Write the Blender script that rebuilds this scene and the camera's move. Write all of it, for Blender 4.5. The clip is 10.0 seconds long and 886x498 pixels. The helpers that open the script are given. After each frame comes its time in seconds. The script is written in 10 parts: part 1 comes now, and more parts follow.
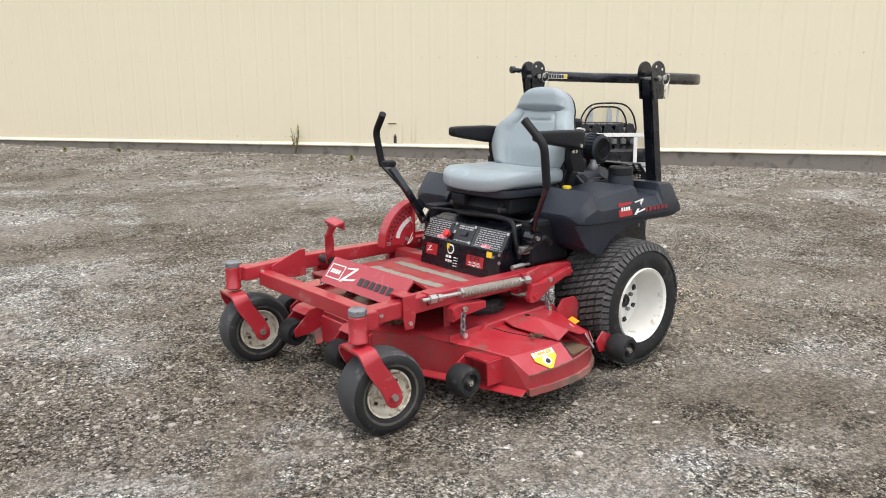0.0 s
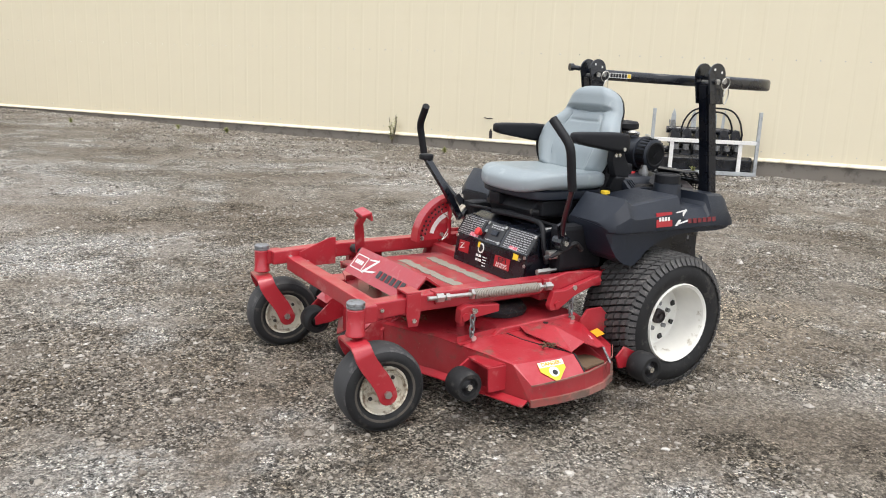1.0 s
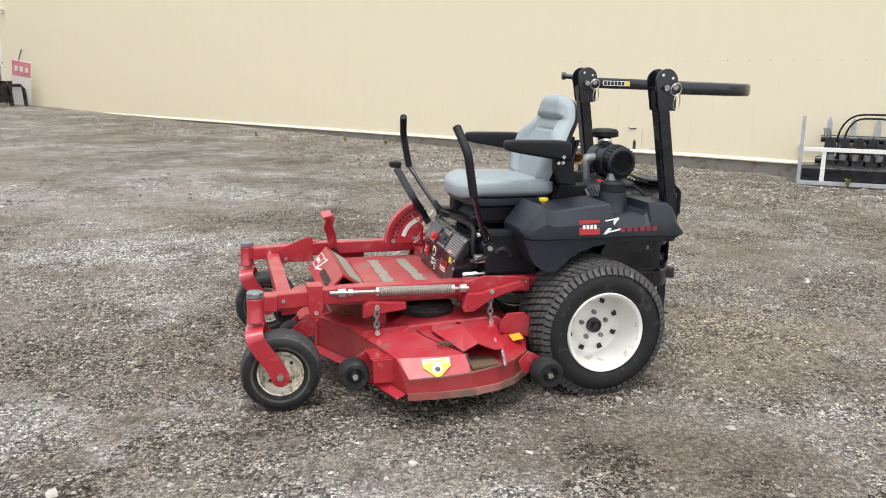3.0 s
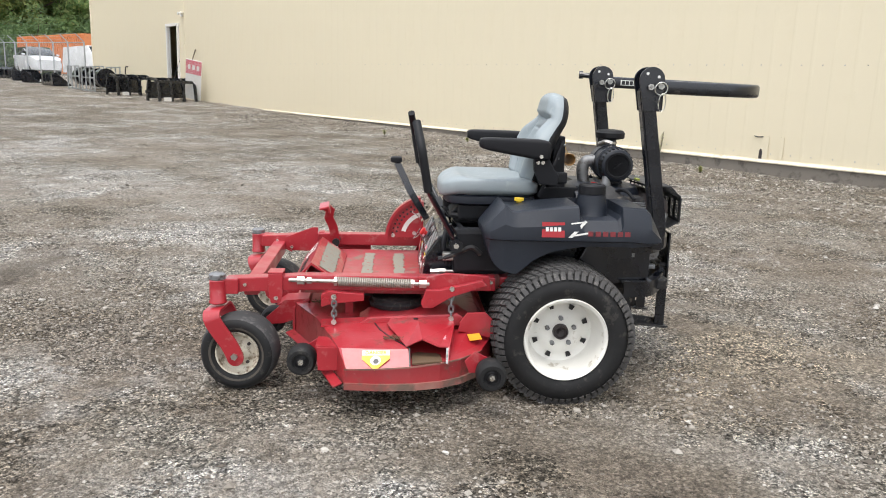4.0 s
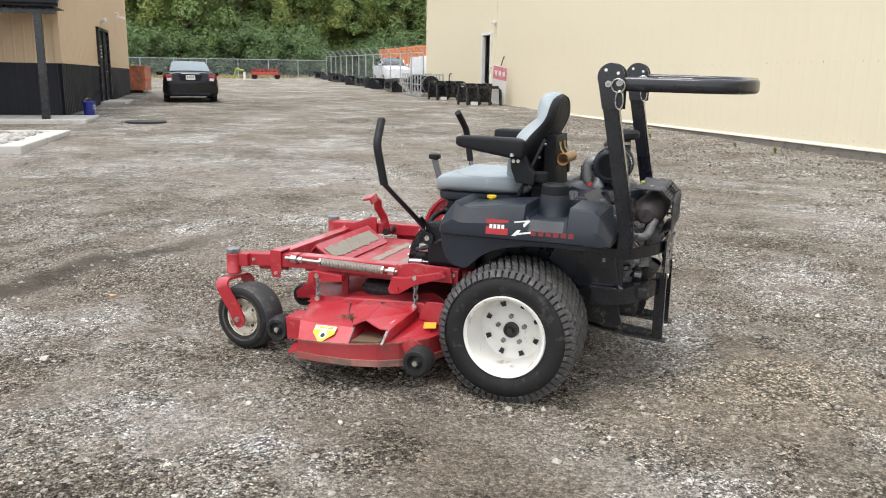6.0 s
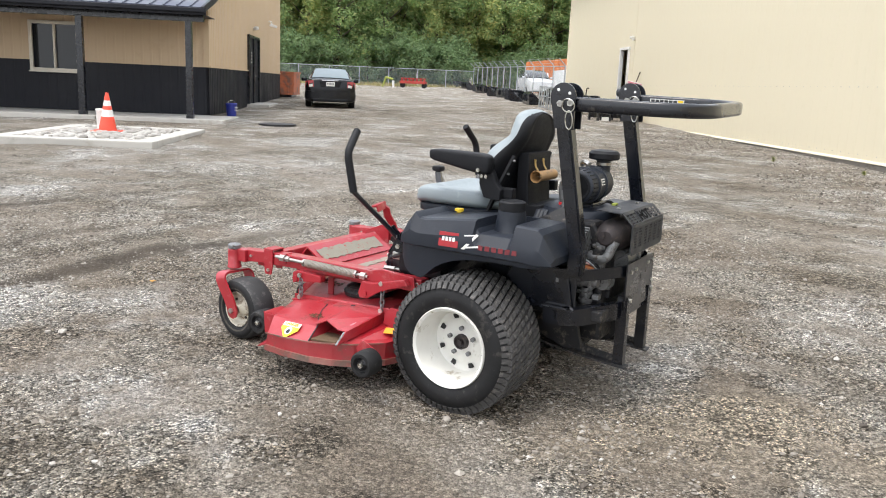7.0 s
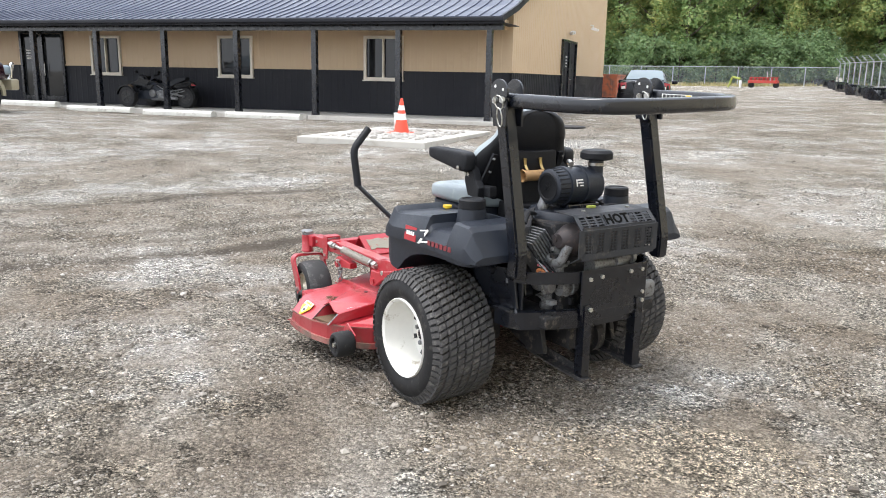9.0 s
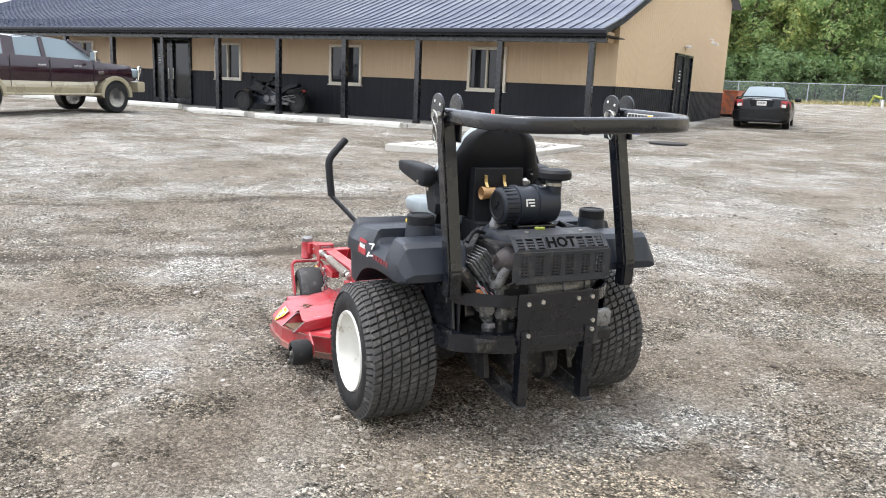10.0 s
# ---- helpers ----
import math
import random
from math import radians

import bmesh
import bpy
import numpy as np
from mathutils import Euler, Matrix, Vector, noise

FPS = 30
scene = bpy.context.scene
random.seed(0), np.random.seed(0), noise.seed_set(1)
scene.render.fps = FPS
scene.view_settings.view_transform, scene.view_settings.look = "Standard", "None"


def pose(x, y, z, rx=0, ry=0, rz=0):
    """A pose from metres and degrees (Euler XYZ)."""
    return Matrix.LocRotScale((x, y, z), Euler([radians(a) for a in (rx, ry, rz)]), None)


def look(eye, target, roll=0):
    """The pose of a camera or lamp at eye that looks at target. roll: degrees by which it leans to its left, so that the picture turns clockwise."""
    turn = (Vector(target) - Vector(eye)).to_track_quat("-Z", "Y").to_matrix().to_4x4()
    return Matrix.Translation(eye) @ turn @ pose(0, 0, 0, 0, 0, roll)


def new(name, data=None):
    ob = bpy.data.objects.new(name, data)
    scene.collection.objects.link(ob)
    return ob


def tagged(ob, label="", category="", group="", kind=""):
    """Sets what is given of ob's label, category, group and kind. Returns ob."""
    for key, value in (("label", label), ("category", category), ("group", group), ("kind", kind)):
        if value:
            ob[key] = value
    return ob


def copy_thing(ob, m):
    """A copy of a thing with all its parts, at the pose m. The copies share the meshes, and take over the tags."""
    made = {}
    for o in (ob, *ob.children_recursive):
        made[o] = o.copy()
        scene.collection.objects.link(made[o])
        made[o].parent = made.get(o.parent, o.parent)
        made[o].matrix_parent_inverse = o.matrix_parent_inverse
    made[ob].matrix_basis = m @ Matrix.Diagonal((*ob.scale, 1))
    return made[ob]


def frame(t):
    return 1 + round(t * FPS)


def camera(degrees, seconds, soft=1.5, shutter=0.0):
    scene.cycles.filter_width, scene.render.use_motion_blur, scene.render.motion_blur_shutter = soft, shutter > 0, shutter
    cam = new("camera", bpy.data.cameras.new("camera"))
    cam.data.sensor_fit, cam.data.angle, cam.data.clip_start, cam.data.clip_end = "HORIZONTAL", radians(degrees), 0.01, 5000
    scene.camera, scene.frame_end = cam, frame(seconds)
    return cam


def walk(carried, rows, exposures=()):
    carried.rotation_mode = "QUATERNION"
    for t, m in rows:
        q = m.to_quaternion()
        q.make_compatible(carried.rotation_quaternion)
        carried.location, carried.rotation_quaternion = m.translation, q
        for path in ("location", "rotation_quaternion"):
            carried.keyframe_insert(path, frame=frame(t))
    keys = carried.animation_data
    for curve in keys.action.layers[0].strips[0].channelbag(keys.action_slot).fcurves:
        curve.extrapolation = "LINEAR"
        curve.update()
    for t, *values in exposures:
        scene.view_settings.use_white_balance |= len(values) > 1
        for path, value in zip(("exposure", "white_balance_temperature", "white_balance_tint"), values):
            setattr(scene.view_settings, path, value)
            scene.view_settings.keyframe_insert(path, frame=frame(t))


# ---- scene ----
cam = camera(58.8, 10.0, soft=1.0)
PATH = [
    (0, (0.236, -0.063, 1.267), (1.382, 1.524, 0.858), -0.2),
    (0.5, (0.393, -0.089, 1.258), (1.419, 1.577, 0.843), -1.0),
    (1, (0.606, -0.187, 1.266), (1.511, 1.544, 0.84), 2.3),
    (1.5, (0.842, -0.353, 1.267), (1.53, 1.467, 0.807), 2.3),
    (2, (1.1, -0.509, 1.274), (1.716, 1.339, 0.82), 2.2),
    (2.5, (1.417, -0.58, 1.279), (1.971, 1.293, 0.848), 3.1),
    (2.7, (1.51, -0.667, 1.303), (2.016, 1.221, 0.882), 2.3),
    (3.8, (2.368, -0.865, 1.274), (2.428, 1.094, 0.877), 0.9),
    (4, (2.523, -0.853, 1.284), (2.519, 1.104, 0.871), 1.8),
    (4.5, (2.955, -0.865, 1.288), (2.711, 1.079, 0.888), 0.4),
    (5, (3.322, -0.841, 1.304), (2.931, 1.072, 0.872), 1.0),
    (5.5, (3.691, -0.769, 1.302), (3.087, 1.089, 0.875), 1.4),
    (6.8, (4.685, -0.445, 1.326), (3.613, 1.192, 0.913), 1.7),
    (7, (4.813, -0.356, 1.34), (3.685, 1.245, 0.935), 2.6),
    (7.5, (5.161, -0.099, 1.329), (3.842, 1.346, 0.911), 0.4),
    (8, (5.468, 0.146, 1.348), (4.025, 1.466, 0.929), 0.1),
    (8.5, (5.694, 0.464, 1.36), (4.107, 1.613, 0.959), 2.0),
    (9, (5.958, 0.782, 1.375), (4.256, 1.741, 0.95), 1.1),
    (9.5, (6.131, 1.082, 1.395), (4.354, 1.89, 0.965), 0.9),
    (10, (6.196, 1.459, 1.408), (4.364, 2.149, 0.999), 2.4),
]
walk(cam, [(t, look(eye, target, roll)) for t, eye, target, roll in PATH],
     [(0.0, 0.46, 6460, 10), (2.5, 0.5, 6470, 10), (5.5, 0.57, 6470, 10), (7.5, 0.75, 6380, 10), (10.0, 0.98, 6250, 10)])

# ---- light: a bright overcast sky with a broad, weak sun ----
world = bpy.data.worlds.new("world")
scene.world = world
world.use_nodes = True
wn = world.node_tree
wn.nodes.clear()
sky = wn.nodes.new("ShaderNodeTexSky")
sky.sky_type = "NISHITA"
sky.sun_disc = False
sky.sun_elevation, sky.sun_rotation = radians(58), radians(200)
sky.dust_density, sky.air_density = 4.0, 1.0
haze = wn.nodes.new("ShaderNodeMix")
haze.data_type = "RGBA"
haze.inputs["Factor"].default_value = 0.72
haze.inputs["B"].default_value = (9.4, 9.7, 10.2, 1)
bg = wn.nodes.new("ShaderNodeBackground")
bg.inputs["Strength"].default_value = 0.14
wo = wn.nodes.new("ShaderNodeOutputWorld")
wn.links.new(sky.outputs[0], haze.inputs["A"])
wn.links.new(haze.outputs["Result"], bg.inputs["Color"])
wn.links.new(bg.outputs[0], wo.inputs["Surface"])
sun = new("sun", bpy.data.lights.new("sun", "SUN"))
sun.data.energy, sun.data.angle, sun.data.color = 1.4, radians(24), (1.0, 0.96, 0.9)
sun.matrix_world = look((0, 0, 30), (3, 8, 0))
scene.view_settings.exposure = 0.0


# ---- small tools ----
def link(nt, a, b):
    nt.links.new(a, b)


def node(nt, kind, **values):
    n = nt.nodes.new(kind)
    for k, v in values.items():
        n.inputs[k.replace("_", " ")].default_value = v
    return n


def ramp(nt, fac, stops):
    r = nt.nodes.new("ShaderNodeValToRGB")
    while len(r.color_ramp.elements) < len(stops):
        r.color_ramp.elements.new(0.5)
    for e, (p, c) in zip(r.color_ramp.elements, stops):
        e.position = p
        e.color = (c[0], c[1], c[2], 1) if len(c) > 2 else (c[0], c[0], c[0], 1)
    link(nt, fac, r.inputs["Fac"])
    return r


def mixc(nt, fac, a, b, blend="MIX"):
    m = nt.nodes.new("ShaderNodeMix")
    m.data_type, m.blend_type = "RGBA", blend
    for key, v in (("Factor", fac), ("A", a), ("B", b)):
        s = [i for i in m.inputs if i.name == key and (i.type == "RGBA" or key == "Factor" and i.type == "VALUE")][0]
        if isinstance(v, (int, float)):
            s.default_value = v
        elif isinstance(v, tuple):
            s.default_value = (*v, 1)
        else:
            link(nt, v, s)
    return [o for o in m.outputs if o.type == "RGBA"][0]


def base(name):
    m = bpy.data.materials.new(name)
    m.use_nodes = True
    nt = m.node_tree
    b = nt.nodes["Principled BSDF"]
    co = nt.nodes.new("ShaderNodeTexCoord")
    return m, nt, b, co.outputs["Object"]


def noise_at(nt, co, scale, detail=4.0, rough=0.55):
    n = node(nt, "ShaderNodeTexNoise", Scale=scale, Detail=detail, Roughness=rough)
    link(nt, co, n.inputs["Vector"])
    return n.outputs["Fac"]


def bump(nt, b, fac, strength, dist):
    u = node(nt, "ShaderNodeBump", Strength=strength, Distance=dist)
    link(nt, fac, u.inputs["Height"])
    link(nt, u.outputs[0], b.inputs["Normal"])


def plain(name, col, rough=0.5, metal=0.0, wear=None, amount=0.5, scale=6.0, grain=0.15, fine=90.0, coat=0.0, spread=0.18, spec=0.5):
    """A painted or moulded surface: colour that varies at two scales, worn or dirty patches, fine relief."""
    m, nt, b, co = base(name)
    big, small = noise_at(nt, co, scale, 5), noise_at(nt, co, fine, 3)
    c = mixc(nt, big, tuple(v * (1 - spread) for v in col), tuple(min(1, v * (1 + spread)) for v in col))
    if wear:
        r = ramp(nt, noise_at(nt, co, scale * 1.7, 8, 0.68), ((0.62 - 0.16 * amount, (0,)), (0.70 - 0.1 * amount, (1,))))
        c = mixc(nt, r.outputs[0], c, wear)
    link(nt, c, b.inputs["Base Color"])
    rr = ramp(nt, big, ((0.3, (max(0.04, rough - 0.1),)), (0.7, (min(1, rough + 0.1),))))
    link(nt, rr.outputs[0], b.inputs["Roughness"])
    b.inputs["Metallic"].default_value = metal
    b.inputs["Coat Weight"].default_value = coat
    b.inputs["Specular IOR Level"].default_value = spec
    bump(nt, b, small, grain, 0.002)
    return m


# ---- materials ----
def gravel_ground():
    m, nt, b, spot = base("gravel_yard")
    shift = nt.nodes.new("ShaderNodeVectorMath")
    shift.operation = "ADD"
    link(nt, spot, shift.inputs[0])
    shift.inputs[1].default_value = (137.31, 251.77, 11.13)
    co = shift.outputs[0]
    crunch = noise_at(nt, co, 0.7, 15, 0.77)
    patch = noise_at(nt, co, 0.5, 5, 0.6)
    streak = noise_at(nt, co, 1.9, 8, 0.65)
    mid = noise_at(nt, co, 9.0, 12, 0.8)
    grit = noise_at(nt, co, 70.0, 8, 0.8)
    cells = []
    for sc in (150.0, 66.0, 30.0):
        v = node(nt, "ShaderNodeTexVoronoi", Scale=sc)
        link(nt, co, v.inputs["Vector"])
        cells.append(v)
    fine, coarse, big = cells

    def op(kind, a, k):
        t = nt.nodes.new("ShaderNodeMath")
        t.operation = kind
        link(nt, a, t.inputs[0])
        if isinstance(k, float):
            t.inputs[1].default_value = k
        else:
            link(nt, k, t.inputs[1])
        return t.outputs[0]
    # earth and crushed stone mixed at every scale, paler where the yard is driven over and away from the mower
    away = nt.nodes.new("ShaderNodeVectorMath")
    away.operation = "DISTANCE"
    link(nt, spot, away.inputs[0])
    away.inputs[1].default_value = (3.5, 2.0, 0)
    drive = ramp(nt, op("MULTIPLY", away.outputs["Value"], 0.05), ((0.12, (0,)), (0.36, (1,))))
    lvl = op("ADD", op("MULTIPLY", crunch, 1.0), op("MULTIPLY", patch, 0.9))
    lvl = op("ADD", lvl, op("MULTIPLY", streak, 0.65))
    lvl = op("ADD", lvl, op("ADD", op("MULTIPLY", drive.outputs[0], 0.1), 0.067))
    # dusty pale patches (+) and darker ones (-) of the yard, with ragged outlines
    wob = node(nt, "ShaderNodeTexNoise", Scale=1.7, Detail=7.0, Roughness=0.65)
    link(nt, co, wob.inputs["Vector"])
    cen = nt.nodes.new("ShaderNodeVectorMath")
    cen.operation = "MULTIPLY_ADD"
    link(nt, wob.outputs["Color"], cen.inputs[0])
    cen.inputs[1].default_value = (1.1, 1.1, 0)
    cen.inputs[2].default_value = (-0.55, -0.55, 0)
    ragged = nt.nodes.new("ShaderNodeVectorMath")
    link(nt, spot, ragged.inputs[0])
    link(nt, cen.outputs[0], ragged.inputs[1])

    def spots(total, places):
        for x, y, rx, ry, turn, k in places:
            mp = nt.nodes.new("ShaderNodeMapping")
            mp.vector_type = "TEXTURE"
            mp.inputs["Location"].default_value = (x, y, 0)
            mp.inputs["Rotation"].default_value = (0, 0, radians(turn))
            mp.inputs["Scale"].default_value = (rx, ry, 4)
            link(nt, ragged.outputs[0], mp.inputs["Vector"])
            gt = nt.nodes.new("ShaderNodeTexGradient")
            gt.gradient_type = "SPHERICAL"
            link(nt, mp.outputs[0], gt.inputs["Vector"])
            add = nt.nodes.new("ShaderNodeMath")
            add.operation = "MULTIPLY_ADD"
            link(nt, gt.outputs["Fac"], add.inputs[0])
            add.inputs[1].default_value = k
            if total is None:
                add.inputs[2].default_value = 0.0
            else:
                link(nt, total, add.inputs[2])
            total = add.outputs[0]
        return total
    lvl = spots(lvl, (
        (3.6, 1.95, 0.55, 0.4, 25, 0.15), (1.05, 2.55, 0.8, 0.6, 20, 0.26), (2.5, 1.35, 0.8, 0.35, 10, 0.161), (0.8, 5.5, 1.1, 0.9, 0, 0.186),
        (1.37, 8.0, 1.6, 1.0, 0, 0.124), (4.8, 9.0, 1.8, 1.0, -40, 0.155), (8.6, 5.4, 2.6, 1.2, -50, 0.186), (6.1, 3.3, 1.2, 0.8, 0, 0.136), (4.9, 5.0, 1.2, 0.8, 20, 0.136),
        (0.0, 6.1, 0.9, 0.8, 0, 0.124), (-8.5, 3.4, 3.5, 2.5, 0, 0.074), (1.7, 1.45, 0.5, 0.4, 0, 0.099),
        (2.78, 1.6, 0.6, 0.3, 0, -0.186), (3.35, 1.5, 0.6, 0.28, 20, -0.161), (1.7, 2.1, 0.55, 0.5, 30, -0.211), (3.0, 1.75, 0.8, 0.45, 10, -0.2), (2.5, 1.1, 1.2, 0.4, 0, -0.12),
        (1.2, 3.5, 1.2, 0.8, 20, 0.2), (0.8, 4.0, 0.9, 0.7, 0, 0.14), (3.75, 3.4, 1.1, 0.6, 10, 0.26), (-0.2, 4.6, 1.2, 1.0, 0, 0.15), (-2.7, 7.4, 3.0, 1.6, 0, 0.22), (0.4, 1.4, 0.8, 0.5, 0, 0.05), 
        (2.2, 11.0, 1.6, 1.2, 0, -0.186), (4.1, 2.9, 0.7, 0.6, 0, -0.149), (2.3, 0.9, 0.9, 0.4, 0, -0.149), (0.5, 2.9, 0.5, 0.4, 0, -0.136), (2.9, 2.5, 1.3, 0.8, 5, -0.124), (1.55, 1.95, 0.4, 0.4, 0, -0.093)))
    # smooth trodden earth, free of stone, in ragged islands
    bare = op("ADD", op("MULTIPLY", noise_at(nt, co, 2.3, 9, 0.68), 0.75), op("MULTIPLY", noise_at(nt, co, 0.55, 4, 0.6), 0.5))
    bare = ramp(nt, bare, ((0.605, (0,)), (0.66, (1.0,)))).outputs[0]
    stony = op("SUBTRACT", op("MULTIPLY", bare, -0.55), -1.0)
    lvl = op("SUBTRACT", lvl, op("MULTIPLY", op("SUBTRACT", crunch, 0.5), op("MULTIPLY", bare, 0.7)))
    lvl = op("SUBTRACT", lvl, 0.035)
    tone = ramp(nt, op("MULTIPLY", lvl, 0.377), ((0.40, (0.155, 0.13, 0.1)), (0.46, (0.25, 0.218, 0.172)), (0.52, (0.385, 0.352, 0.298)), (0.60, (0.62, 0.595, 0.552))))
    c = tone.outputs[0]
    # bare brown earth showing between the stone
    earth = ramp(nt, noise_at(nt, co, 0.8, 8, 0.7), ((0.49, (0,)), (0.57, (0.85,))))
    near = ramp(nt, drive.outputs[0], ((0.0, (1.0,)), (1.0, (0.55,))))
    soil = op("MULTIPLY", earth.outputs[0], near.outputs[0])
    c = mixc(nt, soil, c, mixc(nt, mid, (0.085, 0.067, 0.048), (0.34, 0.28, 0.208)))
    # dry tan earth beside the mower's tail
    tan = spots(None, ((3.85, 2.55, 0.9, 0.55, 40, 1.5), (4.3, 2.95, 0.8, 0.6, 0, 1.2), (3.2, 1.1, 0.6, 0.3, 0, 0.6), (5.0, 2.2, 0.8, 0.7, 0, 0.8)))
    tan = ramp(nt, op("MULTIPLY", tan, streak), ((0.12, (0,)), (0.5, (0.75,))))
    c = mixc(nt, tan.outputs[0], c, mixc(nt, mid, (0.25, 0.2, 0.14), (0.66, 0.57, 0.445)))
    c = mixc(nt, op("MULTIPLY", bare, 0.55), c, mixc(nt, grit, (0.12, 0.099, 0.078), (0.3, 0.254, 0.206)))
    # muddy wheel tracks that cross the yard before the mower
    xyz = nt.nodes.new("ShaderNodeSeparateXYZ")
    link(nt, spot, xyz.inputs[0])
    bent = op("ADD", xyz.outputs["X"], op("MULTIPLY", op("SUBTRACT", noise_at(nt, co, 0.9, 4, 0.6), 0.5), 0.9))
    bent = op("ADD", bent, op("MULTIPLY", op("SUBTRACT", mid, 0.5), 0.45))
    lane = op("MULTIPLY", op("ADD", bent, 4.0), 0.2)
    tracks = ramp(nt, lane, ((0.17, (0,)), (0.2, (0.9,)), (0.24, (0,)), (0.5, (0,)), (0.53, (0.75,)), (0.56, (0,)), (0.6, (0.0,)), (0.63, (0.6,)), (0.655, (0,)), (0.695, (0,)), (0.73, (1,)), (0.765, (0.95,)), (0.8, (0,))))
    broken = ramp(nt, streak, ((0.35, (0.15,)), (0.46, (1.0,))))
    ends = ramp(nt, op("MULTIPLY", xyz.outputs["Y"], 0.1), ((0.36, (1,)), (0.5, (0,))))
    broken = op("MULTIPLY", broken.outputs[0], ends.outputs[0])
    gr = ramp(nt, grit, ((0.36, (0.3,)), (0.5, (1.0,)), (0.64, (1.9,))))
    c = mixc(nt, op("MULTIPLY", stony, 0.85), c, gr.outputs[0], "MULTIPLY")
    m2 = ramp(nt, mid, ((0.33, (0.45,)), (0.5, (1.0,)), (0.67, (1.6,))))
    c = mixc(nt, op("MULTIPLY", stony, 0.7), c, m2.outputs[0], "MULTIPLY")
    # each chip a little lighter or darker than its neighbour, with dark joints
    for v, lo, hi in ((fine, 0.3, 1.95), (coarse, 0.36, 1.8)):
        r = ramp(nt, v.outputs["Color"], ((0.2, (lo,)), (0.8, (hi,))))
        c = mixc(nt, op("MULTIPLY", stony, 0.92), c, r.outputs[0], "MULTIPLY")
        j = ramp(nt, v.outputs["Distance"], ((0.4, (1.05,)), (0.75, (0.5,))))
        c = mixc(nt, op("MULTIPLY", stony, 0.7), c, j.outputs[0], "MULTIPLY")
    for v, lo, hi in ((coarse, 0.72, 0.75), (big, 0.78, 0.8)):
        sel = ramp(nt, v.outputs["Color"], ((lo, (0,)), (hi, (1,))))
        body = ramp(nt, v.outputs["Distance"], ((0.2, (1,)), (0.34, (0,))))
        c = mixc(nt, op("MULTIPLY", op("MULTIPLY", sel.outputs[0], body.outputs[0]), op("MULTIPLY", stony, 0.6)), c, mixc(nt, grit, (0.34, 0.312, 0.268), (0.64, 0.6, 0.535)))
    c = mixc(nt, op("MULTIPLY", op("MULTIPLY", tracks.outputs[0], broken), 0.9), c, mixc(nt, mid, (0.045, 0.036, 0.028), (0.15, 0.125, 0.098)))
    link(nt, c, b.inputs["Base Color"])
    b.inputs["Roughness"].default_value = 0.95
    b.inputs["Specular IOR Level"].default_value = 0.15
    acc = op("MULTIPLY", mid, 1.6)
    for v, k in ((coarse, (0.15, 0.55)), (big, (0.1, 0.45)), (fine, (0.15, 0.6))):
        r = ramp(nt, v.outputs["Distance"], ((k[0], (1,)), (k[1], (0,))))
        acc = op("ADD", acc, op("MULTIPLY", r.outputs[0], stony))
    bump(nt, b, acc, 1.0, 0.016)
    return m


def deck_paint(name, col, faded, mud, mud_amount, rough=0.4):
    """Old red paint: sun-faded to pink in patches, caked with mud in others, thinly scratched."""
    m, nt, b, co = base(name)
    c = mixc(nt, noise_at(nt, co, 5.0, 5), tuple(v * 0.82 for v in col), tuple(v * 1.15 for v in col))
    f = ramp(nt, noise_at(nt, co, 4.2, 7, 0.62), ((0.46, (0,)), (0.66, (0.75,))))
    c = mixc(nt, f.outputs[0], c, faded)
    d = ramp(nt, noise_at(nt, co, 11.0, 9, 0.7), ((0.62 - 0.16 * mud_amount, (0,)), (0.7 - 0.1 * mud_amount, (0.85,))))
    c = mixc(nt, d.outputs[0], c, mud)
    long = nt.nodes.new("ShaderNodeMapping")
    long.inputs["Scale"].default_value = (9.0, 150.0, 60.0)
    long.inputs["Rotation"].default_value = (0.2, 0.1, 0.5)
    link(nt, co, long.inputs["Vector"])
    sc = ramp(nt, noise_at(nt, long.outputs[0], 1.0, 3, 0.6), ((0.69, (0,)), (0.73, (0.55,))))
    c = mixc(nt, sc.outputs[0], c, (0.46, 0.2, 0.18))
    link(nt, c, b.inputs["Base Color"])
    rr = mixc(nt, d.outputs[0], (rough, rough, rough), (0.85, 0.85, 0.85))
    link(nt, rr, b.inputs["Roughness"])
    b.inputs["Coat Weight"].default_value = 0.45
    b.inputs["Coat Roughness"].default_value = 0.22
    bump(nt, b, noise_at(nt, co, 38.0, 6), 0.22, 0.004)
    return m


def per_piece(name, stops, rough, grain=0.4, fine=60.0, island=False, through_light=0.0):
    """Colour that differs from piece to piece."""
    m, nt, b, co = base(name)
    if island:
        src = nt.nodes.new("ShaderNodeNewGeometry").outputs["Random Per Island"]
    else:
        src = nt.nodes.new("ShaderNodeObjectInfo").outputs["Random"]
    r = ramp(nt, src, stops)
    n = noise_at(nt, co, fine, 4)
    c = mixc(nt, n, mixc(nt, 0.35, r.outputs[0], (0.02, 0.02, 0.02)), r.outputs[0])
    link(nt, c, b.inputs["Base Color"])
    b.inputs["Roughness"].default_value = rough
    bump(nt, b, n, grain, 0.004)
    if through_light:
        thin = nt.nodes.new("ShaderNodeBsdfTranslucent")
        link(nt, c, thin.inputs["Color"])
        both = nt.nodes.new("ShaderNodeMixShader")
        both.inputs[0].default_value = through_light
        link(nt, b.outputs[0], both.inputs[1])
        link(nt, thin.outputs[0], both.inputs[2])
        link(nt, both.outputs[0], nt.nodes["Material Output"].inputs["Surface"])
    return m


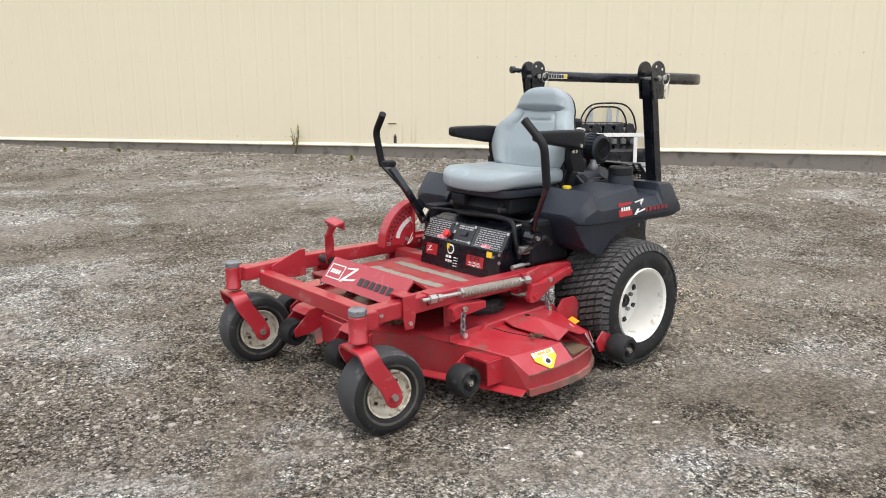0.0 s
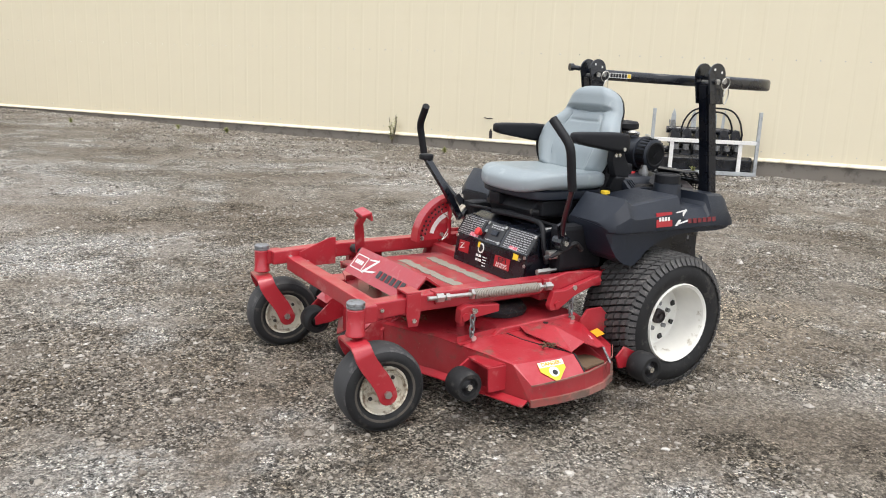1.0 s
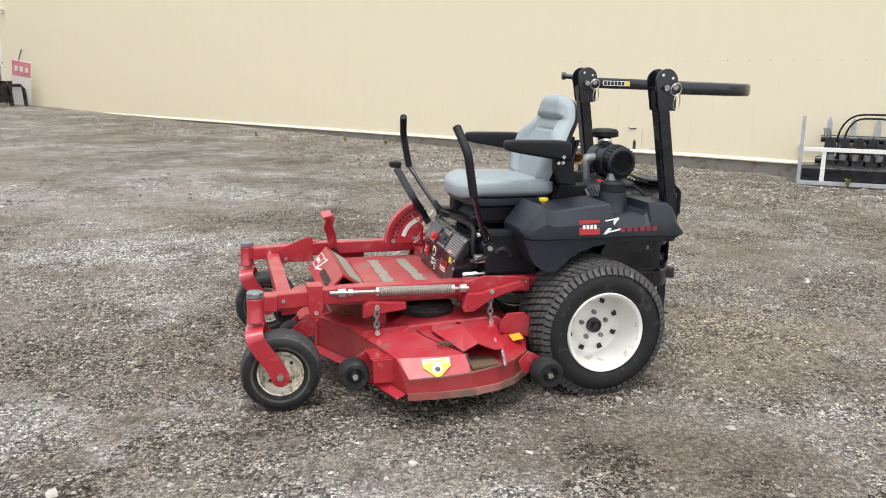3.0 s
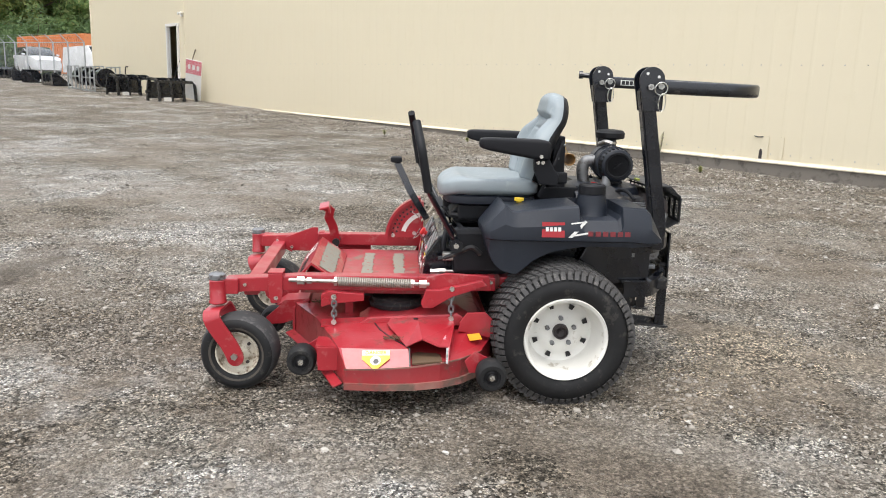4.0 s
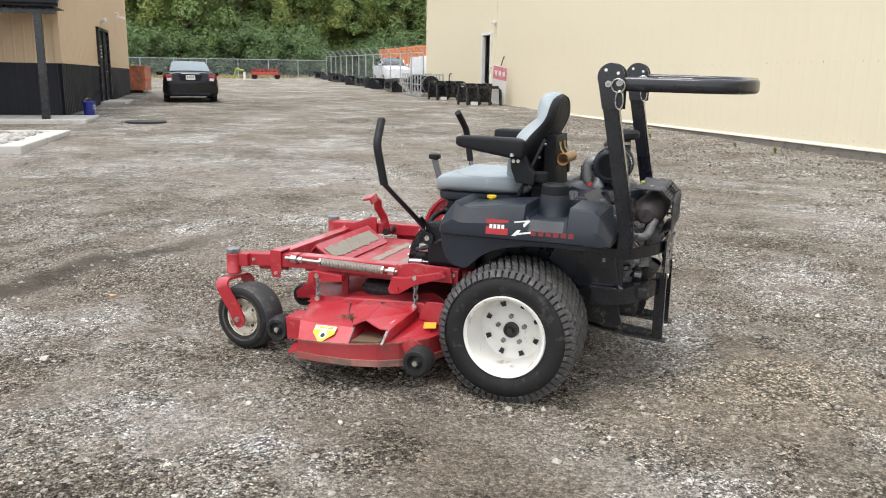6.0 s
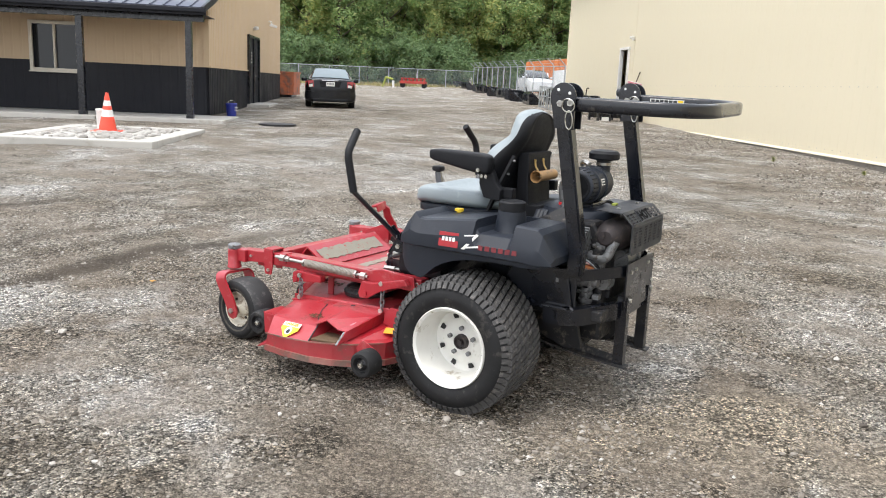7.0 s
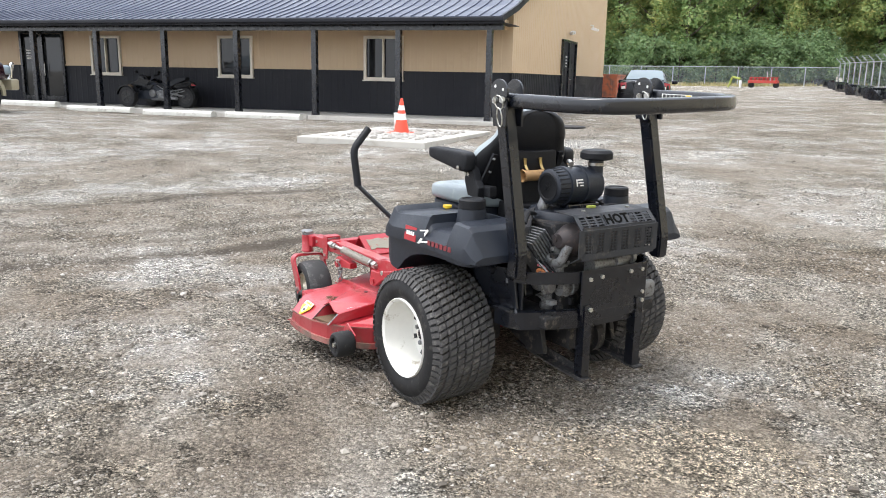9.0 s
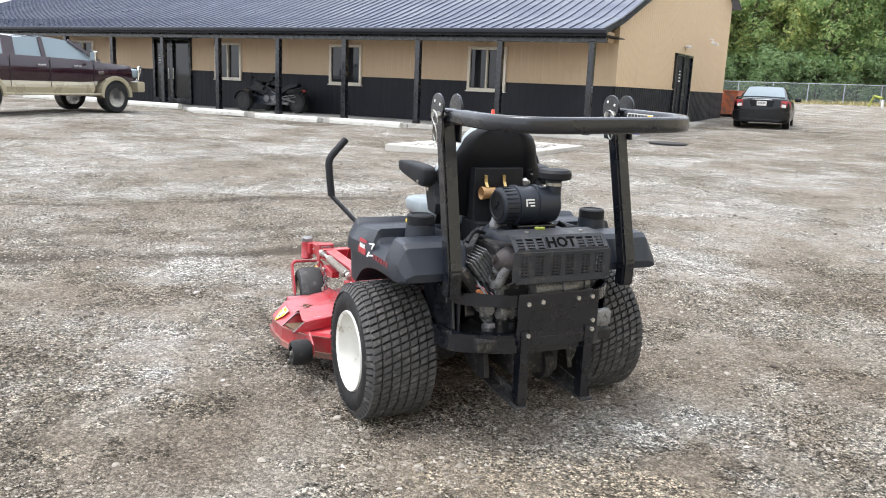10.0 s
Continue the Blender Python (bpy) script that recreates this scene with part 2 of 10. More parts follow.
def glass(name, tint, rough=0.03, trans=0.0):
    m, nt, b, co = base(name)
    b.inputs["Base Color"].default_value = (*tint, 1)
    b.inputs["Roughness"].default_value = rough
    b.inputs["Transmission Weight"].default_value = trans
    b.inputs["Specular IOR Level"].default_value = 0.42
    return m


M_GROUND = gravel_ground()
M_STONE = per_piece("loose_stone", ((0.0, (0.09, 0.075, 0.06)), (0.35, (0.22, 0.19, 0.155)), (0.72, (0.38, 0.343, 0.292)), (0.93, (0.48, 0.442, 0.388)), (1.0, (0.68, 0.645, 0.59))), 0.9, island=True)
M_RED = plain("red_paint", (0.36, 0.016, 0.026), 0.4, wear=(0.4, 0.085, 0.085), amount=0.42, scale=8, grain=0.2, coat=0.45)
M_REDDECK = deck_paint("red_deck_paint", (0.37, 0.014, 0.024), (0.43, 0.062, 0.072), (0.19, 0.075, 0.058), 0.36)
M_SKIRT = deck_paint("scuffed_skirt", (0.3, 0.016, 0.022), (0.33, 0.04, 0.045), (0.19, 0.06, 0.048), 0.5, 0.42)
M_PAN = deck_paint("muddy_foot_pan", (0.33, 0.016, 0.024), (0.4, 0.09, 0.09), (0.2, 0.15, 0.115), 0.62, 0.55)
M_LIP = deck_paint("muddy_skirt_lip", (0.26, 0.06, 0.05), (0.34, 0.2, 0.16), (0.12, 0.09, 0.07), 1.0, 0.7)
M_BLACK = plain("black_powder_coat", (0.004, 0.0052, 0.009), 0.28, wear=(0.03, 0.028, 0.026), amount=0.1, scale=9, grain=0.12, spec=0.5, coat=0.35)
M_PLASTIC = plain("charcoal_plastic", (0.0105, 0.0142, 0.0225), 0.44, wear=(0.019, 0.0235, 0.0335), amount=0.4, scale=4, grain=0.4, fine=260, spec=0.46)
M_SATIN = plain("black_foam", (0.0065, 0.007, 0.009), 0.58, scale=9, grain=0.5, fine=320, spec=0.3)
M_RUBBER = plain("tyre_rubber", (0.012, 0.012, 0.0125), 0.68, wear=(0.045, 0.042, 0.038), amount=0.3, scale=11, grain=0.4, spec=0.35)
M_TREAD = plain("tread_rubber", (0.06, 0.058, 0.057), 0.8, wear=(0.13, 0.123, 0.115), amount=0.55, scale=16, grain=0.5)
M_TYREDUST = plain("dusty_sidewall", (0.075, 0.066, 0.055), 0.9, wear=(0.03, 0.028, 0.027), amount=0.6, scale=14, grain=0.3)
M_GREYTYRE = plain("scuffed_caster_rubber", (0.04, 0.04, 0.041), 0.75, wear=(0.1, 0.096, 0.092), amount=0.5, scale=9, grain=0.3)
M_WHITE = plain("white_wheel_paint", (0.75, 0.74, 0.69), 0.42, wear=(0.42, 0.38, 0.3), amount=0.12, scale=8, grain=0.1)
M_WHITEDIRT = plain("dirty_cream_rim", (0.6, 0.56, 0.46), 0.6, wear=(0.2, 0.15, 0.1), amount=0.75, scale=18, grain=0.3)
M_VINYL = plain("grey_vinyl", (0.262, 0.302, 0.318), 0.45, wear=(0.33, 0.37, 0.385), amount=0.3, scale=5, grain=0.4, fine=210, spread=0.08)
M_SEAM = plain("seat_seam", (0.13, 0.17, 0.19), 0.6)
M_STEEL = plain("bare_steel", (0.5, 0.49, 0.46), 0.34, 0.9, wear=(0.3, 0.25, 0.19), amount=0.3, scale=20)
M_COIL = plain("dull_spring_wire", (0.36, 0.33, 0.285), 0.5, 0.45, wear=(0.2, 0.15, 0.1), amount=0.4, scale=24)
M_ZINC = plain("zinc_bolt", (0.66, 0.65, 0.6), 0.3, 0.9, scale=30)
M_BRASS = plain("brass_fitting", (0.56, 0.4, 0.16), 0.35, 0.85, scale=20)
M_TANTUBE = plain("tan_card_tube", (0.38, 0.22, 0.09), 0.6, wear=(0.2, 0.12, 0.06), amount=0.4, scale=22)
M_CAST = plain("grey_cast_metal", (0.24, 0.245, 0.25), 0.5, 0.55, wear=(0.09, 0.08, 0.07), amount=0.6, scale=26, grain=0.5)
M_PUMP = plain("oily_cast_metal", (0.2, 0.2, 0.2), 0.45, 0.45, wear=(0.07, 0.065, 0.06), amount=0.6, scale=70, grain=0.6)
M_DARKCAST = plain("dark_engine_metal", (0.016, 0.016, 0.0175), 0.55, 0.2, wear=(0.1, 0.085, 0.07), amount=0.5, scale=24, grain=0.5)
M_RUSTMETAL = plain("heat_stained_muffler", (0.05, 0.042, 0.042), 0.6, 0.3, wear=(0.1, 0.07, 0.058), amount=0.5, scale=16, grain=0.4)
M_GUARD = plain("dusty_guard_paint", (0.034, 0.036, 0.041), 0.52, wear=(0.075, 0.07, 0.065), amount=0.45, scale=12, grain=0.3, spec=0.35)
M_VOID = plain("unlit_gap", (0.003, 0.003, 0.003), 0.9, spec=0.1)
M_GRIT = plain("worn_grit_pad", (0.25, 0.235, 0.19), 0.9, wear=(0.34, 0.05, 0.045), amount=0.22, scale=24, grain=0.8)
M_CLIP = plain("dry_clippings", (0.12, 0.075, 0.042), 0.95, scale=60, grain=0.8)
M_YELLOW = plain("yellow_label", (0.8, 0.55, 0.03), 0.45, wear=(0.5, 0.36, 0.12), amount=0.2, scale=30)
M_ORANGE = plain("orange_label", (0.83, 0.36, 0.02), 0.45, scale=30)
M_LABELW = plain("white_label", (0.74, 0.73, 0.7), 0.45, wear=(0.45, 0.42, 0.38), amount=0.2, scale=40)
M_PRINT = plain("faded_print", (0.4, 0.41, 0.41), 0.5, wear=(0.16, 0.16, 0.16), amount=0.6, scale=60)
M_LABELK = plain("black_label", (0.012, 0.012, 0.013), 0.38, scale=30)
M_LABELR = plain("red_label", (0.36, 0.016, 0.022), 0.4, wear=(0.3, 0.03, 0.03), amount=0.2, scale=40)
M_PINK = plain("red_white_sticker", (0.6, 0.12, 0.16), 0.45, wear=(0.75, 0.7, 0.7), amount=0.8, scale=50)
M_PUSHRED = plain("red_knob", (0.62, 0.03, 0.03), 0.35)
M_DECALRED = plain("faded_red_decal", (0.17, 0.013, 0.018), 0.5, wear=(0.05, 0.012, 0.015), amount=0.6, scale=60)
M_CREAM = plain("cream_wall_sheet", (0.715, 0.645, 0.478), 0.5, wear=(0.7, 0.628, 0.46), amount=0.4, scale=0.6, grain=0.06, fine=30, spread=0.035)
M_CREAMTRIM = plain("cream_base_trim", (0.76, 0.69, 0.53), 0.5, wear=(0.5, 0.42, 0.3), amount=0.3, scale=3)
M_FOUND = plain("weathered_footing", (0.19, 0.17, 0.145), 0.9, wear=(0.1, 0.09, 0.075), amount=0.6, scale=3, grain=0.6, fine=40)
M_TAN = plain("tan_wall_sheet", (0.53, 0.39, 0.245), 0.5, wear=(0.5, 0.36, 0.225), amount=0.3, scale=0.7, grain=0.05, fine=30, spread=0.04)
M_DARKWALL = plain("charcoal_wall_sheet", (0.008, 0.0085, 0.0125), 0.5, wear=(0.012, 0.012, 0.016), amount=0.3, scale=1.3, grain=0.05, spec=0.28)
M_ROOF = plain("charcoal_roof_sheet", (0.04, 0.048, 0.08), 0.36, 0.0, wear=(0.055, 0.063, 0.095), amount=0.3, scale=0.8, grain=0.04, spec=0.45)
M_CONC = plain("pale_concrete", (0.47, 0.45, 0.41), 0.9, wear=(0.37, 0.345, 0.3), amount=0.5, scale=1.4, grain=0.5, fine=70)
M_STOP = plain("painted_wheel_stop", (0.6, 0.59, 0.54), 0.85, wear=(0.42, 0.4, 0.36), amount=0.5, scale=3, grain=0.4)
M_WINFRAME = plain("almond_window_frame", (0.66, 0.6, 0.5), 0.45, scale=3)
M_PANE = glass("dark_window_pane", (0.018, 0.02, 0.022), 0.03)
M_RUNNER = plain("scraped_black_steel", (0.03, 0.03, 0.032), 0.55, 0.3, wear=(0.16, 0.14, 0.12), amount=0.7, scale=26, grain=0.5)
M_GALV = plain("galvanised_steel", (0.46, 0.48, 0.49), 0.45, 0.7, wear=(0.34, 0.35, 0.36), amount=0.5, scale=6)
M_BARK = plain("bark", (0.11, 0.085, 0.065), 0.95, wear=(0.06, 0.048, 0.038), amount=0.5, scale=3, grain=0.9, fine=25)
M_LEAF = per_piece("leaf", ((0.0, (0.191, 0.312, 0.120)), (0.45, (0.284, 0.415, 0.146)), (0.8, (0.433, 0.559, 0.207)), (1.0, (0.623, 0.617, 0.265))), 0.6, 0.1, 8.0, island=True, through_light=0.52)
M_LEAFDARK = per_piece("dark_leaf", ((0.0, (0.214, 0.332, 0.167)), (0.6, (0.279, 0.408, 0.181)), (1.0, (0.391, 0.503, 0.232))), 0.6, 0.1, 8.0, island=True, through_light=0.52)
M_LEAFGOLD = per_piece("autumn_leaf", ((0.0, (0.279, 0.399, 0.145)), (0.6, (0.400, 0.475, 0.160)), (1.0, (0.614, 0.570, 0.203))), 0.6, 0.1, 8.0, island=True, through_light=0.52)
M_WEED = per_piece("weed_leaf", ((0.0, (0.24, 0.28, 0.08)), (1.0, (0.5, 0.5, 0.2))), 0.7, 0.1, 30.0, island=True)
M_GRASS = per_piece("dry_grass", ((0.0, (0.22, 0.19, 0.07)), (0.5, (0.38, 0.33, 0.13)), (1.0, (0.48, 0.42, 0.2))), 0.9, 0.1, 8.0, island=True)
M_CARBLACK = plain("black_car_paint", (0.005, 0.0055, 0.007), 0.25, spec=0.3, coat=0.08, scale=1.5, grain=0.0)
# pale base colour stands in for the bright sky mirrored in the panes
M_CARGLASS = glass("car_glass", (0.2, 0.25, 0.275), 0.05)
M_MAROON = plain("maroon_truck_paint", (0.02, 0.0055, 0.0105), 0.22, coat=0.3, scale=1.5, grain=0.0)
M_KHAKI = plain("champagne_truck_paint", (0.36, 0.32, 0.22), 0.3, 0.2, coat=0.4, scale=2, grain=0.0)
M_CHROME = plain("chrome", (0.72, 0.72, 0.72), 0.14, 1.0, scale=5)
M_CARWHITE = plain("white_car_paint", (0.78, 0.79, 0.8), 0.22, coat=0.6, scale=2, grain=0.0)
M_TAIL = plain("tail_lamp_red", (0.4, 0.05, 0.06), 0.15, coat=0.7)
M_CONE = plain("cone_orange_red", (0.82, 0.09, 0.05), 0.5, wear=(0.62, 0.08, 0.05), amount=0.3, scale=9)
M_BLUE = plain("blue_bucket", (0.02, 0.03, 0.24), 0.4)
M_RUST = plain("rusty_orange_paint", (0.44, 0.135, 0.062), 0.75, wear=(0.2, 0.105, 0.08), amount=1.0, scale=1.5, grain=0.5, spread=0.3)
M_TARP = plain("orange_panel", (0.66, 0.24, 0.09), 0.7, wear=(0.5, 0.18, 0.08), amount=0.4, scale=1)
M_IMPRED = plain("red_implement_paint", (0.42, 0.05, 0.035), 0.6, wear=(0.25, 0.06, 0.04), amount=0.4, scale=4)
M_IMPYEL = plain("yellow_green_paint", (0.3, 0.34, 0.06), 0.7, wear=(0.2, 0.2, 0.07), amount=0.4, scale=5)
M_LEAFFALL = plain("withered_leaf", (0.55, 0.3, 0.07), 0.6, wear=(0.3, 0.15, 0.05), amount=0.5, scale=40)
M_RIVER = per_piece("river_stone", ((0.0, (0.33, 0.31, 0.28)), (0.5, (0.42, 0.4, 0.365)), (1.0, (0.52, 0.5, 0.46))), 0.85)


# ---- mesh tools ----
def part(name, bm, material, parent=None, label="", smooth=False, sharp=38):
    me = bpy.data.meshes.new(name)
    bmesh.ops.recalc_face_normals(bm, faces=bm.faces)
    bm.to_mesh(me)
    bm.free()
    me.materials.append(material)
    if smooth:
        for p in me.polygons:
            p.use_smooth = True
        me.set_sharp_from_angle(angle=radians(sharp))
    ob = new(name, me)
    ob.parent = parent
    if label:
        ob["label"] = label
    return ob


def each(name, bm, material, parent=None, label="", smooth=False):
    """Link every loose piece of a bmesh as a part of its own."""
    bm.verts.index_update()
    seen, out = set(), []
    for v0 in bm.verts:
        if v0.index in seen:
            continue
        todo, piece = [v0], []
        seen.add(v0.index)
        while todo:
            v = todo.pop()
            piece.append(v)
            for e in v.link_edges:
                w = e.other_vert(v)
                if w.index not in seen:
                    seen.add(w.index)
                    todo.append(w)
        one = bmesh.new()
        new_v = {v.index: one.verts.new(v.co) for v in piece}
        for f in {f for v in piece for f in v.link_faces}:
            one.faces.new([new_v[v.index] for v in f.verts])
        out.append(part(name, one, material, parent, label, smooth))
    bm.free()
    return out


def thing(name, m, label, category, group="", kind=""):
    ob = new(name)
    ob.empty_display_size = 0.2
    ob.matrix_basis = m
    return tagged(ob, label, category, group, kind)


def box(bm, c, s, bevel=0.0, m=None):
    """A box with centre c and size s, its edges rounded by bevel."""
    r = bmesh.ops.create_cube(bm, size=1.0)["verts"]
    for v in r:
        v.co = Vector((c[0] + v.co.x * s[0], c[1] + v.co.y * s[1], c[2] + v.co.z * s[2]))
        if m is not None:
            v.co = m @ v.co
    if bevel:
        es = list({e for v in r for e in v.link_edges})
        bmesh.ops.bevel(bm, geom=es, offset=bevel, segments=2, affect="EDGES", profile=0.6)


def prism(bm, pts, axis, lo, hi, bevel=0.0, m=None, inset=0.0):
    """A solid from an outline in the two other axes, from lo to hi along axis; inset shrinks the two ends a little towards the middle."""
    def at(a, b, c):
        p = {"x": (c, a, b), "y": (a, c, b), "z": (a, b, c)}[axis]
        return m @ Vector(p) if m is not None else Vector(p)
    cx, cy = sum(p[0] for p in pts) / len(pts), sum(p[1] for p in pts) / len(pts)
    def ring(c, k):
        return [bm.verts.new(at(cx + (a - cx) * (1 - k), cy + (b - cy) * (1 - k), c)) for a, b in pts]
    if inset:
        d = (hi - lo) * 0.12
        rows = [ring(lo, inset), ring(lo + d, 0), ring(hi - d, 0), ring(hi, inset)]
    else:
        rows = [ring(lo, 0), ring(hi, 0)]
    fs = [bm.faces.new(rows[0]), bm.faces.new(rows[-1][::-1])]
    n = len(pts)
    for ra, rb in zip(rows, rows[1:]):
        for i in range(n):
            fs.append(bm.faces.new((ra[i], rb[i], rb[(i + 1) % n], ra[(i + 1) % n])))
    if bevel:
        bmesh.ops.recalc_face_normals(bm, faces=fs)
        es = list({e for f in fs for e in f.edges if len(e.link_faces) == 2 and e.calc_face_angle(0) > 0.3})
        bmesh.ops.bevel(bm, geom=es, offset=bevel, segments=2, affect="EDGES", profile=0.6)


def tube(bm, pts, r, segs=10, caps=True, radii=None):
    """A round bar along a line of points."""
    pts = [Vector(p) for p in pts]
    rows, up = [], None
    for i, p in enumerate(pts):
        d = (pts[min(i + 1, len(pts) - 1)] - pts[max(i - 1, 0)]).normalized()
        if up is None:
            up = d.orthogonal().normalized()
        up = (up - d * up.dot(d)).normalized()
        side = d.cross(up)
        rr = radii[i] if radii else r
        rows.append([bm.verts.new(p + rr * (math.cos(a) * up + math.sin(a) * side)) for a in (2 * math.pi * k / segs for k in range(segs))])
    for ra, rb in zip(rows, rows[1:]):
        for k in range(segs):
            bm.faces.new((ra[k], ra[(k + 1) % segs], rb[(k + 1) % segs], rb[k]))
    if caps:
        bm.faces.new(rows[0][::-1])
        bm.faces.new(rows[-1])


def rod(bm, a, b, r, segs=12):
    tube(bm, (a, b), r, segs)


def flat_bar(bm, pts, wide, w, t):
    """A flat bar of width w (along the direction wide) and thickness t, along a line of points."""
    pts, wide = [Vector(p) for p in pts], Vector(wide).normalized()
    rows = []
    for i, p in enumerate(pts):
        d = (pts[min(i + 1, len(pts) - 1)] - pts[max(i - 1, 0)]).normalized()
        wv = (wide - d * wide.dot(d)).normalized()
        n = d.cross(wv)
        rows.append([bm.verts.new(p + a * w / 2 * wv + b * t / 2 * n) for a, b in ((-1, -1), (1, -1), (1, 1), (-1, 1))])
    for ra, rb in zip(rows, rows[1:]):
        for k in range(4):
            bm.faces.new((ra[k], ra[(k + 1) % 4], rb[(k + 1) % 4], rb[k]))
    bm.faces.new(rows[0][::-1])
    bm.faces.new(rows[-1])


def lathe(bm, prof, axis="y", c=(0, 0, 0), segs=40, closed=False):
    """A turned shape: prof holds (place along the axis, radius)."""
    rows = []
    for a, r in prof:
        row = []
        for k in range(segs):
            t = 2 * math.pi * k / segs
            u, v = r * math.cos(t), r * math.sin(t)
            p = {"y": (u, a, v), "x": (a, u, v), "z": (u, v, a)}[axis]
            row.append(bm.verts.new((c[0] + p[0], c[1] + p[1], c[2] + p[2])))
        rows.append(row)
    if closed:
        rows.append(rows[0])
    for ra, rb in zip(rows, rows[1:]):
        for k in range(segs):
            bm.faces.new((ra[k], ra[(k + 1) % segs], rb[(k + 1) % segs], rb[k]))
    if not closed:
        bm.faces.new(rows[0][::-1])
        bm.faces.new(rows[-1])


def arc(c, r, a0, a1, n):
    return [(c[0] + r * math.cos(radians(a0 + (a1 - a0) * i / n)), c[1] + r * math.sin(radians(a0 + (a1 - a0) * i / n))) for i in range(n + 1)]


def round_path(pts, r, n=5):
    """A line of points with its corners rounded."""
    pts = [Vector(p) for p in pts]
    out = [pts[0]]
    for a, b, c in zip(pts, pts[1:], pts[2:]):
        k = min(r, (a - b).length * 0.49, (c - b).length * 0.49)
        p, q = b + (a - b).normalized() * k, b + (c - b).normalized() * k
        for i in range(n + 1):
            t = i / n
            out.append(p * (1 - t) ** 2 + b * 2 * t * (1 - t) + q * t * t)
    return out + [pts[-1]]


def bolt(bm, p, d, r=0.008, h=0.007):
    """A hexagon head at p that points along d."""
    d = Vector(d).normalized()
    tube(bm, (Vector(p), Vector(p) + d * h), r, 6)


def letters(text, size, m, material, parent, name="lettering", depth=0.0008, bold=0.0, squeeze=1.0):
    """Lettering as a mesh, in the plane of m's x and y."""
    cu = bpy.data.curves.new(name, "FONT")
    cu.body, cu.size, cu.extrude, cu.offset, cu.align_x, cu.align_y = text, size, depth, bold, "CENTER", "CENTER"
    cu.resolution_u = 2
    tmp = bpy.data.objects.new(name, cu)
    scene.collection.objects.link(tmp)
    dg = bpy.context.evaluated_depsgraph_get()
    me = bpy.data.meshes.new_from_object(tmp.evaluated_get(dg))
    bpy.data.objects.remove(tmp)
    bpy.data.curves.remove(cu)
    me.transform(m @ Matrix.Diagonal((squeeze, 1, 1, 1)))
    me.materials.clear()
    me.materials.append(material)
    ob = new(name, me)
    ob.parent = parent
    return ob


def mark(n, wide, high, m, material, parent):
    """A worn maker's mark: n plain blocks in a row, in the plane of m's x and y."""
    bm = bmesh.new()
    for k in range(n):
        plate(bm, m, wide / n * 0.7, high, 0.0012, ((k + 0.5) / n * wide - wide / 2, 0))
    return part("maker_mark", bm, material, parent)


def facing(p, right, up):
    """A plane at p with the directions right and up, for labels and lettering."""
    r = Vector(right).normalized()
    u = Vector(up)
    u = (u - r * u.dot(r)).normalized()
    n = r.cross(u)
    return Matrix(((r.x, u.x, n.x, p[0]), (r.y, u.y, n.y, p[1]), (r.z, u.z, n.z, p[2]), (0, 0, 0, 1)))


def plate(bm, m, w, h, t=0.0012, at=(0, 0)):
    """A thin label in the plane of m."""
    box(bm, (at[0], at[1], t / 2), (w, h, t), 0, m)


def lines_of_text(bm, m, x0, y0, w, n, pitch, thick, rng, t=0.0018):
    """Rows of small bars, for print too small to read."""
    for i in range(n):
        x = x0
        while x < x0 + w:
            l = min(rng.uniform(0.008, 0.03), x0 + w - x)
            if l > 0.003:
                box(bm, (x + l / 2, y0 - i * pitch, t / 2), (l * 0.85, thick, t), 0, m)
            x += l + 0.003


def from_numbers(name, verts, faces, material, smooth=False):
    me = bpy.data.meshes.new(name)
    me.from_pydata(verts, [], faces)
    me.materials.append(material)
    if smooth:
        for p in me.polygons:
            p.use_smooth = True
    return new(name, me)


# ---- the yard ----
def lie(x, y):
    """Height of the yard: level round the mower, rising gently towards the buildings and the woods."""
    p = 0.0072 * math.sqrt((x - 3) ** 2 + 4) - 0.0144 - 0.0011 * (x - 3) + 0.0185 * (y - 2) - 0.02
    a, b = min(1.0, max(0.0, (-x - 6) / 9)), min(1.0, max(0.0, (5 - y) / 5))
    bank = 0.19 * a * a * (3 - 2 * a) * b * b * (3 - 2 * b)
    dip = 0.024 * math.exp(-((x - 3.0) ** 2 + (y - 2.9) ** 2) / 1.4)
    return 0.8 * 0.5 * (p + math.sqrt(p * p + 0.0004)) - 0.006 + bank - dip


def ruts(x, y):
    """Low humps and wheel ruts of the trodden gravel."""
    far = min(1.0, max(0.0, (math.hypot(x - 2.5, y - 2.6) - 1.6) / 2.5))
    d = 0.028 * noise.noise((x * 0.55, y * 0.55, 3.1)) + 0.018 * noise.noise((x * 1.9, y * 1.9, 7.7))
    s = (x * 0.77 + y * 0.64)
    q = (-x * 0.64 + y * 0.77)
    d += -0.03 * max(0.0, noise.noise((s * 0.22, q * 1.15, 1.4)) - 0.18)
    w = x + 0.45 * noise.noise((x * 0.9, y * 0.9, 2.2))
    for c, k in ((-2.95, 0.03), (-1.35, 0.02), (-0.86, 0.014), (-0.27, 0.034)):
        d -= k * (math.exp(-((w - c) / 0.11) ** 2) - 0.5 * math.exp(-((w - c - 0.24) / 0.1) ** 2)) * (0.6 + noise.noise((x * 2.5, y * 2.5, 6.0))) * min(1.0, max(0.0, 5.2 - y))
    return far * d + 0.006 * noise.noise((x * 7, y * 7, 2.0)) + 0.0035 * noise.noise((x * 19, y * 19, 5.0))


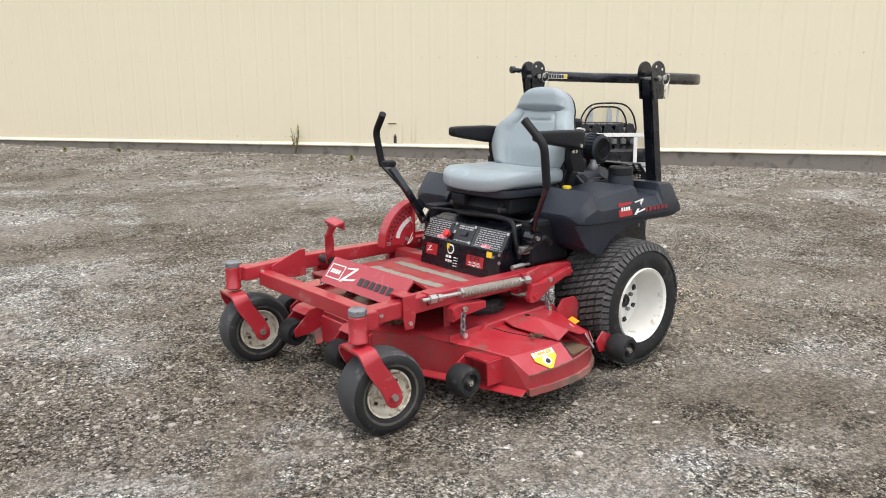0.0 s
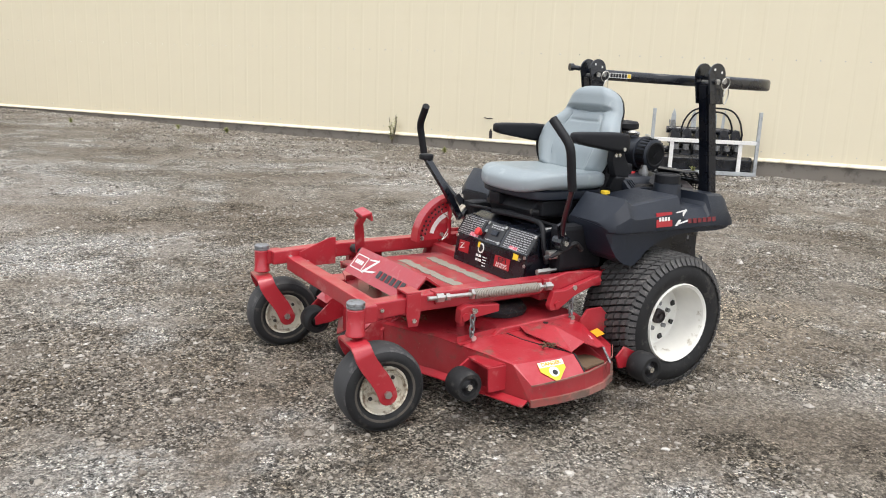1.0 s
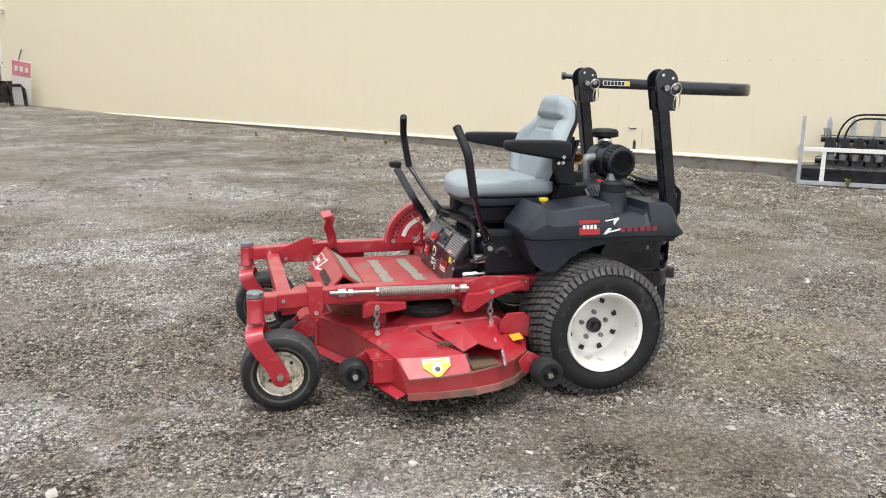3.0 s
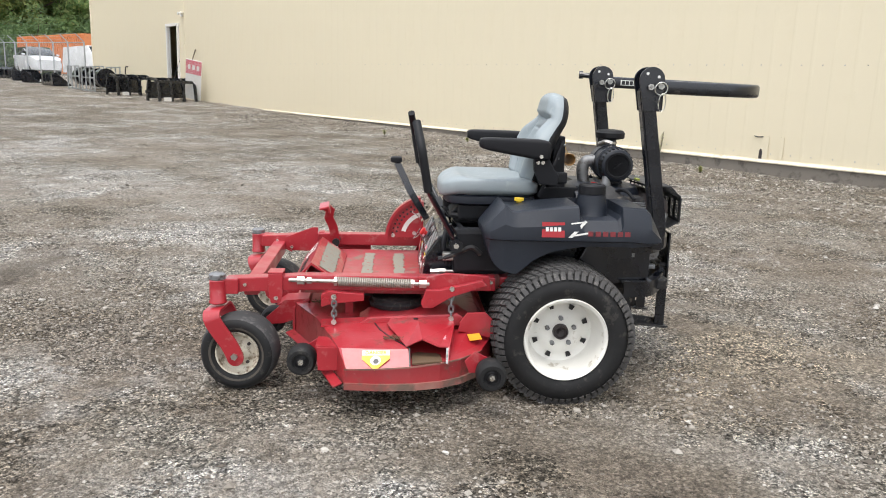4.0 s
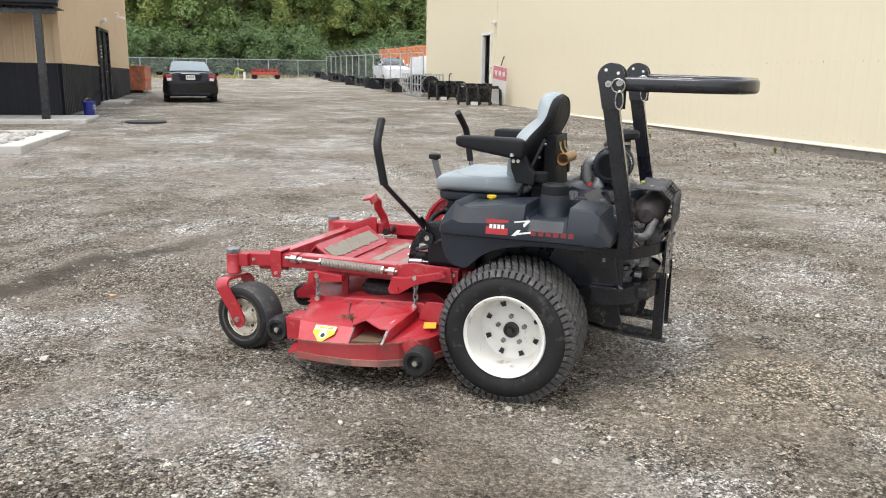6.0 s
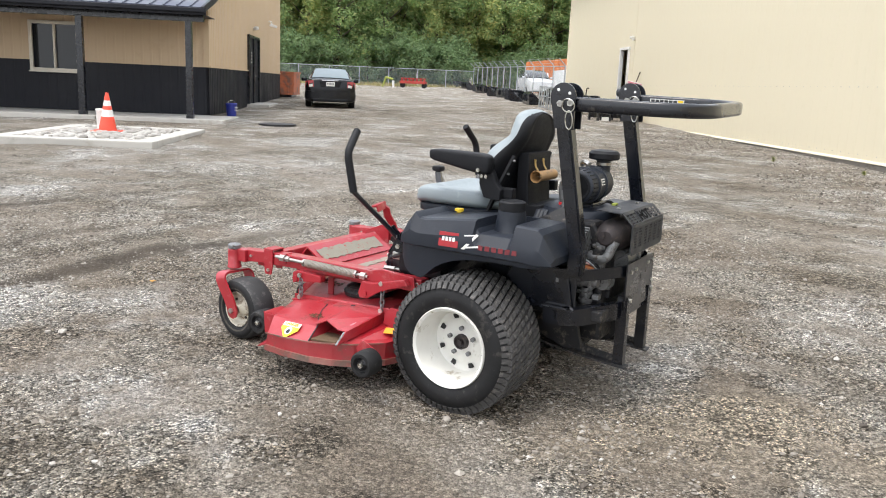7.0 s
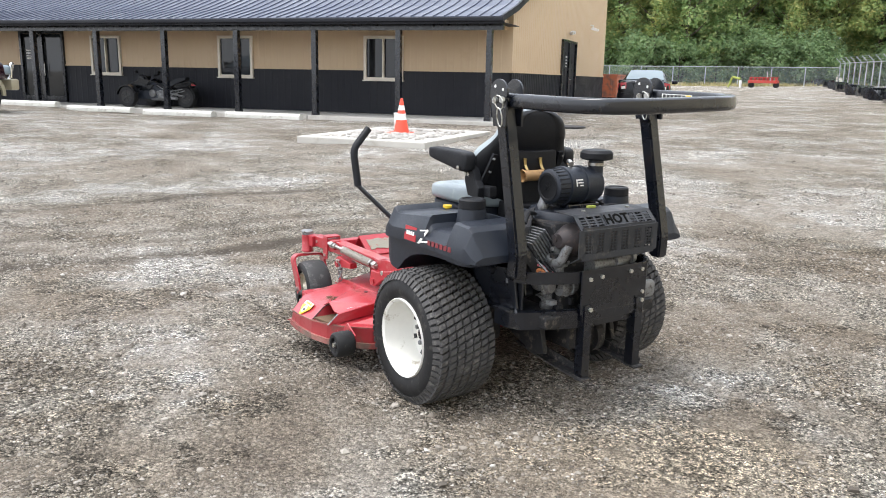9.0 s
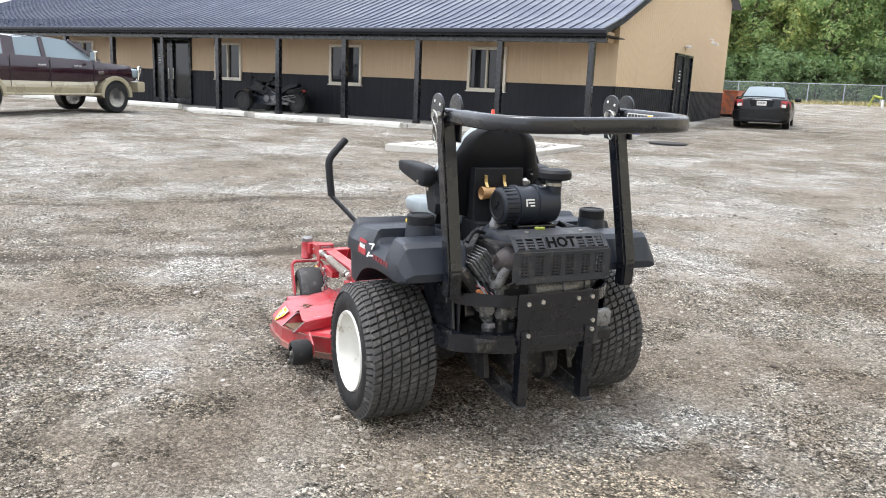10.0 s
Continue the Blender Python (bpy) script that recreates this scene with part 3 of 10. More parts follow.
def ground_axis(lo, hi, step, reach, grow):
    mid = list(np.arange(lo, hi + 1e-6, step))
    left, right, d = [], [], step
    a, b = lo, hi
    while a > -reach:
        d *= grow
        a, b = a - d, b + d
        left.append(a)
        right.append(b)
    return left[::-1] + mid + right


def build_ground():
    xs, ys = ground_axis(-1.5, 7.0, 0.05, 1600, 1.075), ground_axis(-0.5, 6.5, 0.05, 1600, 1.075)
    verts = [(x, y, lie(x, y) + ruts(x, y) if abs(x) < 90 and abs(y) < 90 else lie(x, y)) for y in ys for x in xs]
    n = len(xs)
    faces = [(j * n + i, j * n + i + 1, (j + 1) * n + i + 1, (j + 1) * n + i) for j in range(len(ys) - 1) for i in range(n - 1)]
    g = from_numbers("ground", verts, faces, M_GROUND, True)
    tagged(g, "trodden grey-brown gravel yard with paler worn patches", "gravel yard", kind="structure")


build_ground()


def scatter_stones():
    """Loose stones on the yard, thick and small near the mower, fewer and larger farther off."""
    rng = np.random.default_rng(4)
    chips = ((1, 0, 0), (-1, 0, 0), (0, 1, 0), (0, -1, 0), (0, 0, 1), (0, 0, -1))
    sides = ((0, 2, 4), (2, 1, 4), (1, 3, 4), (3, 0, 4), (2, 0, 5), (1, 2, 5), (3, 1, 5), (0, 3, 5))
    b = bmesh.new()
    bmesh.ops.create_icosphere(b, subdivisions=1, radius=1.0)
    b.verts.ensure_lookup_table()
    round_v = np.array([v.co[:] for v in b.verts])
    round_f = np.array([tuple(v.index for v in f.verts) for f in b.faces])
    b.free()
    verts, faces, off = [], [], 0
    for count, rad, lo, hi, kind in ((110000, 3.5, 0.0035, 0.008, 0), (56000, 5.4, 0.005, 0.0145, 0), (5200, 5.0, 0.008, 0.02, 1), (32000, 9.5, 0.008, 0.017, 0), (1500, 9.0, 0.011, 0.026, 1), (18000, 17.0, 0.012, 0.028, 0)):
        base_v, base_f = (np.array(chips, float), np.array(sides)) if kind == 0 else (round_v, round_f)
        a = rng.uniform(0, 2 * math.pi, count)
        d = rad * np.sqrt(rng.uniform(0.0, 1.0, count))
        xs, ys = 3.0 + 1.1 * d * np.cos(a), 2.0 + d * np.sin(a)
        keep = rng.uniform(-0.5, 0.3, count)
        size = lo + (hi - lo) * rng.uniform(0, 1, count) ** 2.2
        for x, y, k, s in zip(xs.tolist(), ys.tolist(), keep.tolist(), size.tolist()):
            if 1.1 * noise.noise((x * 0.9, y * 0.9, 9.0)) + 0.8 * noise.noise((x * 3.1, y * 3.1, 4.0)) < k:
                continue
            t = rng.uniform(0, 6.28)
            c, sn = math.cos(t), math.sin(t)
            v = base_v * rng.uniform(0.7, 1.2, (len(base_v), 1)) * np.array((1.0, rng.uniform(0.55, 0.95), rng.uniform(0.4, 0.7)))
            v = v @ np.array(((c, sn, 0), (-sn, c, 0), (0, 0, 1))) * s + (x, y, lie(x, y) + ruts(x, y) + s * 0.15)
            verts.append(v)
            faces.append(base_f + off)
            off += len(v)
    # coarse crushed rock in a strip along the foot of the shed
    for x, out, s in zip(rng.uniform(-16, 14, 21000).tolist(), (3.9 * rng.uniform(0, 1, 21000) ** 0.9 + 0.04).tolist(), (0.010 + 0.024 * rng.uniform(0, 1, 21000) ** 1.8).tolist()):
        q = pose(6.03, 12.13, 0, 0, 0, 129.0) @ Vector((x, out, 0))
        if out > 1.5 and noise.noise((q.x * 0.6, q.y * 0.6, 21.0)) < (out - 2.6) * 0.3:
            continue
        v = np.array(chips, float) * rng.uniform(0.6, 1.2, (6, 1)) * np.array((1.0, rng.uniform(0.55, 0.95), rng.uniform(0.4, 0.75)))
        t = rng.uniform(0, 6.28)
        c, sn = math.cos(t), math.sin(t)
        verts.append(v @ np.array(((c, sn, 0), (-sn, c, 0), (0, 0, 1))) * s + (q.x, q.y, lie(q.x, q.y) + ruts(q.x, q.y) + s * 0.2))
        faces.append(np.array(sides) + off)
        off += 6
    ob = from_numbers("loose_gravel", np.concatenate(verts).tolist(), np.concatenate(faces).tolist(), M_STONE)
    tagged(ob, "loose crushed grey stones strewn over the yard", "gravel", kind="stuff")


scatter_stones()


# ---- the cream shed: its long wall ----
SHED = pose(6.03, 12.13, 0, 0, 0, 129.0)  # x along the wall towards the far corner, y out into the yard


def shed_z(s):
    p = SHED @ Vector((s, 0, 0))
    return lie(p.x, p.y)


def build_shed():
    wall = thing("wall_shed", SHED, "long windowless shed wall of cream ribbed metal sheets", "wall", kind="structure")
    lo, hi, top = -44.0, 32.5, 6.2
    door0, door1, dtop = 21.35, 22.4, 3.02
    pw = 0.9
    prof = []
    for k in range(3):
        o = k * pw / 3
        prof += [(o, 0.0), (o + 0.225, 0.0), (o + 0.243, 0.0022), (o + 0.272, 0.0022), (o + 0.29, 0.0)]
    prof.append((pw, 0.0))

    def sheet(z0, z1):
        bm = bmesh.new()
        a = [(bm.verts.new((x, d, z0)), bm.verts.new((x, d, z1)), bm.verts.new((x, d - 0.05, z1)), bm.verts.new((x, d - 0.05, z0))) for x, d in prof]
        for p, q in zip(a, a[1:]):
            for k in range(4):
                bm.faces.new((p[k], q[k], q[(k + 1) % 4], p[(k + 1) % 4]))
        bm.faces.new(a[0])
        bm.faces.new(a[-1][::-1])
        return part("wall_panel", bm, M_CREAM, wall)

    first = sheet(0.31, top)
    n = int((hi - lo) / pw)
    for i in range(n):
        x = lo + i * pw
        if x + pw > door0 and x < door1 + 0.02:
            continue
        ob = first if i == 0 else first.copy()
        if i:
            scene.collection.objects.link(ob)
        ob.location.x = x
    # sheets round the doorway
    bm = bmesh.new()
    xa = lo + pw * math.floor((door0 - lo) / pw)
    xb = lo + pw * math.ceil((door1 - lo) / pw)
    box(bm, ((xa + door0) / 2, -0.02, (0.31 + top) / 2), (door0 - xa, 0.06, top - 0.31))
    box(bm, ((xb + door1) / 2, -0.02, (0.31 + top) / 2), (xb - door1, 0.06, top - 0.31))
    box(bm, ((door0 + door1) / 2, -0.02, (dtop + top) / 2), (door1 - door0, 0.06, top - dtop))
    part("wall_panel", bm, M_CREAM, wall)
    # footing, base trim and corner trim
    bm = bmesh.new()
    for a, b in ((lo, door0 - 0.05), (door1 + 0.05, hi)):
        k = 0
        while a + k * 4 < b:
            x0, x1 = a + k * 4, min(b, a + k * 4 + 4)
            box(bm, ((x0 + x1) / 2, -0.03, 0.02), (x1 - x0, 0.1, 0.57))
            k += 1
    part("footing", bm, M_FOUND, wall, "dark weathered concrete footing")
    bm = bmesh.new()
    for a, b in ((lo, door0 - 0.05), (door1 + 0.05, hi + 0.02)):
        prism(bm, ((0.0, 0.285), (0.045, 0.285), (0.05, 0.30), (0.018, 0.335), (0.0, 0.335)), "x", a, b)
    part("base_trim", bm, M_CREAMTRIM, wall, "pale dented drip trim along the foot of the wall")
    bm = bmesh.new()
    box(bm, (hi + 0.02, 0.0, top / 2 + 0.15), (0.12, 0.06, top - 0.3), 0.008)
    part("corner_trim", bm, M_CREAMTRIM, wall)
    # screws in two rows
    bm = bmesh.new()
    for i in range(n * 3):
        x = lo + 0.11 + i * 0.3
        if -14 < x < 20:
            for z in (1.68, 0.42):
                tube(bm, ((x, 0.0, z), (x, 0.006, z)), 0.009, 6)
    part("sheet_screws", bm, M_STEEL, wall)
    # patches, tears and rust near the foot
    bm = bmesh.new()
    for x0, z0, w, h in ((-1.72, 0.47, 0.26, 0.36), (-2.05, 0.5, 0.06, 0.3)):
        box(bm, (x0, 0.016, z0 + 0.02), (w, 0.006, h), 0.002)
    part("sheet_patch", bm, M_CREAM, wall, "dented cream patch with a torn upper edge")
    bm = bmesh.new()
    tube(bm, ((-1.62, 0.022, 0.665), (-1.68, 0.03, 0.655), (-1.76, 0.024, 0.66)), 0.007, 6)
    box(bm, (-1.74, 0.02, 0.47), (0.025, 0.006, 0.03))
    box(bm, (-1.74, 0.0195, 0.40), (0.05, 0.003, 0.12))
    part("rust_mark", bm, M_RUSTMETAL, wall, "rust round a tear in the sheet")
    # the rest of the shed closes it: end wall, back and roof
    bm = bmesh.new()
    box(bm, (hi - 0.03, -9, top / 2), (0.1, 18, top))
    part("end_wall", bm, M_CREAM, wall)
    bm = bmesh.new()
    box(bm, (lo + 0.05, -9, top / 2), (0.1, 18, top))
    box(bm, ((lo + hi) / 2, -18, top / 2), (hi - lo, 0.1, top))
    part("back_wall", bm, M_CREAM, wall)
    bm = bmesh.new()
    prism(bm, ((0.35, top - 0.05), (0.35, top + 0.05), (-9, top + 2.4), (-18.3, top + 0.05), (-18.3, top - 0.05), (-9, top + 2.3)), "x", lo - 0.3, hi + 0.3)
    part("roof", bm, M_CREAMTRIM, wall)
    # the doorway
    d = thing("door_1", SHED, "narrow shed doorway with a white frame and a dark half-open leaf", "door", kind="structure")
    bm = bmesh.new()
    box(bm, (door0 - 0.02, 0.02, (0.45 + dtop) / 2), (0.07, 0.14, dtop - 0.45), 0.006)
    box(bm, (door1 + 0.02, 0.02, (0.45 + dtop) / 2), (0.1, 0.14, dtop - 0.45), 0.006)
    box(bm, ((door0 + door1) / 2, 0.02, dtop + 0.05), (door1 - door0 + 0.2, 0.14, 0.1), 0.006)
    part("door_frame", bm, M_LABELW, d, "white door frame")
    bm = bmesh.new()
    box(bm, (0.475, 0, 0), (0.95, 0.045, dtop - 0.5), 0.004, SHED.inverted() @ SHED @ pose(door0 + 0.02, -0.06, (0.5 + dtop) / 2, 0, 0, -70))
    lf = part("door_leaf", bm, M_BLACK, d, "dark door leaf standing half open")
    bm = bmesh.new()
    box(bm, ((door0 + door1) / 2, -0.9, (0.45 + dtop) / 2), (1.6, 0.05, dtop))
    part("dark_interior", bm, M_BLACK, d)
    lamp = thing("wall_lamp", SHED @ pose(20.9, 0.0, 3.38), "small white twin-headed wall lamp above a doorway", "lamp")
    bm = bmesh.new()
    box(bm, (0, 0.04, 0), (0.16, 0.08, 0.1), 0.012)
    part("housing", bm, M_LABELW, lamp)
    for s in (-0.12, 0.12):
        bm = bmesh.new()
        lathe(bm, ((0.04, 0.025), (0.1, 0.05), (0.15, 0.055)), "y", (s, 0, 0.06), 12)
        part("lamp_head", bm, M_WHITE, lamp)
    tap = thing("hose_bib", SHED @ pose(27.4, 0.0, 1.35), "small rusty tap and loose hose end on the shed wall", "tap")
    bm = bmesh.new()
    tube(bm, round_path(((0, 0, 0.2), (0, 0.1, 0.2), (0, 0.12, 0.0), (0.05, 0.1, -0.28)), 0.05), 0.025, 8)
    part("pipe", bm, M_RUSTMETAL, tap)


build_shed()


# ---- the office building with its porch ----
OFFICE = pose(-11.65, 11.92, 0, 0, 0, 41.0)  # x along the porch towards the gable, y into the building
SKEW = math.tan(radians(0.6))                # the end wall leans a little out of square


def build_office():
    b = thing("office_building", OFFICE, "single-storey office with tan upper walls, charcoal wainscot and porch", "building", kind="structure")
    x0, xc, yf, depth = -30.0, 0.14, 1.9, 15.7
    split, zt = 1.57, 3.05
    base = 0.30
    wins = ((-9.52, -8.24), (-4.40, -3.14), (-14.62, -13.36), (-22.4, -21.1))
    wz0, wz1 = 1.27, 2.55
    door = (-17.75, -15.78)

    def ribbed(name, mat, xa, xb, z0, z1, out=0.0):
        bm = bmesh.new()
        rows, x = [], xa
        while x < xb - 1e-6:
            for dx, d in ((0, 0), (0.15, 0), (0.165, 0.006), (0.205, 0.006), (0.22, 0)):
                if x + dx < xb:
                    rows.append((x + dx, d))
            x += 0.23
        rows.append((xb, 0.0))
        a = [(bm.verts.new((x, yf - d - out, z0)), bm.verts.new((x, yf - d - out, z1)), bm.verts.new((x, yf + 0.08, z1)), bm.verts.new((x, yf + 0.08, z0))) for x, d in rows]
        for p, q in zip(a, a[1:]):
            for k in range(4):
                bm.faces.new((p[k], q[k], q[(k + 1) % 4], p[(k + 1) % 4]))
        bm.faces.new(a[0])
        bm.faces.new(a[-1][::-1])
        return part(name, bm, mat, b)

    gaps = sorted([(a, c, wz0, wz1) for a, c in wins] + [(door[0], door[1], 0.3, 2.72)])
    x = x0
    for a, c, z0, z1 in gaps + [(xc, xc, 0, 0)]:
        ribbed("wainscot_panel", M_DARKWALL, x, a, base, split)
        ribbed("tan_panel", M_TAN, x, a, split, zt)
        if c > a:
            if z0 > base + 0.1:
                ribbed("wainscot_panel", M_DARKWALL, a, c, base, z0)
            ribbed("tan_panel", M_TAN, a, c, z1, zt)
        x = c
    bm = bmesh.new()
    for a, c in zip([x0] + [g[1] for g in gaps], [g[0] for g in gaps] + [xc]):
        box(bm, ((a + c) / 2, yf - 0.025, split), (c - a, 0.012, 0.04))
    part("trim_strip", bm, M_TAN, b)
    # end wall, with ribbed charcoal foot
    def end(y, z, o=0.0):
        return (xc + o + SKEW * (y - yf) * -1 * -1, y, z)
    ye = yf + depth
    dy0, dy1 = 8.25, 10.75
    for name, mat, z0, prof_top, step in (("end_wainscot", M_DARKWALL, base, split, 0.0), ("end_gable", M_TAN, split, None, 0.0)):
        bm = bmesh.new()
        y, ps = yf, [(dy0, 0.0), (dy1, 0.0), (12.0, 0.0)]
        while y < ye:
            for d, o in ((0, 0), (0.15, 0), (0.165, 0.01), (0.205, 0.01), (0.22, 0)):
                if y + d < ye and min(abs(y + d - q) for q in (dy0, dy1, 12.0)) > 0.01:
                    ps.append((y + d, o))
            y += 0.23
        ps = sorted(ps + [(ye, 0.0)])

        def height(y):
            if prof_top:
                return prof_top
            return 3.25 + 0.335 * (y - 1.0) if y < 12.0 else 6.935 - 0.28 * (y - 12.0)
        for (ya, oa), (yb, ob) in zip(ps, ps[1:]):
            foot = max(z0, 2.78) if dy0 - 0.001 < (ya + yb) / 2 < dy1 + 0.001 else z0
            if foot < min(height(ya), height(yb)) - 0.01:
                bm.faces.new([bm.verts.new(end(*q)) for q in ((ya, foot, oa), (yb, foot, ob), (yb, height(yb), ob), (ya, height(ya), oa))])
        bmesh.ops.remove_doubles(bm, verts=bm.verts[:], dist=0.0005)
        r = bmesh.ops.extrude_face_region(bm, geom=bm.faces[:])
        bmesh.ops.translate(bm, verts=[v for v in r["geom"] if isinstance(v, bmesh.types.BMVert)], vec=(-0.1, 0, 0))
        part(name, bm, mat, b)
    bm = bmesh.new()
    for p, q in ((yf, dy0), (dy1, ye)):
        box(bm, (0, 0, 0), (0.06, (q - p) * 0.999, 0.04), 0, pose(*end((p + q) / 2, split, 0.01), 0, 0, -0.6))
    part("trim_strip", bm, M_TAN, b)
    # eaves wall above the porch wall, back and far end
    bm = bmesh.new()
    box(bm, ((x0 + xc) / 2, yf + depth - 0.05, 2.75), (xc - x0, 0.1, 4.7))
    box(bm, (x0 + 0.05, yf + depth / 2, 2.2), (0.1, depth, 4.0))
    part("back_wall", bm, M_TAN, b)
    # roof: porch slope and main slope in standing-seam sheets
    def roof_z(y):
        return 2.86 + 0.26 * (y + 0.5) if y < 1.0 else 2.86 + 0.39 + 0.335 * (y - 1.0)
    bm = bmesh.new()
    for ya, yb in ((-0.5, 1.0), (1.0, 12.0)):
        xr = 0.45 + SKEW * (yb - yf)
        prism(bm, ((ya, roof_z(ya)), (ya, roof_z(ya) + 0.04), (yb, roof_z(yb) + 0.04), (yb, roof_z(yb))), "x", x0 - 0.4, 0.45 if ya < 0 else 0.5)
    prism(bm, ((12.0, roof_z(12.0)), (12.0, roof_z(12.0) + 0.04), (ye + 0.55, 5.20), (ye + 0.55, 5.14)), "x", x0 - 0.4, 0.62)
    roof = part("roof", bm, M_ROOF, b, "charcoal standing-seam metal roof")
    bm = bmesh.new()
    ya, yb = -0.5, 1.0
    k = 0
    while x0 + k * 0.305 < 0.45:
        x = x0 + k * 0.305
        for ya, yb in ((-0.5, 1.0), (1.0, 12.0)):
            prism(bm, ((ya, roof_z(ya) + 0.04), (ya, roof_z(ya) + 0.066), (yb, roof_z(yb) + 0.066), (yb, roof_z(yb) + 0.04)), "x", x - 0.014, x + 0.014)
        k += 1
    part("roof_ribs", bm, M_ROOF, b)
    bm = bmesh.new()
    box(bm, ((x0 + 0.45) / 2, -0.5, 2.80), (0.45 - x0 + 0.2, 0.06, 0.17), 0.006)
    box(bm, ((x0 + 0.45) / 2, -0.57, 2.82), (0.45 - x0 + 0.2, 0.1, 0.1), 0.02)
    part("gutter", bm, M_DARKWALL, b, "charcoal gutter and fascia")
    bm = bmesh.new()
    box(bm, ((x0 + 0.4) / 2, 0.0, 2.67), (0.4 - x0, 0.14, 0.16), 0.004)
    part("porch_beam", bm, M_BLACK, b)
    bm = bmesh.new()
    box(bm, ((x0 + 0.3) / 2, 0.85, 2.80), (0.3 - x0, 2.1, 0.02))
    part("porch_soffit", bm, M_DARKWALL, b)
    bm = bmesh.new()
    prism(bm, ((-0.5, roof_z(-0.5) - 0.1), (-0.5, roof_z(-0.5) + 0.05), (1.0, roof_z(1.0) + 0.05), (12.0, roof_z(12.0) + 0.05), (12.0, roof_z(12.0) - 0.12), (1.0, roof_z(1.0) - 0.12)), "x", 0.44, 0.5)
    part("rake_trim", bm, M_DARKWALL, b)
    bm = bmesh.new()
    box(bm, (-0.02, 0.95, 2.83), (0.06, 1.95, 0.26))
    box(bm, (xc - 0.06, yf - 0.01, (split + zt) / 2), (0.14, 0.06, zt - split))
    part("porch_end_trim", bm, M_TAN, b)
    # posts
    for i in range(12):
        bm = bmesh.new()
        x = 0.04 - 2.53 * i
        box(bm, (x, 0, 1.445), (0.15, 0.15, 2.35), 0.012)
        box(bm, (x, 0, 0.32), (0.17, 0.17, 0.1), 0.004)
        part("porch_post", bm, M_BLACK, b)
    # walkway
    bm = bmesh.new()
    k = 0
    xx = 0.9
    while xx > x0:
        box(bm, (xx - 1.49, 0.78, 0.10), (2.97, 2.3, 0.38), 0.012)
        xx -= 3.0
    part("walkway", bm, M_CONC, b, "pale concrete porch walkway")
    # windows
    for i, (a, c) in enumerate(wins):
        w = thing("window_%d" % (i + 1), OFFICE, "sliding window with an almond frame and dark panes", "window", kind="structure")
        bm = bmesh.new()
        t = 0.085
        for cx, sx, cz, sz in ((a + t / 2, t, (wz0 + wz1) / 2, wz1 - wz0), (c - t / 2, t, (wz0 + wz1) / 2, wz1 - wz0), ((a + c) / 2, c - a - 2 * t, wz0 + t / 2, t), ((a + c) / 2, c - a - 2 * t, wz1 - t / 2, t), ((a + c) / 2, 0.05, (wz0 + wz1) / 2, wz1 - wz0 - 2 * t)):
            box(bm, (cx, yf - 0.025, cz), (sx, 0.09, sz), 0.006)
        part("window_frame", bm, M_WINFRAME, w)
        for s in (-1, 1):
            bm = bmesh.new()
            mx = (a + c) / 2
            box(bm, ((mx + (a + t if s < 0 else c - t)) / 2, yf + 0.01 + 0.012 * s, (wz0 + wz1) / 2), ((c - a) / 2 - t, 0.008, wz1 - wz0 - 2 * t))
            part("pane", bm, M_PANE, w)
        bm = bmesh.new()
        box(bm, ((a + c) / 2, yf - 0.05, wz0 - 0.01), (c - a + 0.06, 0.1, 0.03), 0.005)
        part("window_sill", bm, M_WINFRAME, w)
    # glazed entrance
    d = thing("door_2", OFFICE, "double glazed entrance door in a black frame", "door", kind="structure")
    bm = bmesh.new()
    mx = (door[0] + door[1]) / 2
    for cx, sx in ((door[0] + 0.05, 0.1), (door[1] - 0.05, 0.1), (mx, 0.14), (door[0] + 0.56, 0.06)):
        box(bm, (cx, yf - 0.02, 1.51), (sx, 0.12, 2.4), 0.004)
    box(bm, (mx, yf - 0.02, 2.67), (door[1] - door[0], 0.12, 0.1), 0.004)
    box(bm, (mx, yf - 0.02, 0.4), (door[1] - door[0], 0.1, 0.2), 0.004)
    part("door_frame", bm, M_BLACK, d)
    for s in (-1, 1):
        bm = bmesh.new()
        box(bm, (mx + s * 0.48, yf + 0.012, 1.55), (0.86, 0.01, 2.1))
        part("pane", bm, M_PANE, d)
    bm = bmesh.new()
    lines_of_text(bm, OFFICE.inverted() @ OFFICE @ facing((mx - 0.75, yf - 0.006, 2.05), (1, 0, 0), (0, 0, 1)), 0, 0, 0.22, 4, 0.09, 0.05, random.Random(2))
    part("notice_bars", bm, M_LABELW, d)
    for s in (-0.12, 0.12):
        bm = bmesh.new()
        tube(bm, ((mx + s, yf - 0.1, 1.2), (mx + s, yf - 0.1, 1.6)), 0.014, 8)
        part("door_handle", bm, M_STEEL, d)
    # side door in the end wall
    d = thing("door_3", OFFICE @ pose(*end((dy0 + dy1) / 2, 0.42, 0.0), 0, 0, -0.6), "black panelled double steel side door in a black frame", "door", kind="structure")
    w, h = dy1 - dy0, 2.36
    bm = bmesh.new()
    for y in (-w / 2 + 0.04, w / 2 - 0.04):
        box(bm, (0, y, h / 2), (0.16, 0.08, h), 0.006)
    box(bm, (0, 0, h - 0.03), (0.16, w, 0.08), 0.006)
    box(bm, (0, 0, h / 2 - 0.04), (0.12, 0.05, h - 0.08), 0.004)
    part("door_frame", bm, M_BLACK, d)
    bm = bmesh.new()
    box(bm, (-0.03, 0, h / 2), (0.05, w - 0.16, h - 0.04))
    for y in (-0.88, -0.36, 0.36, 0.88):
        for z, hh in ((0.5, 0.6), (1.15, 0.45), (1.75, 0.4)):
            box(bm, (0.0, y, z), (0.02, 0.38, hh), 0.006)
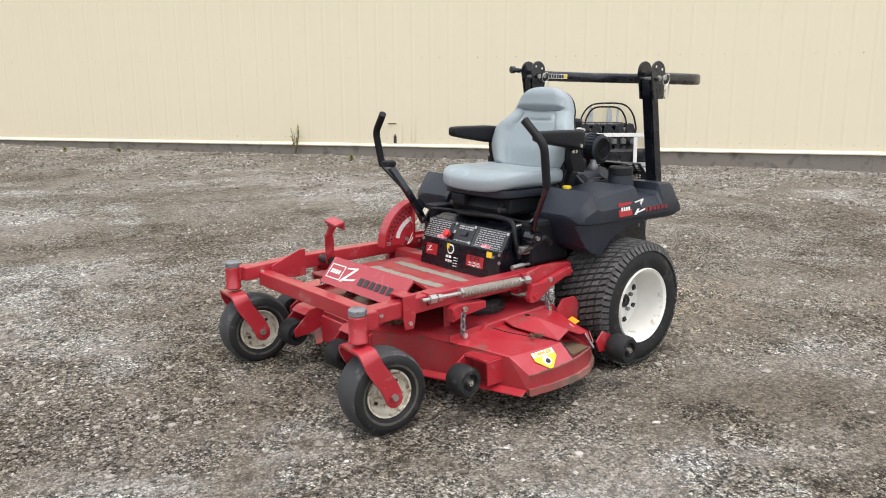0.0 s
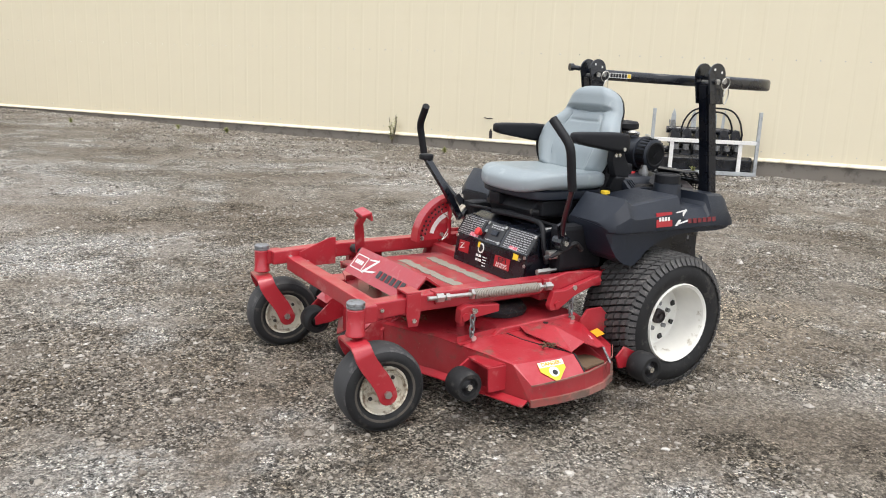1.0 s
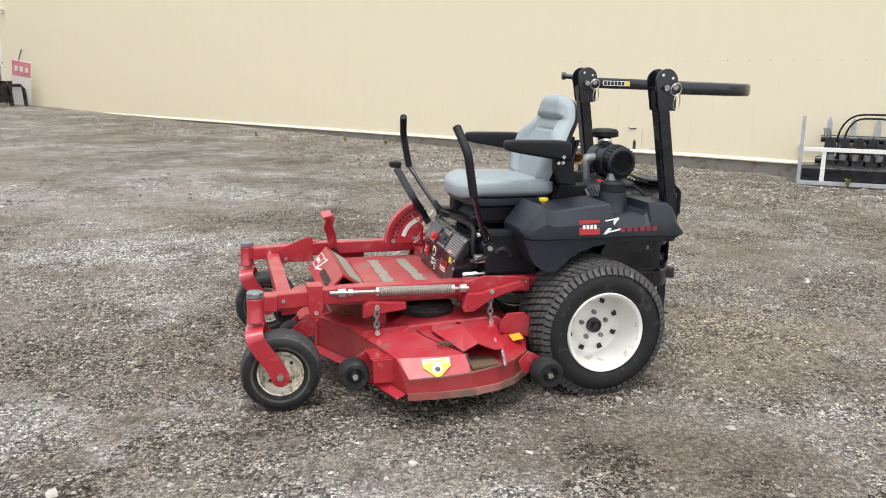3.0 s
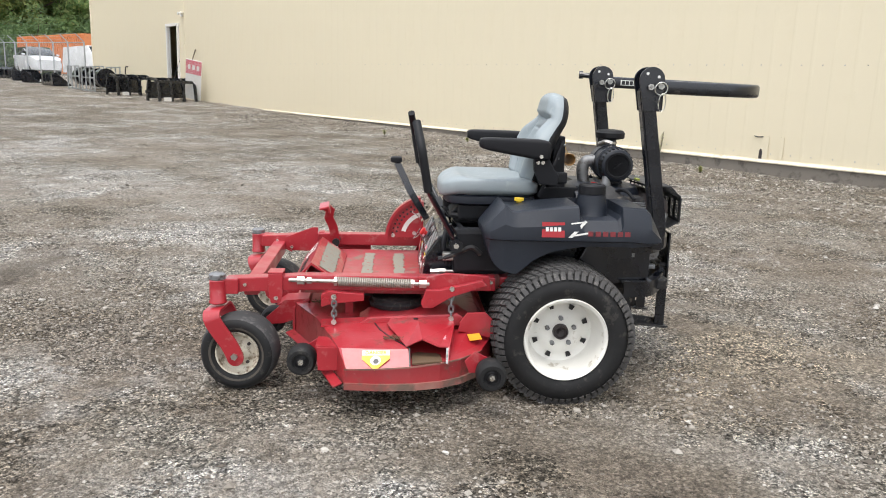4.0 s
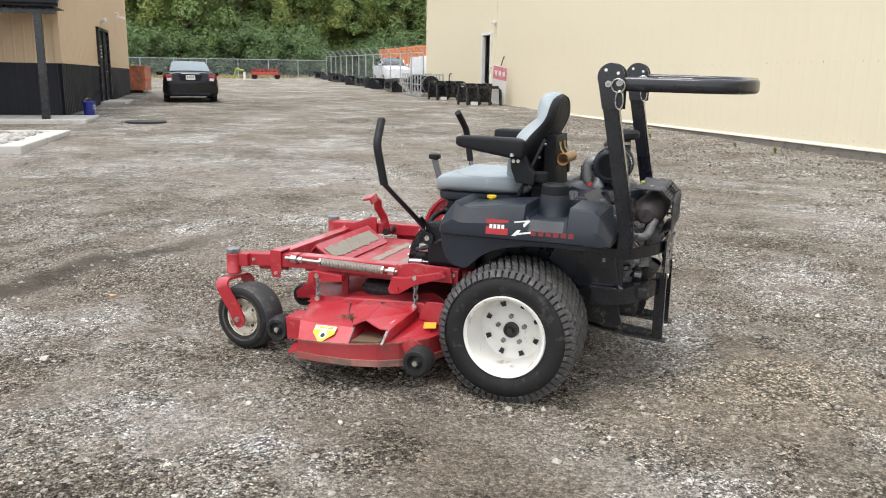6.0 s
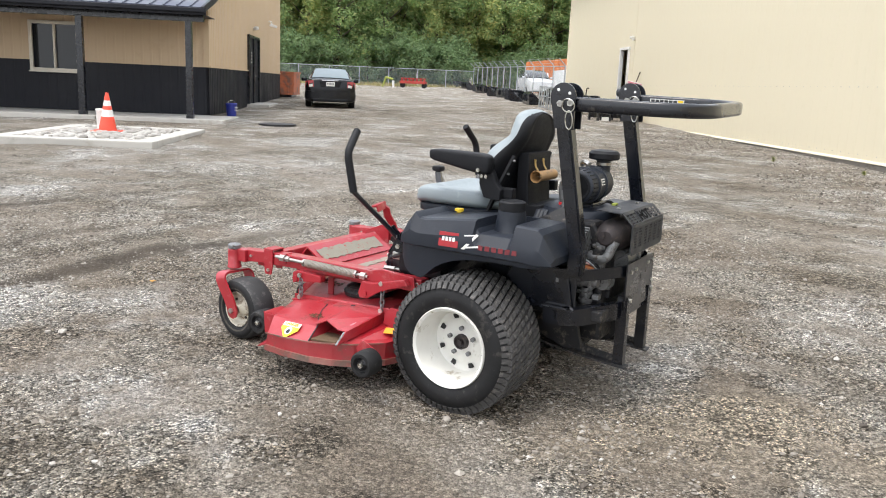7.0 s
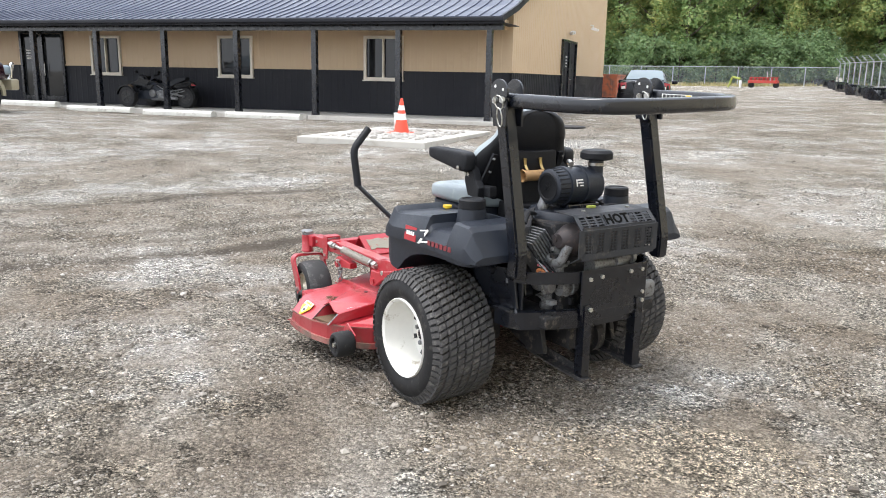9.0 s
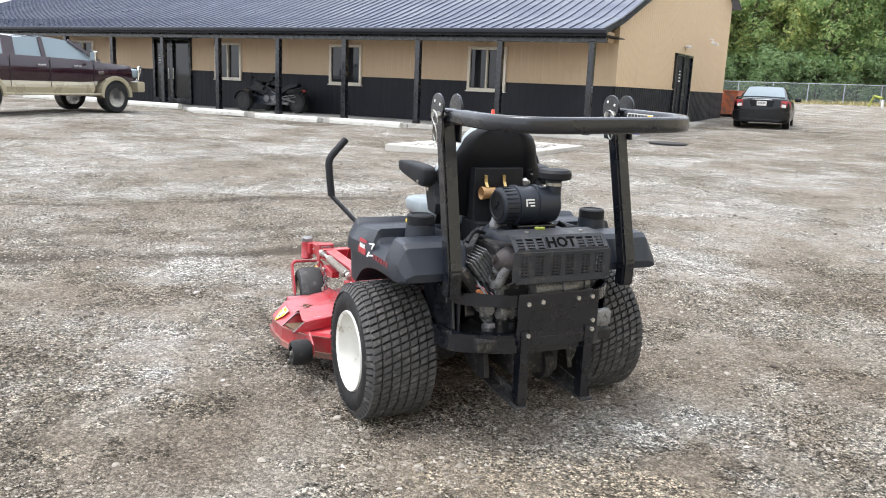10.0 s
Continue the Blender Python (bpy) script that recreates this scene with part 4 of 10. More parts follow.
    leaf = part("door_leaf", bm, M_DARKWALL, d)
    bm = bmesh.new()
    lines_of_text(bm, facing((0.013, -0.55, 1.78), (0, 1, 0), (0, 0, 1)), 0.05, 0, 0.24, 4, 0.11, 0.045, random.Random(5))
    part("notice_bars", bm, M_LABELW, leaf)
    bm = bmesh.new()
    tube(bm, ((0.0, 0.12, 0.98), (0.08, 0.12, 0.98), (0.08, 0.24, 0.98)), 0.012, 8)
    part("door_handle", bm, M_STEEL, leaf)
    bm = bmesh.new()
    box(bm, (0.35, 0, -0.06), (0.8, w + 0.2, 0.14), 0.01)
    part("door_step", bm, M_CONC, d)
    for name, y, z, lab in (("wall_lamp", 9.6, 3.05, "small white twin-headed wall lamp above a side door"), ("security_camera", 13.6, 3.5, "small white bullet security camera on a tan wall")):
        l = thing(name, OFFICE @ pose(*end(y, z, 0.02), 0, 0, -0.6), lab, name.split("_")[1])
        bm = bmesh.new()
        if name == "wall_lamp":
            box(bm, (0.05, 0, 0), (0.1, 0.2, 0.09), 0.012)
            for s in (-0.16, 0.16):
                lathe(bm, ((0.02, 0.03), (0.1, 0.06), (0.13, 0.06)), "x", (0.02, s, 0.03), 10)
        else:
            tube(bm, ((0, 0, 0.1), (0.12, 0, 0.08), (0.12, 0, 0.0)), 0.025, 8)
            box(bm, (0.2, 0.0, -0.02), (0.3, 0.1, 0.1), 0.02, pose(0, 0, 0, 0, 14, 0))
        part("body", bm, M_LABELW, l)


build_office()


# ---- the mower: x towards its back, y towards its right side ----
MOWER = pose(3.07, 2.944, 0.0, 0, 0, 4.0)
mower = thing("zero_turn_mower", MOWER, "red and black zero-turn ride-on mower with grey seat, parked on gravel", "lawn mower")
CY = -0.045          # the middle of the seat, roll bar and engine
AX, AZ = -0.085, 0.303


def grouped(name, label=""):
    ob = new(name)
    ob.parent = mower
    ob.empty_display_size = 0.1
    if label:
        ob["label"] = label
    return ob


def wheel_rear(cy, side):
    """A turf drive wheel; side is -1 for the one whose outer face looks to -y."""
    AZ = 0.266
    w = grouped("drive_wheel", "wide turf-tread tyre on a deep white steel wheel")
    R, hw = 0.297, 0.152
    bm = bmesh.new()
    prof = [(-hw + 0.012, 0.168), (-hw + 0.002, 0.18), (-hw - 0.006, 0.203), (-hw - 0.008, 0.23), (-hw + 0.004, 0.256), (-hw + 0.022, 0.275), (-hw + 0.05, R - 0.016), (-0.06, R - 0.0115), (0.06, R - 0.0115), (hw - 0.05, R - 0.016), (hw - 0.022, 0.275), (hw - 0.004, 0.256), (hw + 0.008, 0.23), (hw + 0.006, 0.203), (hw - 0.002, 0.18), (hw - 0.012, 0.168)]
    lathe(bm, prof, "y", (AX, cy, AZ), 64, closed=True)
    part("tyre", bm, M_RUBBER, w, smooth=True)
    # tread blocks in slanting rows
    bm = bmesh.new()
    rows = 7
    for r in range(rows):
        off = -hw + 0.014 + (2 * hw - 0.028) * (r + 0.5) / rows
        e = abs(off) / hw
        rad = R - 0.0145 - 0.026 * max(0.0, e - 0.62) ** 1.5 * 2.6
        n = 60
        for k in range(n):
            a = 2 * math.pi * (k + 0.4 * r) / n
            ca, sa = math.cos(a), math.sin(a)
            vs = []
            for hgt, sh in ((0.0, 0.98), (0.0155, 0.84)):
                for du, dv in ((-1, -1), (1, -1), (1, 1), (-1, 1)):
                    u = off + du * 0.0178 * sh + dv * 0.0012
                    t = dv * 0.0128 * sh + du * 0.0055
                    rr = rad + hgt
                    vs.append(bm.verts.new((AX + rr * ca - t * sa, cy + u, AZ + rr * sa + t * ca)))
            for f in ((0, 1, 2, 3), (4, 5, 6, 7), (0, 1, 5, 4), (1, 2, 6, 5), (2, 3, 7, 6), (3, 0, 4, 7)):
                bm.faces.new([vs[i] for i in f])
    # shoulder lugs
    for s in (-1, 1):
        for k in range(60):
            a = 2 * math.pi * (k + (0.3 if s > 0 else 0.0)) / 60
            ca, sa = math.cos(a), math.sin(a)
            vs = []
            for rr, u in ((0.258, hw - 0.004), (0.258, hw + 0.005), (0.284, hw - 0.03), (0.286, hw - 0.016)):
                for t in (-0.0095, 0.0095):
                    vs.append(bm.verts.new((AX + rr * ca - t * sa, cy + s * u, AZ + rr * sa + t * ca)))
            for f in ((0, 1, 3, 2), (4, 5, 7, 6), (2, 3, 7, 6), (0, 2, 6, 4), (1, 3, 7, 5)):
                bm.faces.new([vs[i] for i in f])
    part("tread", bm, M_TREAD, w, "small diamond turf tread blocks")
    bm = bmesh.new()
    s = side
    rim = [(hw - 0.002, 0.176), (hw + 0.004, 0.172), (hw - 0.004, 0.160), (hw - 0.03, 0.157), (hw - 0.055, 0.150), (hw - 0.10, 0.146), (hw - 0.135, 0.136), (hw - 0.142, 0.12), (hw - 0.138, 0.10), (hw - 0.126, 0.085), (hw - 0.122, 0.05), (hw - 0.122, 0.034)]
    lathe(bm, [(s * a, r) for a, r in rim] + [(s * (hw - 0.15), 0.034), (s * (hw - 0.17), 0.15), (-s * (hw - 0.004), 0.172), (-s * hw, 0.176)], "y", (AX, cy, AZ), 56, closed=True)
    part("rim", bm, M_WHITE, w, "white painted steel rim", smooth=True)
    bm = bmesh.new()
    for k in range(8):
        a = radians(22 + 45 * k)
        c = Vector((AX + 0.112 * math.cos(a), cy + s * (hw - 0.139), AZ + 0.112 * math.sin(a)))
        m = Matrix.Translation(c) @ Matrix.Rotation(-a, 4, "Y")
        prism(bm, ((-0.01, -0.008), (0.01, -0.011), (0.011, 0.011), (-0.009, 0.008)), "y", -0.009, 0.009, 0, m)
    each("vent_slot", bm, M_LABELK, w)
    bm = bmesh.new()
    y = cy + s * (hw - 0.124)
    lathe(bm, ((0, 0.034), (s * 0.02, 0.032), (s * 0.026, 0.026), (s * 0.014, 0.022), (s * 0.012, 0.012), (s * 0.026, 0.01)), "y", (AX, y, AZ), 20)
    part("hub", bm, M_RUSTMETAL, w, "rusty wheel hub", smooth=True)
    for k in range(5):
        bm = bmesh.new()
        a = radians(72 * k + 20)
        bolt(bm, (AX + 0.06 * math.cos(a), cy + s * (hw - 0.124), AZ + 0.06 * math.sin(a)), (0, s, 0), 0.0105, 0.016)
        part("lug_nut", bm, M_CAST, w)


wheel_rear(-0.555, -1)
wheel_rear(0.50, 1)


def caster(cy):
    w = grouped("caster_wheel", "smooth caster tyre in a red fork")
    px, wx, wz, R, hw = -1.53, -1.437, 0.152, 0.16, 0.074
    w.matrix_local = Matrix.Translation((px, cy, 0)) @ Matrix.Rotation(radians(-6), 4, "Z") @ Matrix.Translation((-px, -cy, 0))
    bm = bmesh.new()
    lathe(bm, [(-0.052, 0.09), (-0.064, 0.1), (-hw + 0.003, 0.114), (-hw, 0.128), (-hw + 0.003, 0.14), (-0.06, 0.152), (-0.035, R - 0.001), (0, R), (0.035, R - 0.001), (0.06, 0.152), (hw - 0.003, 0.14), (hw, 0.128), (hw - 0.003, 0.114), (0.064, 0.1), (0.052, 0.09)], "y", (wx, cy, wz), 56, closed=True)
    part("tyre", bm, M_RUBBER, w, "smooth black tyre", smooth=True)
    bm = bmesh.new()
    lathe(bm, [(-0.064, 0.149), (-0.0605, 0.1535), (-0.035, R + 0.0008), (0, R + 0.002), (0.035, R + 0.0008), (0.0605, 0.1535), (0.064, 0.149), (0, 0.14)], "y", (wx, cy, wz), 56, closed=True)
    part("tread", bm, M_GREYTYRE, w, "scuffed bald grey tread", smooth=True)
    for s in (-1, 1):
        bm = bmesh.new()
        lathe(bm, [(s * (hw - 0.004), 0.108), (s * (hw - 0.0015), 0.112), (s * (hw - 0.001), 0.117), (s * (hw - 0.006), 0.113)], "y", (wx, cy, wz), 48, closed=True)
        part("sidewall_ring", bm, M_TYREDUST, w, "muddy ring on the sidewall", smooth=True)
    bm = bmesh.new()
    lathe(bm, [(-0.054, 0.094), (-0.062, 0.092), (-0.06, 0.086), (-0.036, 0.08), (-0.026, 0.066), (-0.03, 0.05), (-0.04, 0.038), (-0.052, 0.028), (-0.066, 0.024), (0.066, 0.024), (0.052, 0.028), (0.04, 0.038), (0.03, 0.05), (0.026, 0.066), (0.036, 0.08), (0.06, 0.086), (0.062, 0.092), (0.054, 0.094)], "y", (wx, cy, wz), 40, closed=True)
    rim = part("rim", bm, M_WHITEDIRT, w, "dirty cream steel rim", smooth=True)
    for s in (-1, 1):
        for k in range(4):
            a = radians(40 + 90 * k)
            bm = bmesh.new()
            bolt(bm, (wx + 0.056 * math.cos(a), cy + s * 0.027, wz + 0.056 * math.sin(a)), (0, s, 0), 0.0075, 0.008)
            part("rim_bolt", bm, M_RUSTMETAL, rim)
    # one bent strap: over the top of the tyre and down both sides to the axle
    bm = bmesh.new()
    arch = [(wx + 0.004, -0.088, wz - 0.014), (wx - 0.02, -0.088, wz + 0.04), (px + 0.018, -0.09, 0.27), (px - 0.004, -0.092, 0.318), (px - 0.004, 0.092, 0.318), (px + 0.018, 0.09, 0.27), (wx - 0.02, 0.088, wz + 0.04), (wx + 0.004, 0.088, wz - 0.014)]
    path = []
    for a, b, c in round_path(arch, 0.05, 7):
        path.append((a, cy + b, c + 0.034 * max(0.0, 1 - abs(b) / 0.092) ** 0.6))
    flat_bar(bm, path, (1, 0, 0.12), 0.07, 0.011)
    for s in (-1, 1):
        lathe(bm, ((s * 0.0825, 0.032), (s * 0.0835, 0.035), (s * 0.0925, 0.035), (s * 0.0935, 0.032)), "y", (wx + 0.002, cy, wz - 0.008), 24)
    part("fork", bm, M_RED, w, "red steel fork", smooth=True)
    bm = bmesh.new()
    for s in (-1, 1):
        bolt(bm, (wx, cy + s * 0.0935, wz), (0, s, 0), 0.014, 0.012)
    rod(bm, (wx, cy - 0.092, wz), (wx, cy + 0.092, wz), 0.009)
    part("axle_bolt", bm, M_STEEL, w)
    bm = bmesh.new()
    lathe(bm, ((0.35, 0.028), (0.356, 0.037), (0.362, 0.037), (0.366, 0.034), (0.45, 0.034), (0.455, 0.03)), "z", (px, cy, 0), 28)
    part("pivot_post", bm, M_RED, w, smooth=True)
    bm = bmesh.new()
    lathe(bm, ((0.455, 0.03), (0.457, 0.034), (0.462, 0.0345), (0.463, 0.032), (0.467, 0.032), (0.468, 0.0345), (0.476, 0.034), (0.481, 0.028), (0.482, 0.012)), "z", (px, cy, 0), 28)
    part("grease_cap", bm, M_CAST, w, "dull grey grease cap", smooth=True)


caster(-0.514)
caster(0.51)


def frame_parts():
    for s in (-1, 1):
        bm = bmesh.new()
        y = s * 0.47
        prism(bm, ((-1.50, 0.395), (-1.50, 0.455), (-1.16, 0.473), (-0.36, 0.475), (-0.36, 0.415), (-1.16, 0.408)), "y", y - 0.032, y + 0.032, 0.005)
        box(bm, (-1.48, s * 0.497, 0.425), (0.07, 0.05, 0.066), 0.006)
        part("frame_rail", bm, M_RED, mower)
    bm = bmesh.new()
    box(bm, (-1.405, 0.0, 0.398), (0.062, 0.88, 0.062), 0.006)
    part("cross_tube", bm, M_RED, mower)
    bm = bmesh.new()
    box(bm, (-0.62, 0, 0.40), (0.07, 0.9, 0.07), 0.006)
    box(bm, (-0.3, 0, 0.42), (0.07, 0.9, 0.09), 0.006)
    part("rear_cross_member", bm, M_RED, mower)
    # saddle clamp over the left rail, ramped bracket on the right rail
    bm = bmesh.new()
    y = -0.47
    prism(bm, ((-1.322, 0.478), (-1.262, 0.481), (-1.262, 0.40), (-1.272, 0.352), (-1.312, 0.352), (-1.322, 0.40)), "y", y - 0.042, y - 0.0345, 0.003)
    box(bm, (-1.292, y, 0.4825), (0.062, 0.084, 0.008), 0.003)
    prism(bm, ((-1.322, 0.478), (-1.262, 0.481), (-1.262, 0.40), (-1.272, 0.372), (-1.312, 0.372), (-1.322, 0.40)), "y", y + 0.0345, y + 0.042, 0.003)
    part("saddle_clamp", bm, M_RED, mower)
    bm = bmesh.new()
    y = 0.47
    for yy in (y - 0.05,):
        prism(bm, ((-1.38, 0.40), (-1.38, 0.45), (-1.23, 0.508), (-1.20, 0.508), (-1.20, 0.38), (-1.33, 0.38)), "y", yy, yy + 0.008, 0.002)
    prism(bm, ((-1.40, 0.40), (-1.34, 0.372), (-1.336, 0.38), (-1.396, 0.408)), "y", y - 0.05, y + 0.048)
    part("ramp_bracket", bm, M_RED, mower)
    bm = bmesh.new()
    bolt(bm, (-1.29, -0.512, 0.376), (0, -1, 0), 0.009)
    bolt(bm, (-1.34, 0.42, 0.40), (0, -1, 0), 0.009)
    for x, z in ((-1.42, 0.43), (-0.62, 0.452), (-0.5, 0.454), (-0.38, 0.454), (-0.62, 0.425)):
        bolt(bm, (x, -0.502, z), (0, -1, 0), 0.008)
        bolt(bm, (x, 0.438, z), (0, -1, 0), 0.008)
    each("frame_bolt", bm, M_ZINC, mower)
    # gusset plates at the back of each rail and the lift arms under them
    for s in (-1, 1):
        bm = bmesh.new()
        y = s * 0.512
        prism(bm, ((-0.70, 0.43), (-0.65, 0.478), (-0.57, 0.496), (-0.39, 0.486), (-0.38, 0.42), (-0.6, 0.42)), "y", y - 0.008, y + 0.008, 0.004)
        part("rear_gusset", bm, M_RED, mower)
        bm = bmesh.new()
        prism(bm, ((-1.10, 0.345), (-1.10, 0.40), (-1.07, 0.415), (-0.92, 0.405), (-0.92, 0.375), (-1.05, 0.36)), "y", y - 0.026, y + 0.014, 0.004)
        part("lift_arm", bm, M_RED, mower)
        bm = bmesh.new()
        prism(bm, ((-0.68, 0.37), (-0.66, 0.43), (-0.60, 0.43), (-0.42, 0.475), (-0.40, 0.45), (-0.55, 0.40), (-0.63, 0.35), (-0.67, 0.35)), "y", y - 0.04, y - 0.012, 0.004)
        part("lift_arm", bm, M_RED, mower)
        bm = bmesh.new()
        bolt(bm, (-1.08, y - 0.026, 0.373), (0, -1, 0), 0.016, 0.008)
        part("arm_pin", bm, M_RED, mower)
        bm = bmesh.new()
        bolt(bm, (-0.64, y - 0.04, 0.375), (0, -1, 0), 0.016, 0.008)
        part("arm_pin", bm, M_RED, mower)


frame_parts()


def spring_rod(s):
    """The lift-assist rod with its coil spring, along one rail."""
    w = grouped("lift_spring", "threaded lift rod with a grey coil spring")
    y0, y1 = s * 0.515, s * 0.522
    z0, z1 = 0.455, 0.447
    def at(x):
        t = (x + 1.2) / 0.55
        return Vector((x, y0 + (y1 - y0) * t, z0 + (z1 - z0) * t))
    bm = bmesh.new()
    rod(bm, at(-1.235), at(-0.645), 0.0085)
    part("rod", bm, M_STEEL, w)
    bm = bmesh.new()
    pts = []
    n = 40
    for i in range(n * 10 + 1):
        a = 2 * math.pi * i / 10
        p = at(-1.03 + 0.31 * i / (n * 10))
        pts.append(p + Vector((0, 0.0175 * math.cos(a), 0.0175 * math.sin(a))))
    tube(bm, pts, 0.0033, 5)
    part("coil", bm, M_COIL, w, "grey coil spring", smooth=True)
    for x, r, l in ((-1.185, 0.019, 0.03), (-1.15, 0.015, 0.018), (-1.04, 0.021, 0.012), (-0.715, 0.02, 0.012), (-0.672, 0.019, 0.03)):
        bm = bmesh.new()
        tube(bm, (at(x - l / 2), at(x + l / 2)), r, 6)
        part("nut", bm, M_STEEL, w)
    bm = bmesh.new()
    for x in (-1.185, -0.672):
        box(bm, (x, s * 0.49, 0.452), (0.03, 0.05, 0.05), 0.004)
    each("rod_bracket", bm, M_RED, w)


spring_rod(-1)
spring_rod(1)


def chain(x, y, z1, z0):
    w = grouped("deck_chain", "short galvanised lift chain")
    n = 5
    for i in range(n):
        bm = bmesh.new()
        z = z1 + (z0 - z1) * (i + 0.5) / n
        h, wd = abs(z1 - z0) / n * 0.72, 0.0095
        pts = []
        for k in range(13):
            a = 2 * math.pi * k / 12
            u, v = wd * math.cos(a), (h - wd) * (1 if math.sin(a) > 0.01 else -1 if math.sin(a) < -0.01 else 0) * 0.75 + wd * math.sin(a)
            pts.append((x + (u if i % 2 else 0.0), y + (0.0 if i % 2 else u), z + v))
        tube(bm, pts, 0.0045, 6, caps=False)
        part("chain_link", bm, M_CAST, w)
    bm = bmesh.new()
    bolt(bm, (x, y - 0.012, z0), (0, -1, 0), 0.012)
    bolt(bm, (x, y - 0.012, z1), (0, -1, 0), 0.012)
    each("chain_bolt", bm, M_ZINC, w)


for s in (-1, 1):
    chain(-1.045, s * 0.537, 0.395, 0.285)
    chain(-0.55, s * 0.535, 0.435, 0.305)


def deck():
    d = grouped("mower_deck", "wide welded red mower deck, scuffed along its skirt")
    # stations round one half of the deck, from the nose to the rear: foot of the skirt, lower fold, upper crease, inner top
    half = (
        ((-1.256, -0.17), (-1.256, -0.17, 0.262), (-1.246, -0.166, 0.265), (-1.2, -0.15, 0.27)),
        ((-1.131, -0.42), (-1.131, -0.42, 0.262), (-1.122, -0.416, 0.265), (-1.09, -0.40, 0.271)),
        ((-1.046, -0.66), (-1.046, -0.66, 0.252), (-1.039, -0.652, 0.255), (-1.035, -0.505, 0.273)),
        ((-1.012, -0.76), (-1.01, -0.765, 0.2435), (-1.005, -0.762, 0.246), (-1.0, -0.51, 0.275)),
        ((-0.984, -0.846), (-0.976, -0.842, 0.182), (-1.0, -0.768, 0.246), (-0.985, -0.51, 0.2755)),
        ((-0.86, -0.858), (-0.86, -0.853, 0.187), (-0.865, -0.782, 0.248), (-0.87, -0.51, 0.279)),
        ((-0.728, -0.852), (-0.728, -0.847, 0.193), (-0.735, -0.781, 0.249), (-0.755, -0.51, 0.283)),
        ((-0.724, -0.852), (-0.724, -0.846, 0.193), (-0.724, -0.79, 0.2), (-0.735, -0.535, 0.232)),
        ((-0.61, -0.822), (-0.61, -0.817, 0.2), (-0.62, -0.775, 0.204), (-0.61, -0.53, 0.236)),
        ((-0.526, -0.774), (-0.526, -0.768, 0.204), (-0.54, -0.725, 0.209), (-0.54, -0.53, 0.246)),
        ((-0.43, -0.672), (-0.43, -0.666, 0.205), (-0.45, -0.63, 0.211), (-0.46, -0.50, 0.262)),
        ((-0.368, -0.505), (-0.368, -0.5, 0.21), (-0.388, -0.48, 0.216), (-0.42, -0.42, 0.266)),
        ((-0.35, -0.3), (-0.35, -0.3, 0.21), (-0.37, -0.29, 0.216), (-0.41, -0.28, 0.268)))

    def ring(k):
        one = [q[k] for q in half]
        return one + [(q[0], -q[1], *q[2:]) for q in one[::-1]]
    n = 2 * len(half)
    bm = bmesh.new()
    f = [bm.verts.new(p) for p in ring(1)]
    a = [bm.verts.new(p) for p in ring(2)]
    b = [bm.verts.new(p) for p in ring(3)]
    c = [bm.verts.new((x * 0.9 - 0.08, y * 0.8, 0.272)) for x, y, z in ring(3)]
    for r0, r1 in ((f, a), (a, b), (b, c)):
        for i in range(n):
            k = (i + 1) % n
            bm.faces.new((r0[i], r0[k], r1[k], r1[i]))
    bm.faces.new(c)
    r = bmesh.ops.extrude_face_region(bm, geom=bm.faces[:])
    bmesh.ops.translate(bm, verts=[v for v in r["geom"] if isinstance(v, bmesh.types.BMVert)], vec=(0, 0, -0.005))
    part("deck_shell", bm, M_REDDECK, d, "red deck top, faded and dusty, with mud in its corners")
    bm = bmesh.new()
    hi = [bm.verts.new((x, y, z + 0.001)) for x, y, z in ring(1)]
    lo = [bm.verts.new((x, y, 0.122)) for x, y in ring(0)]
    hi2 = [bm.verts.new((-0.8 + (x + 0.8) * 0.985, y * 0.99, z - 0.006)) for x, y, z in ring(1)]
    lo2 = [bm.verts.new((-0.8 + (x + 0.8) * 0.985, y * 0.99, 0.122)) for x, y in ring(0)]
    for i in range(n):
        k = (i + 1) % n
        bm.faces.new((hi[i], hi[k], lo[k], lo[i]))
        bm.faces.new((hi2[k], hi2[i], lo2[i], lo2[k]))
        bm.faces.new((hi[k], hi[i], hi2[i], hi2[k]))
        bm.faces.new((lo[i], lo[k], lo2[k], lo2[i]))
    part("deck_skirt", bm, M_SKIRT, d, "scuffed muddy skirt")
    # welded lip round the foot of the sides and rear, with a narrow worn ledge above it
    side = [Vector((x, y, 0)) for x, y in ring(0)][4:13]
    for sgn in (-1, 1):
        line = [Vector((p.x, p.y if sgn < 0 else -p.y, 0)) for p in side]
        bm = bmesh.new()
        flat_bar(bm, [p * 1.004 + Vector((0.004, 0, 0.118)) for p in line], (0, 0, 1), 0.027, 0.013)
        part("skirt_lip", bm, M_LIP, d, "bent muddy lower lip")
        bm = bmesh.new()
        flat_bar(bm, [Vector((p.x, p.y * 1.004, 0.186 + 0.05 * (p.x + 0.98) if p.x < -0.6 else 0.206)) for p in line[:7]], (0, 0, 1), 0.006, 0.004)
        part("worn_fold", bm, M_LIP, d, "fold worn bare along the top of the skirt")
    for s in (-1, 1):
        # flange along the slanting front, bent at its outer corner
        bm = bmesh.new()
        lo_f = [(-1.262, 0.17, 0.124), (-1.14, 0.42, 0.124), (-1.055, 0.66, 0.124), (-0.992, 0.842, 0.124)]
        vs = [[bm.verts.new((x, s * y, z)) for x, y, z in lo_f], [bm.verts.new((x - 0.034, s * (y + 0.012), z - 0.012)) for x, y, z in lo_f]]
        up = [[bm.verts.new((x, s * y, z + 0.005)) for x, y, z in lo_f], [bm.verts.new((x - 0.034, s * (y + 0.012), z - 0.007)) for x, y, z in lo_f]]
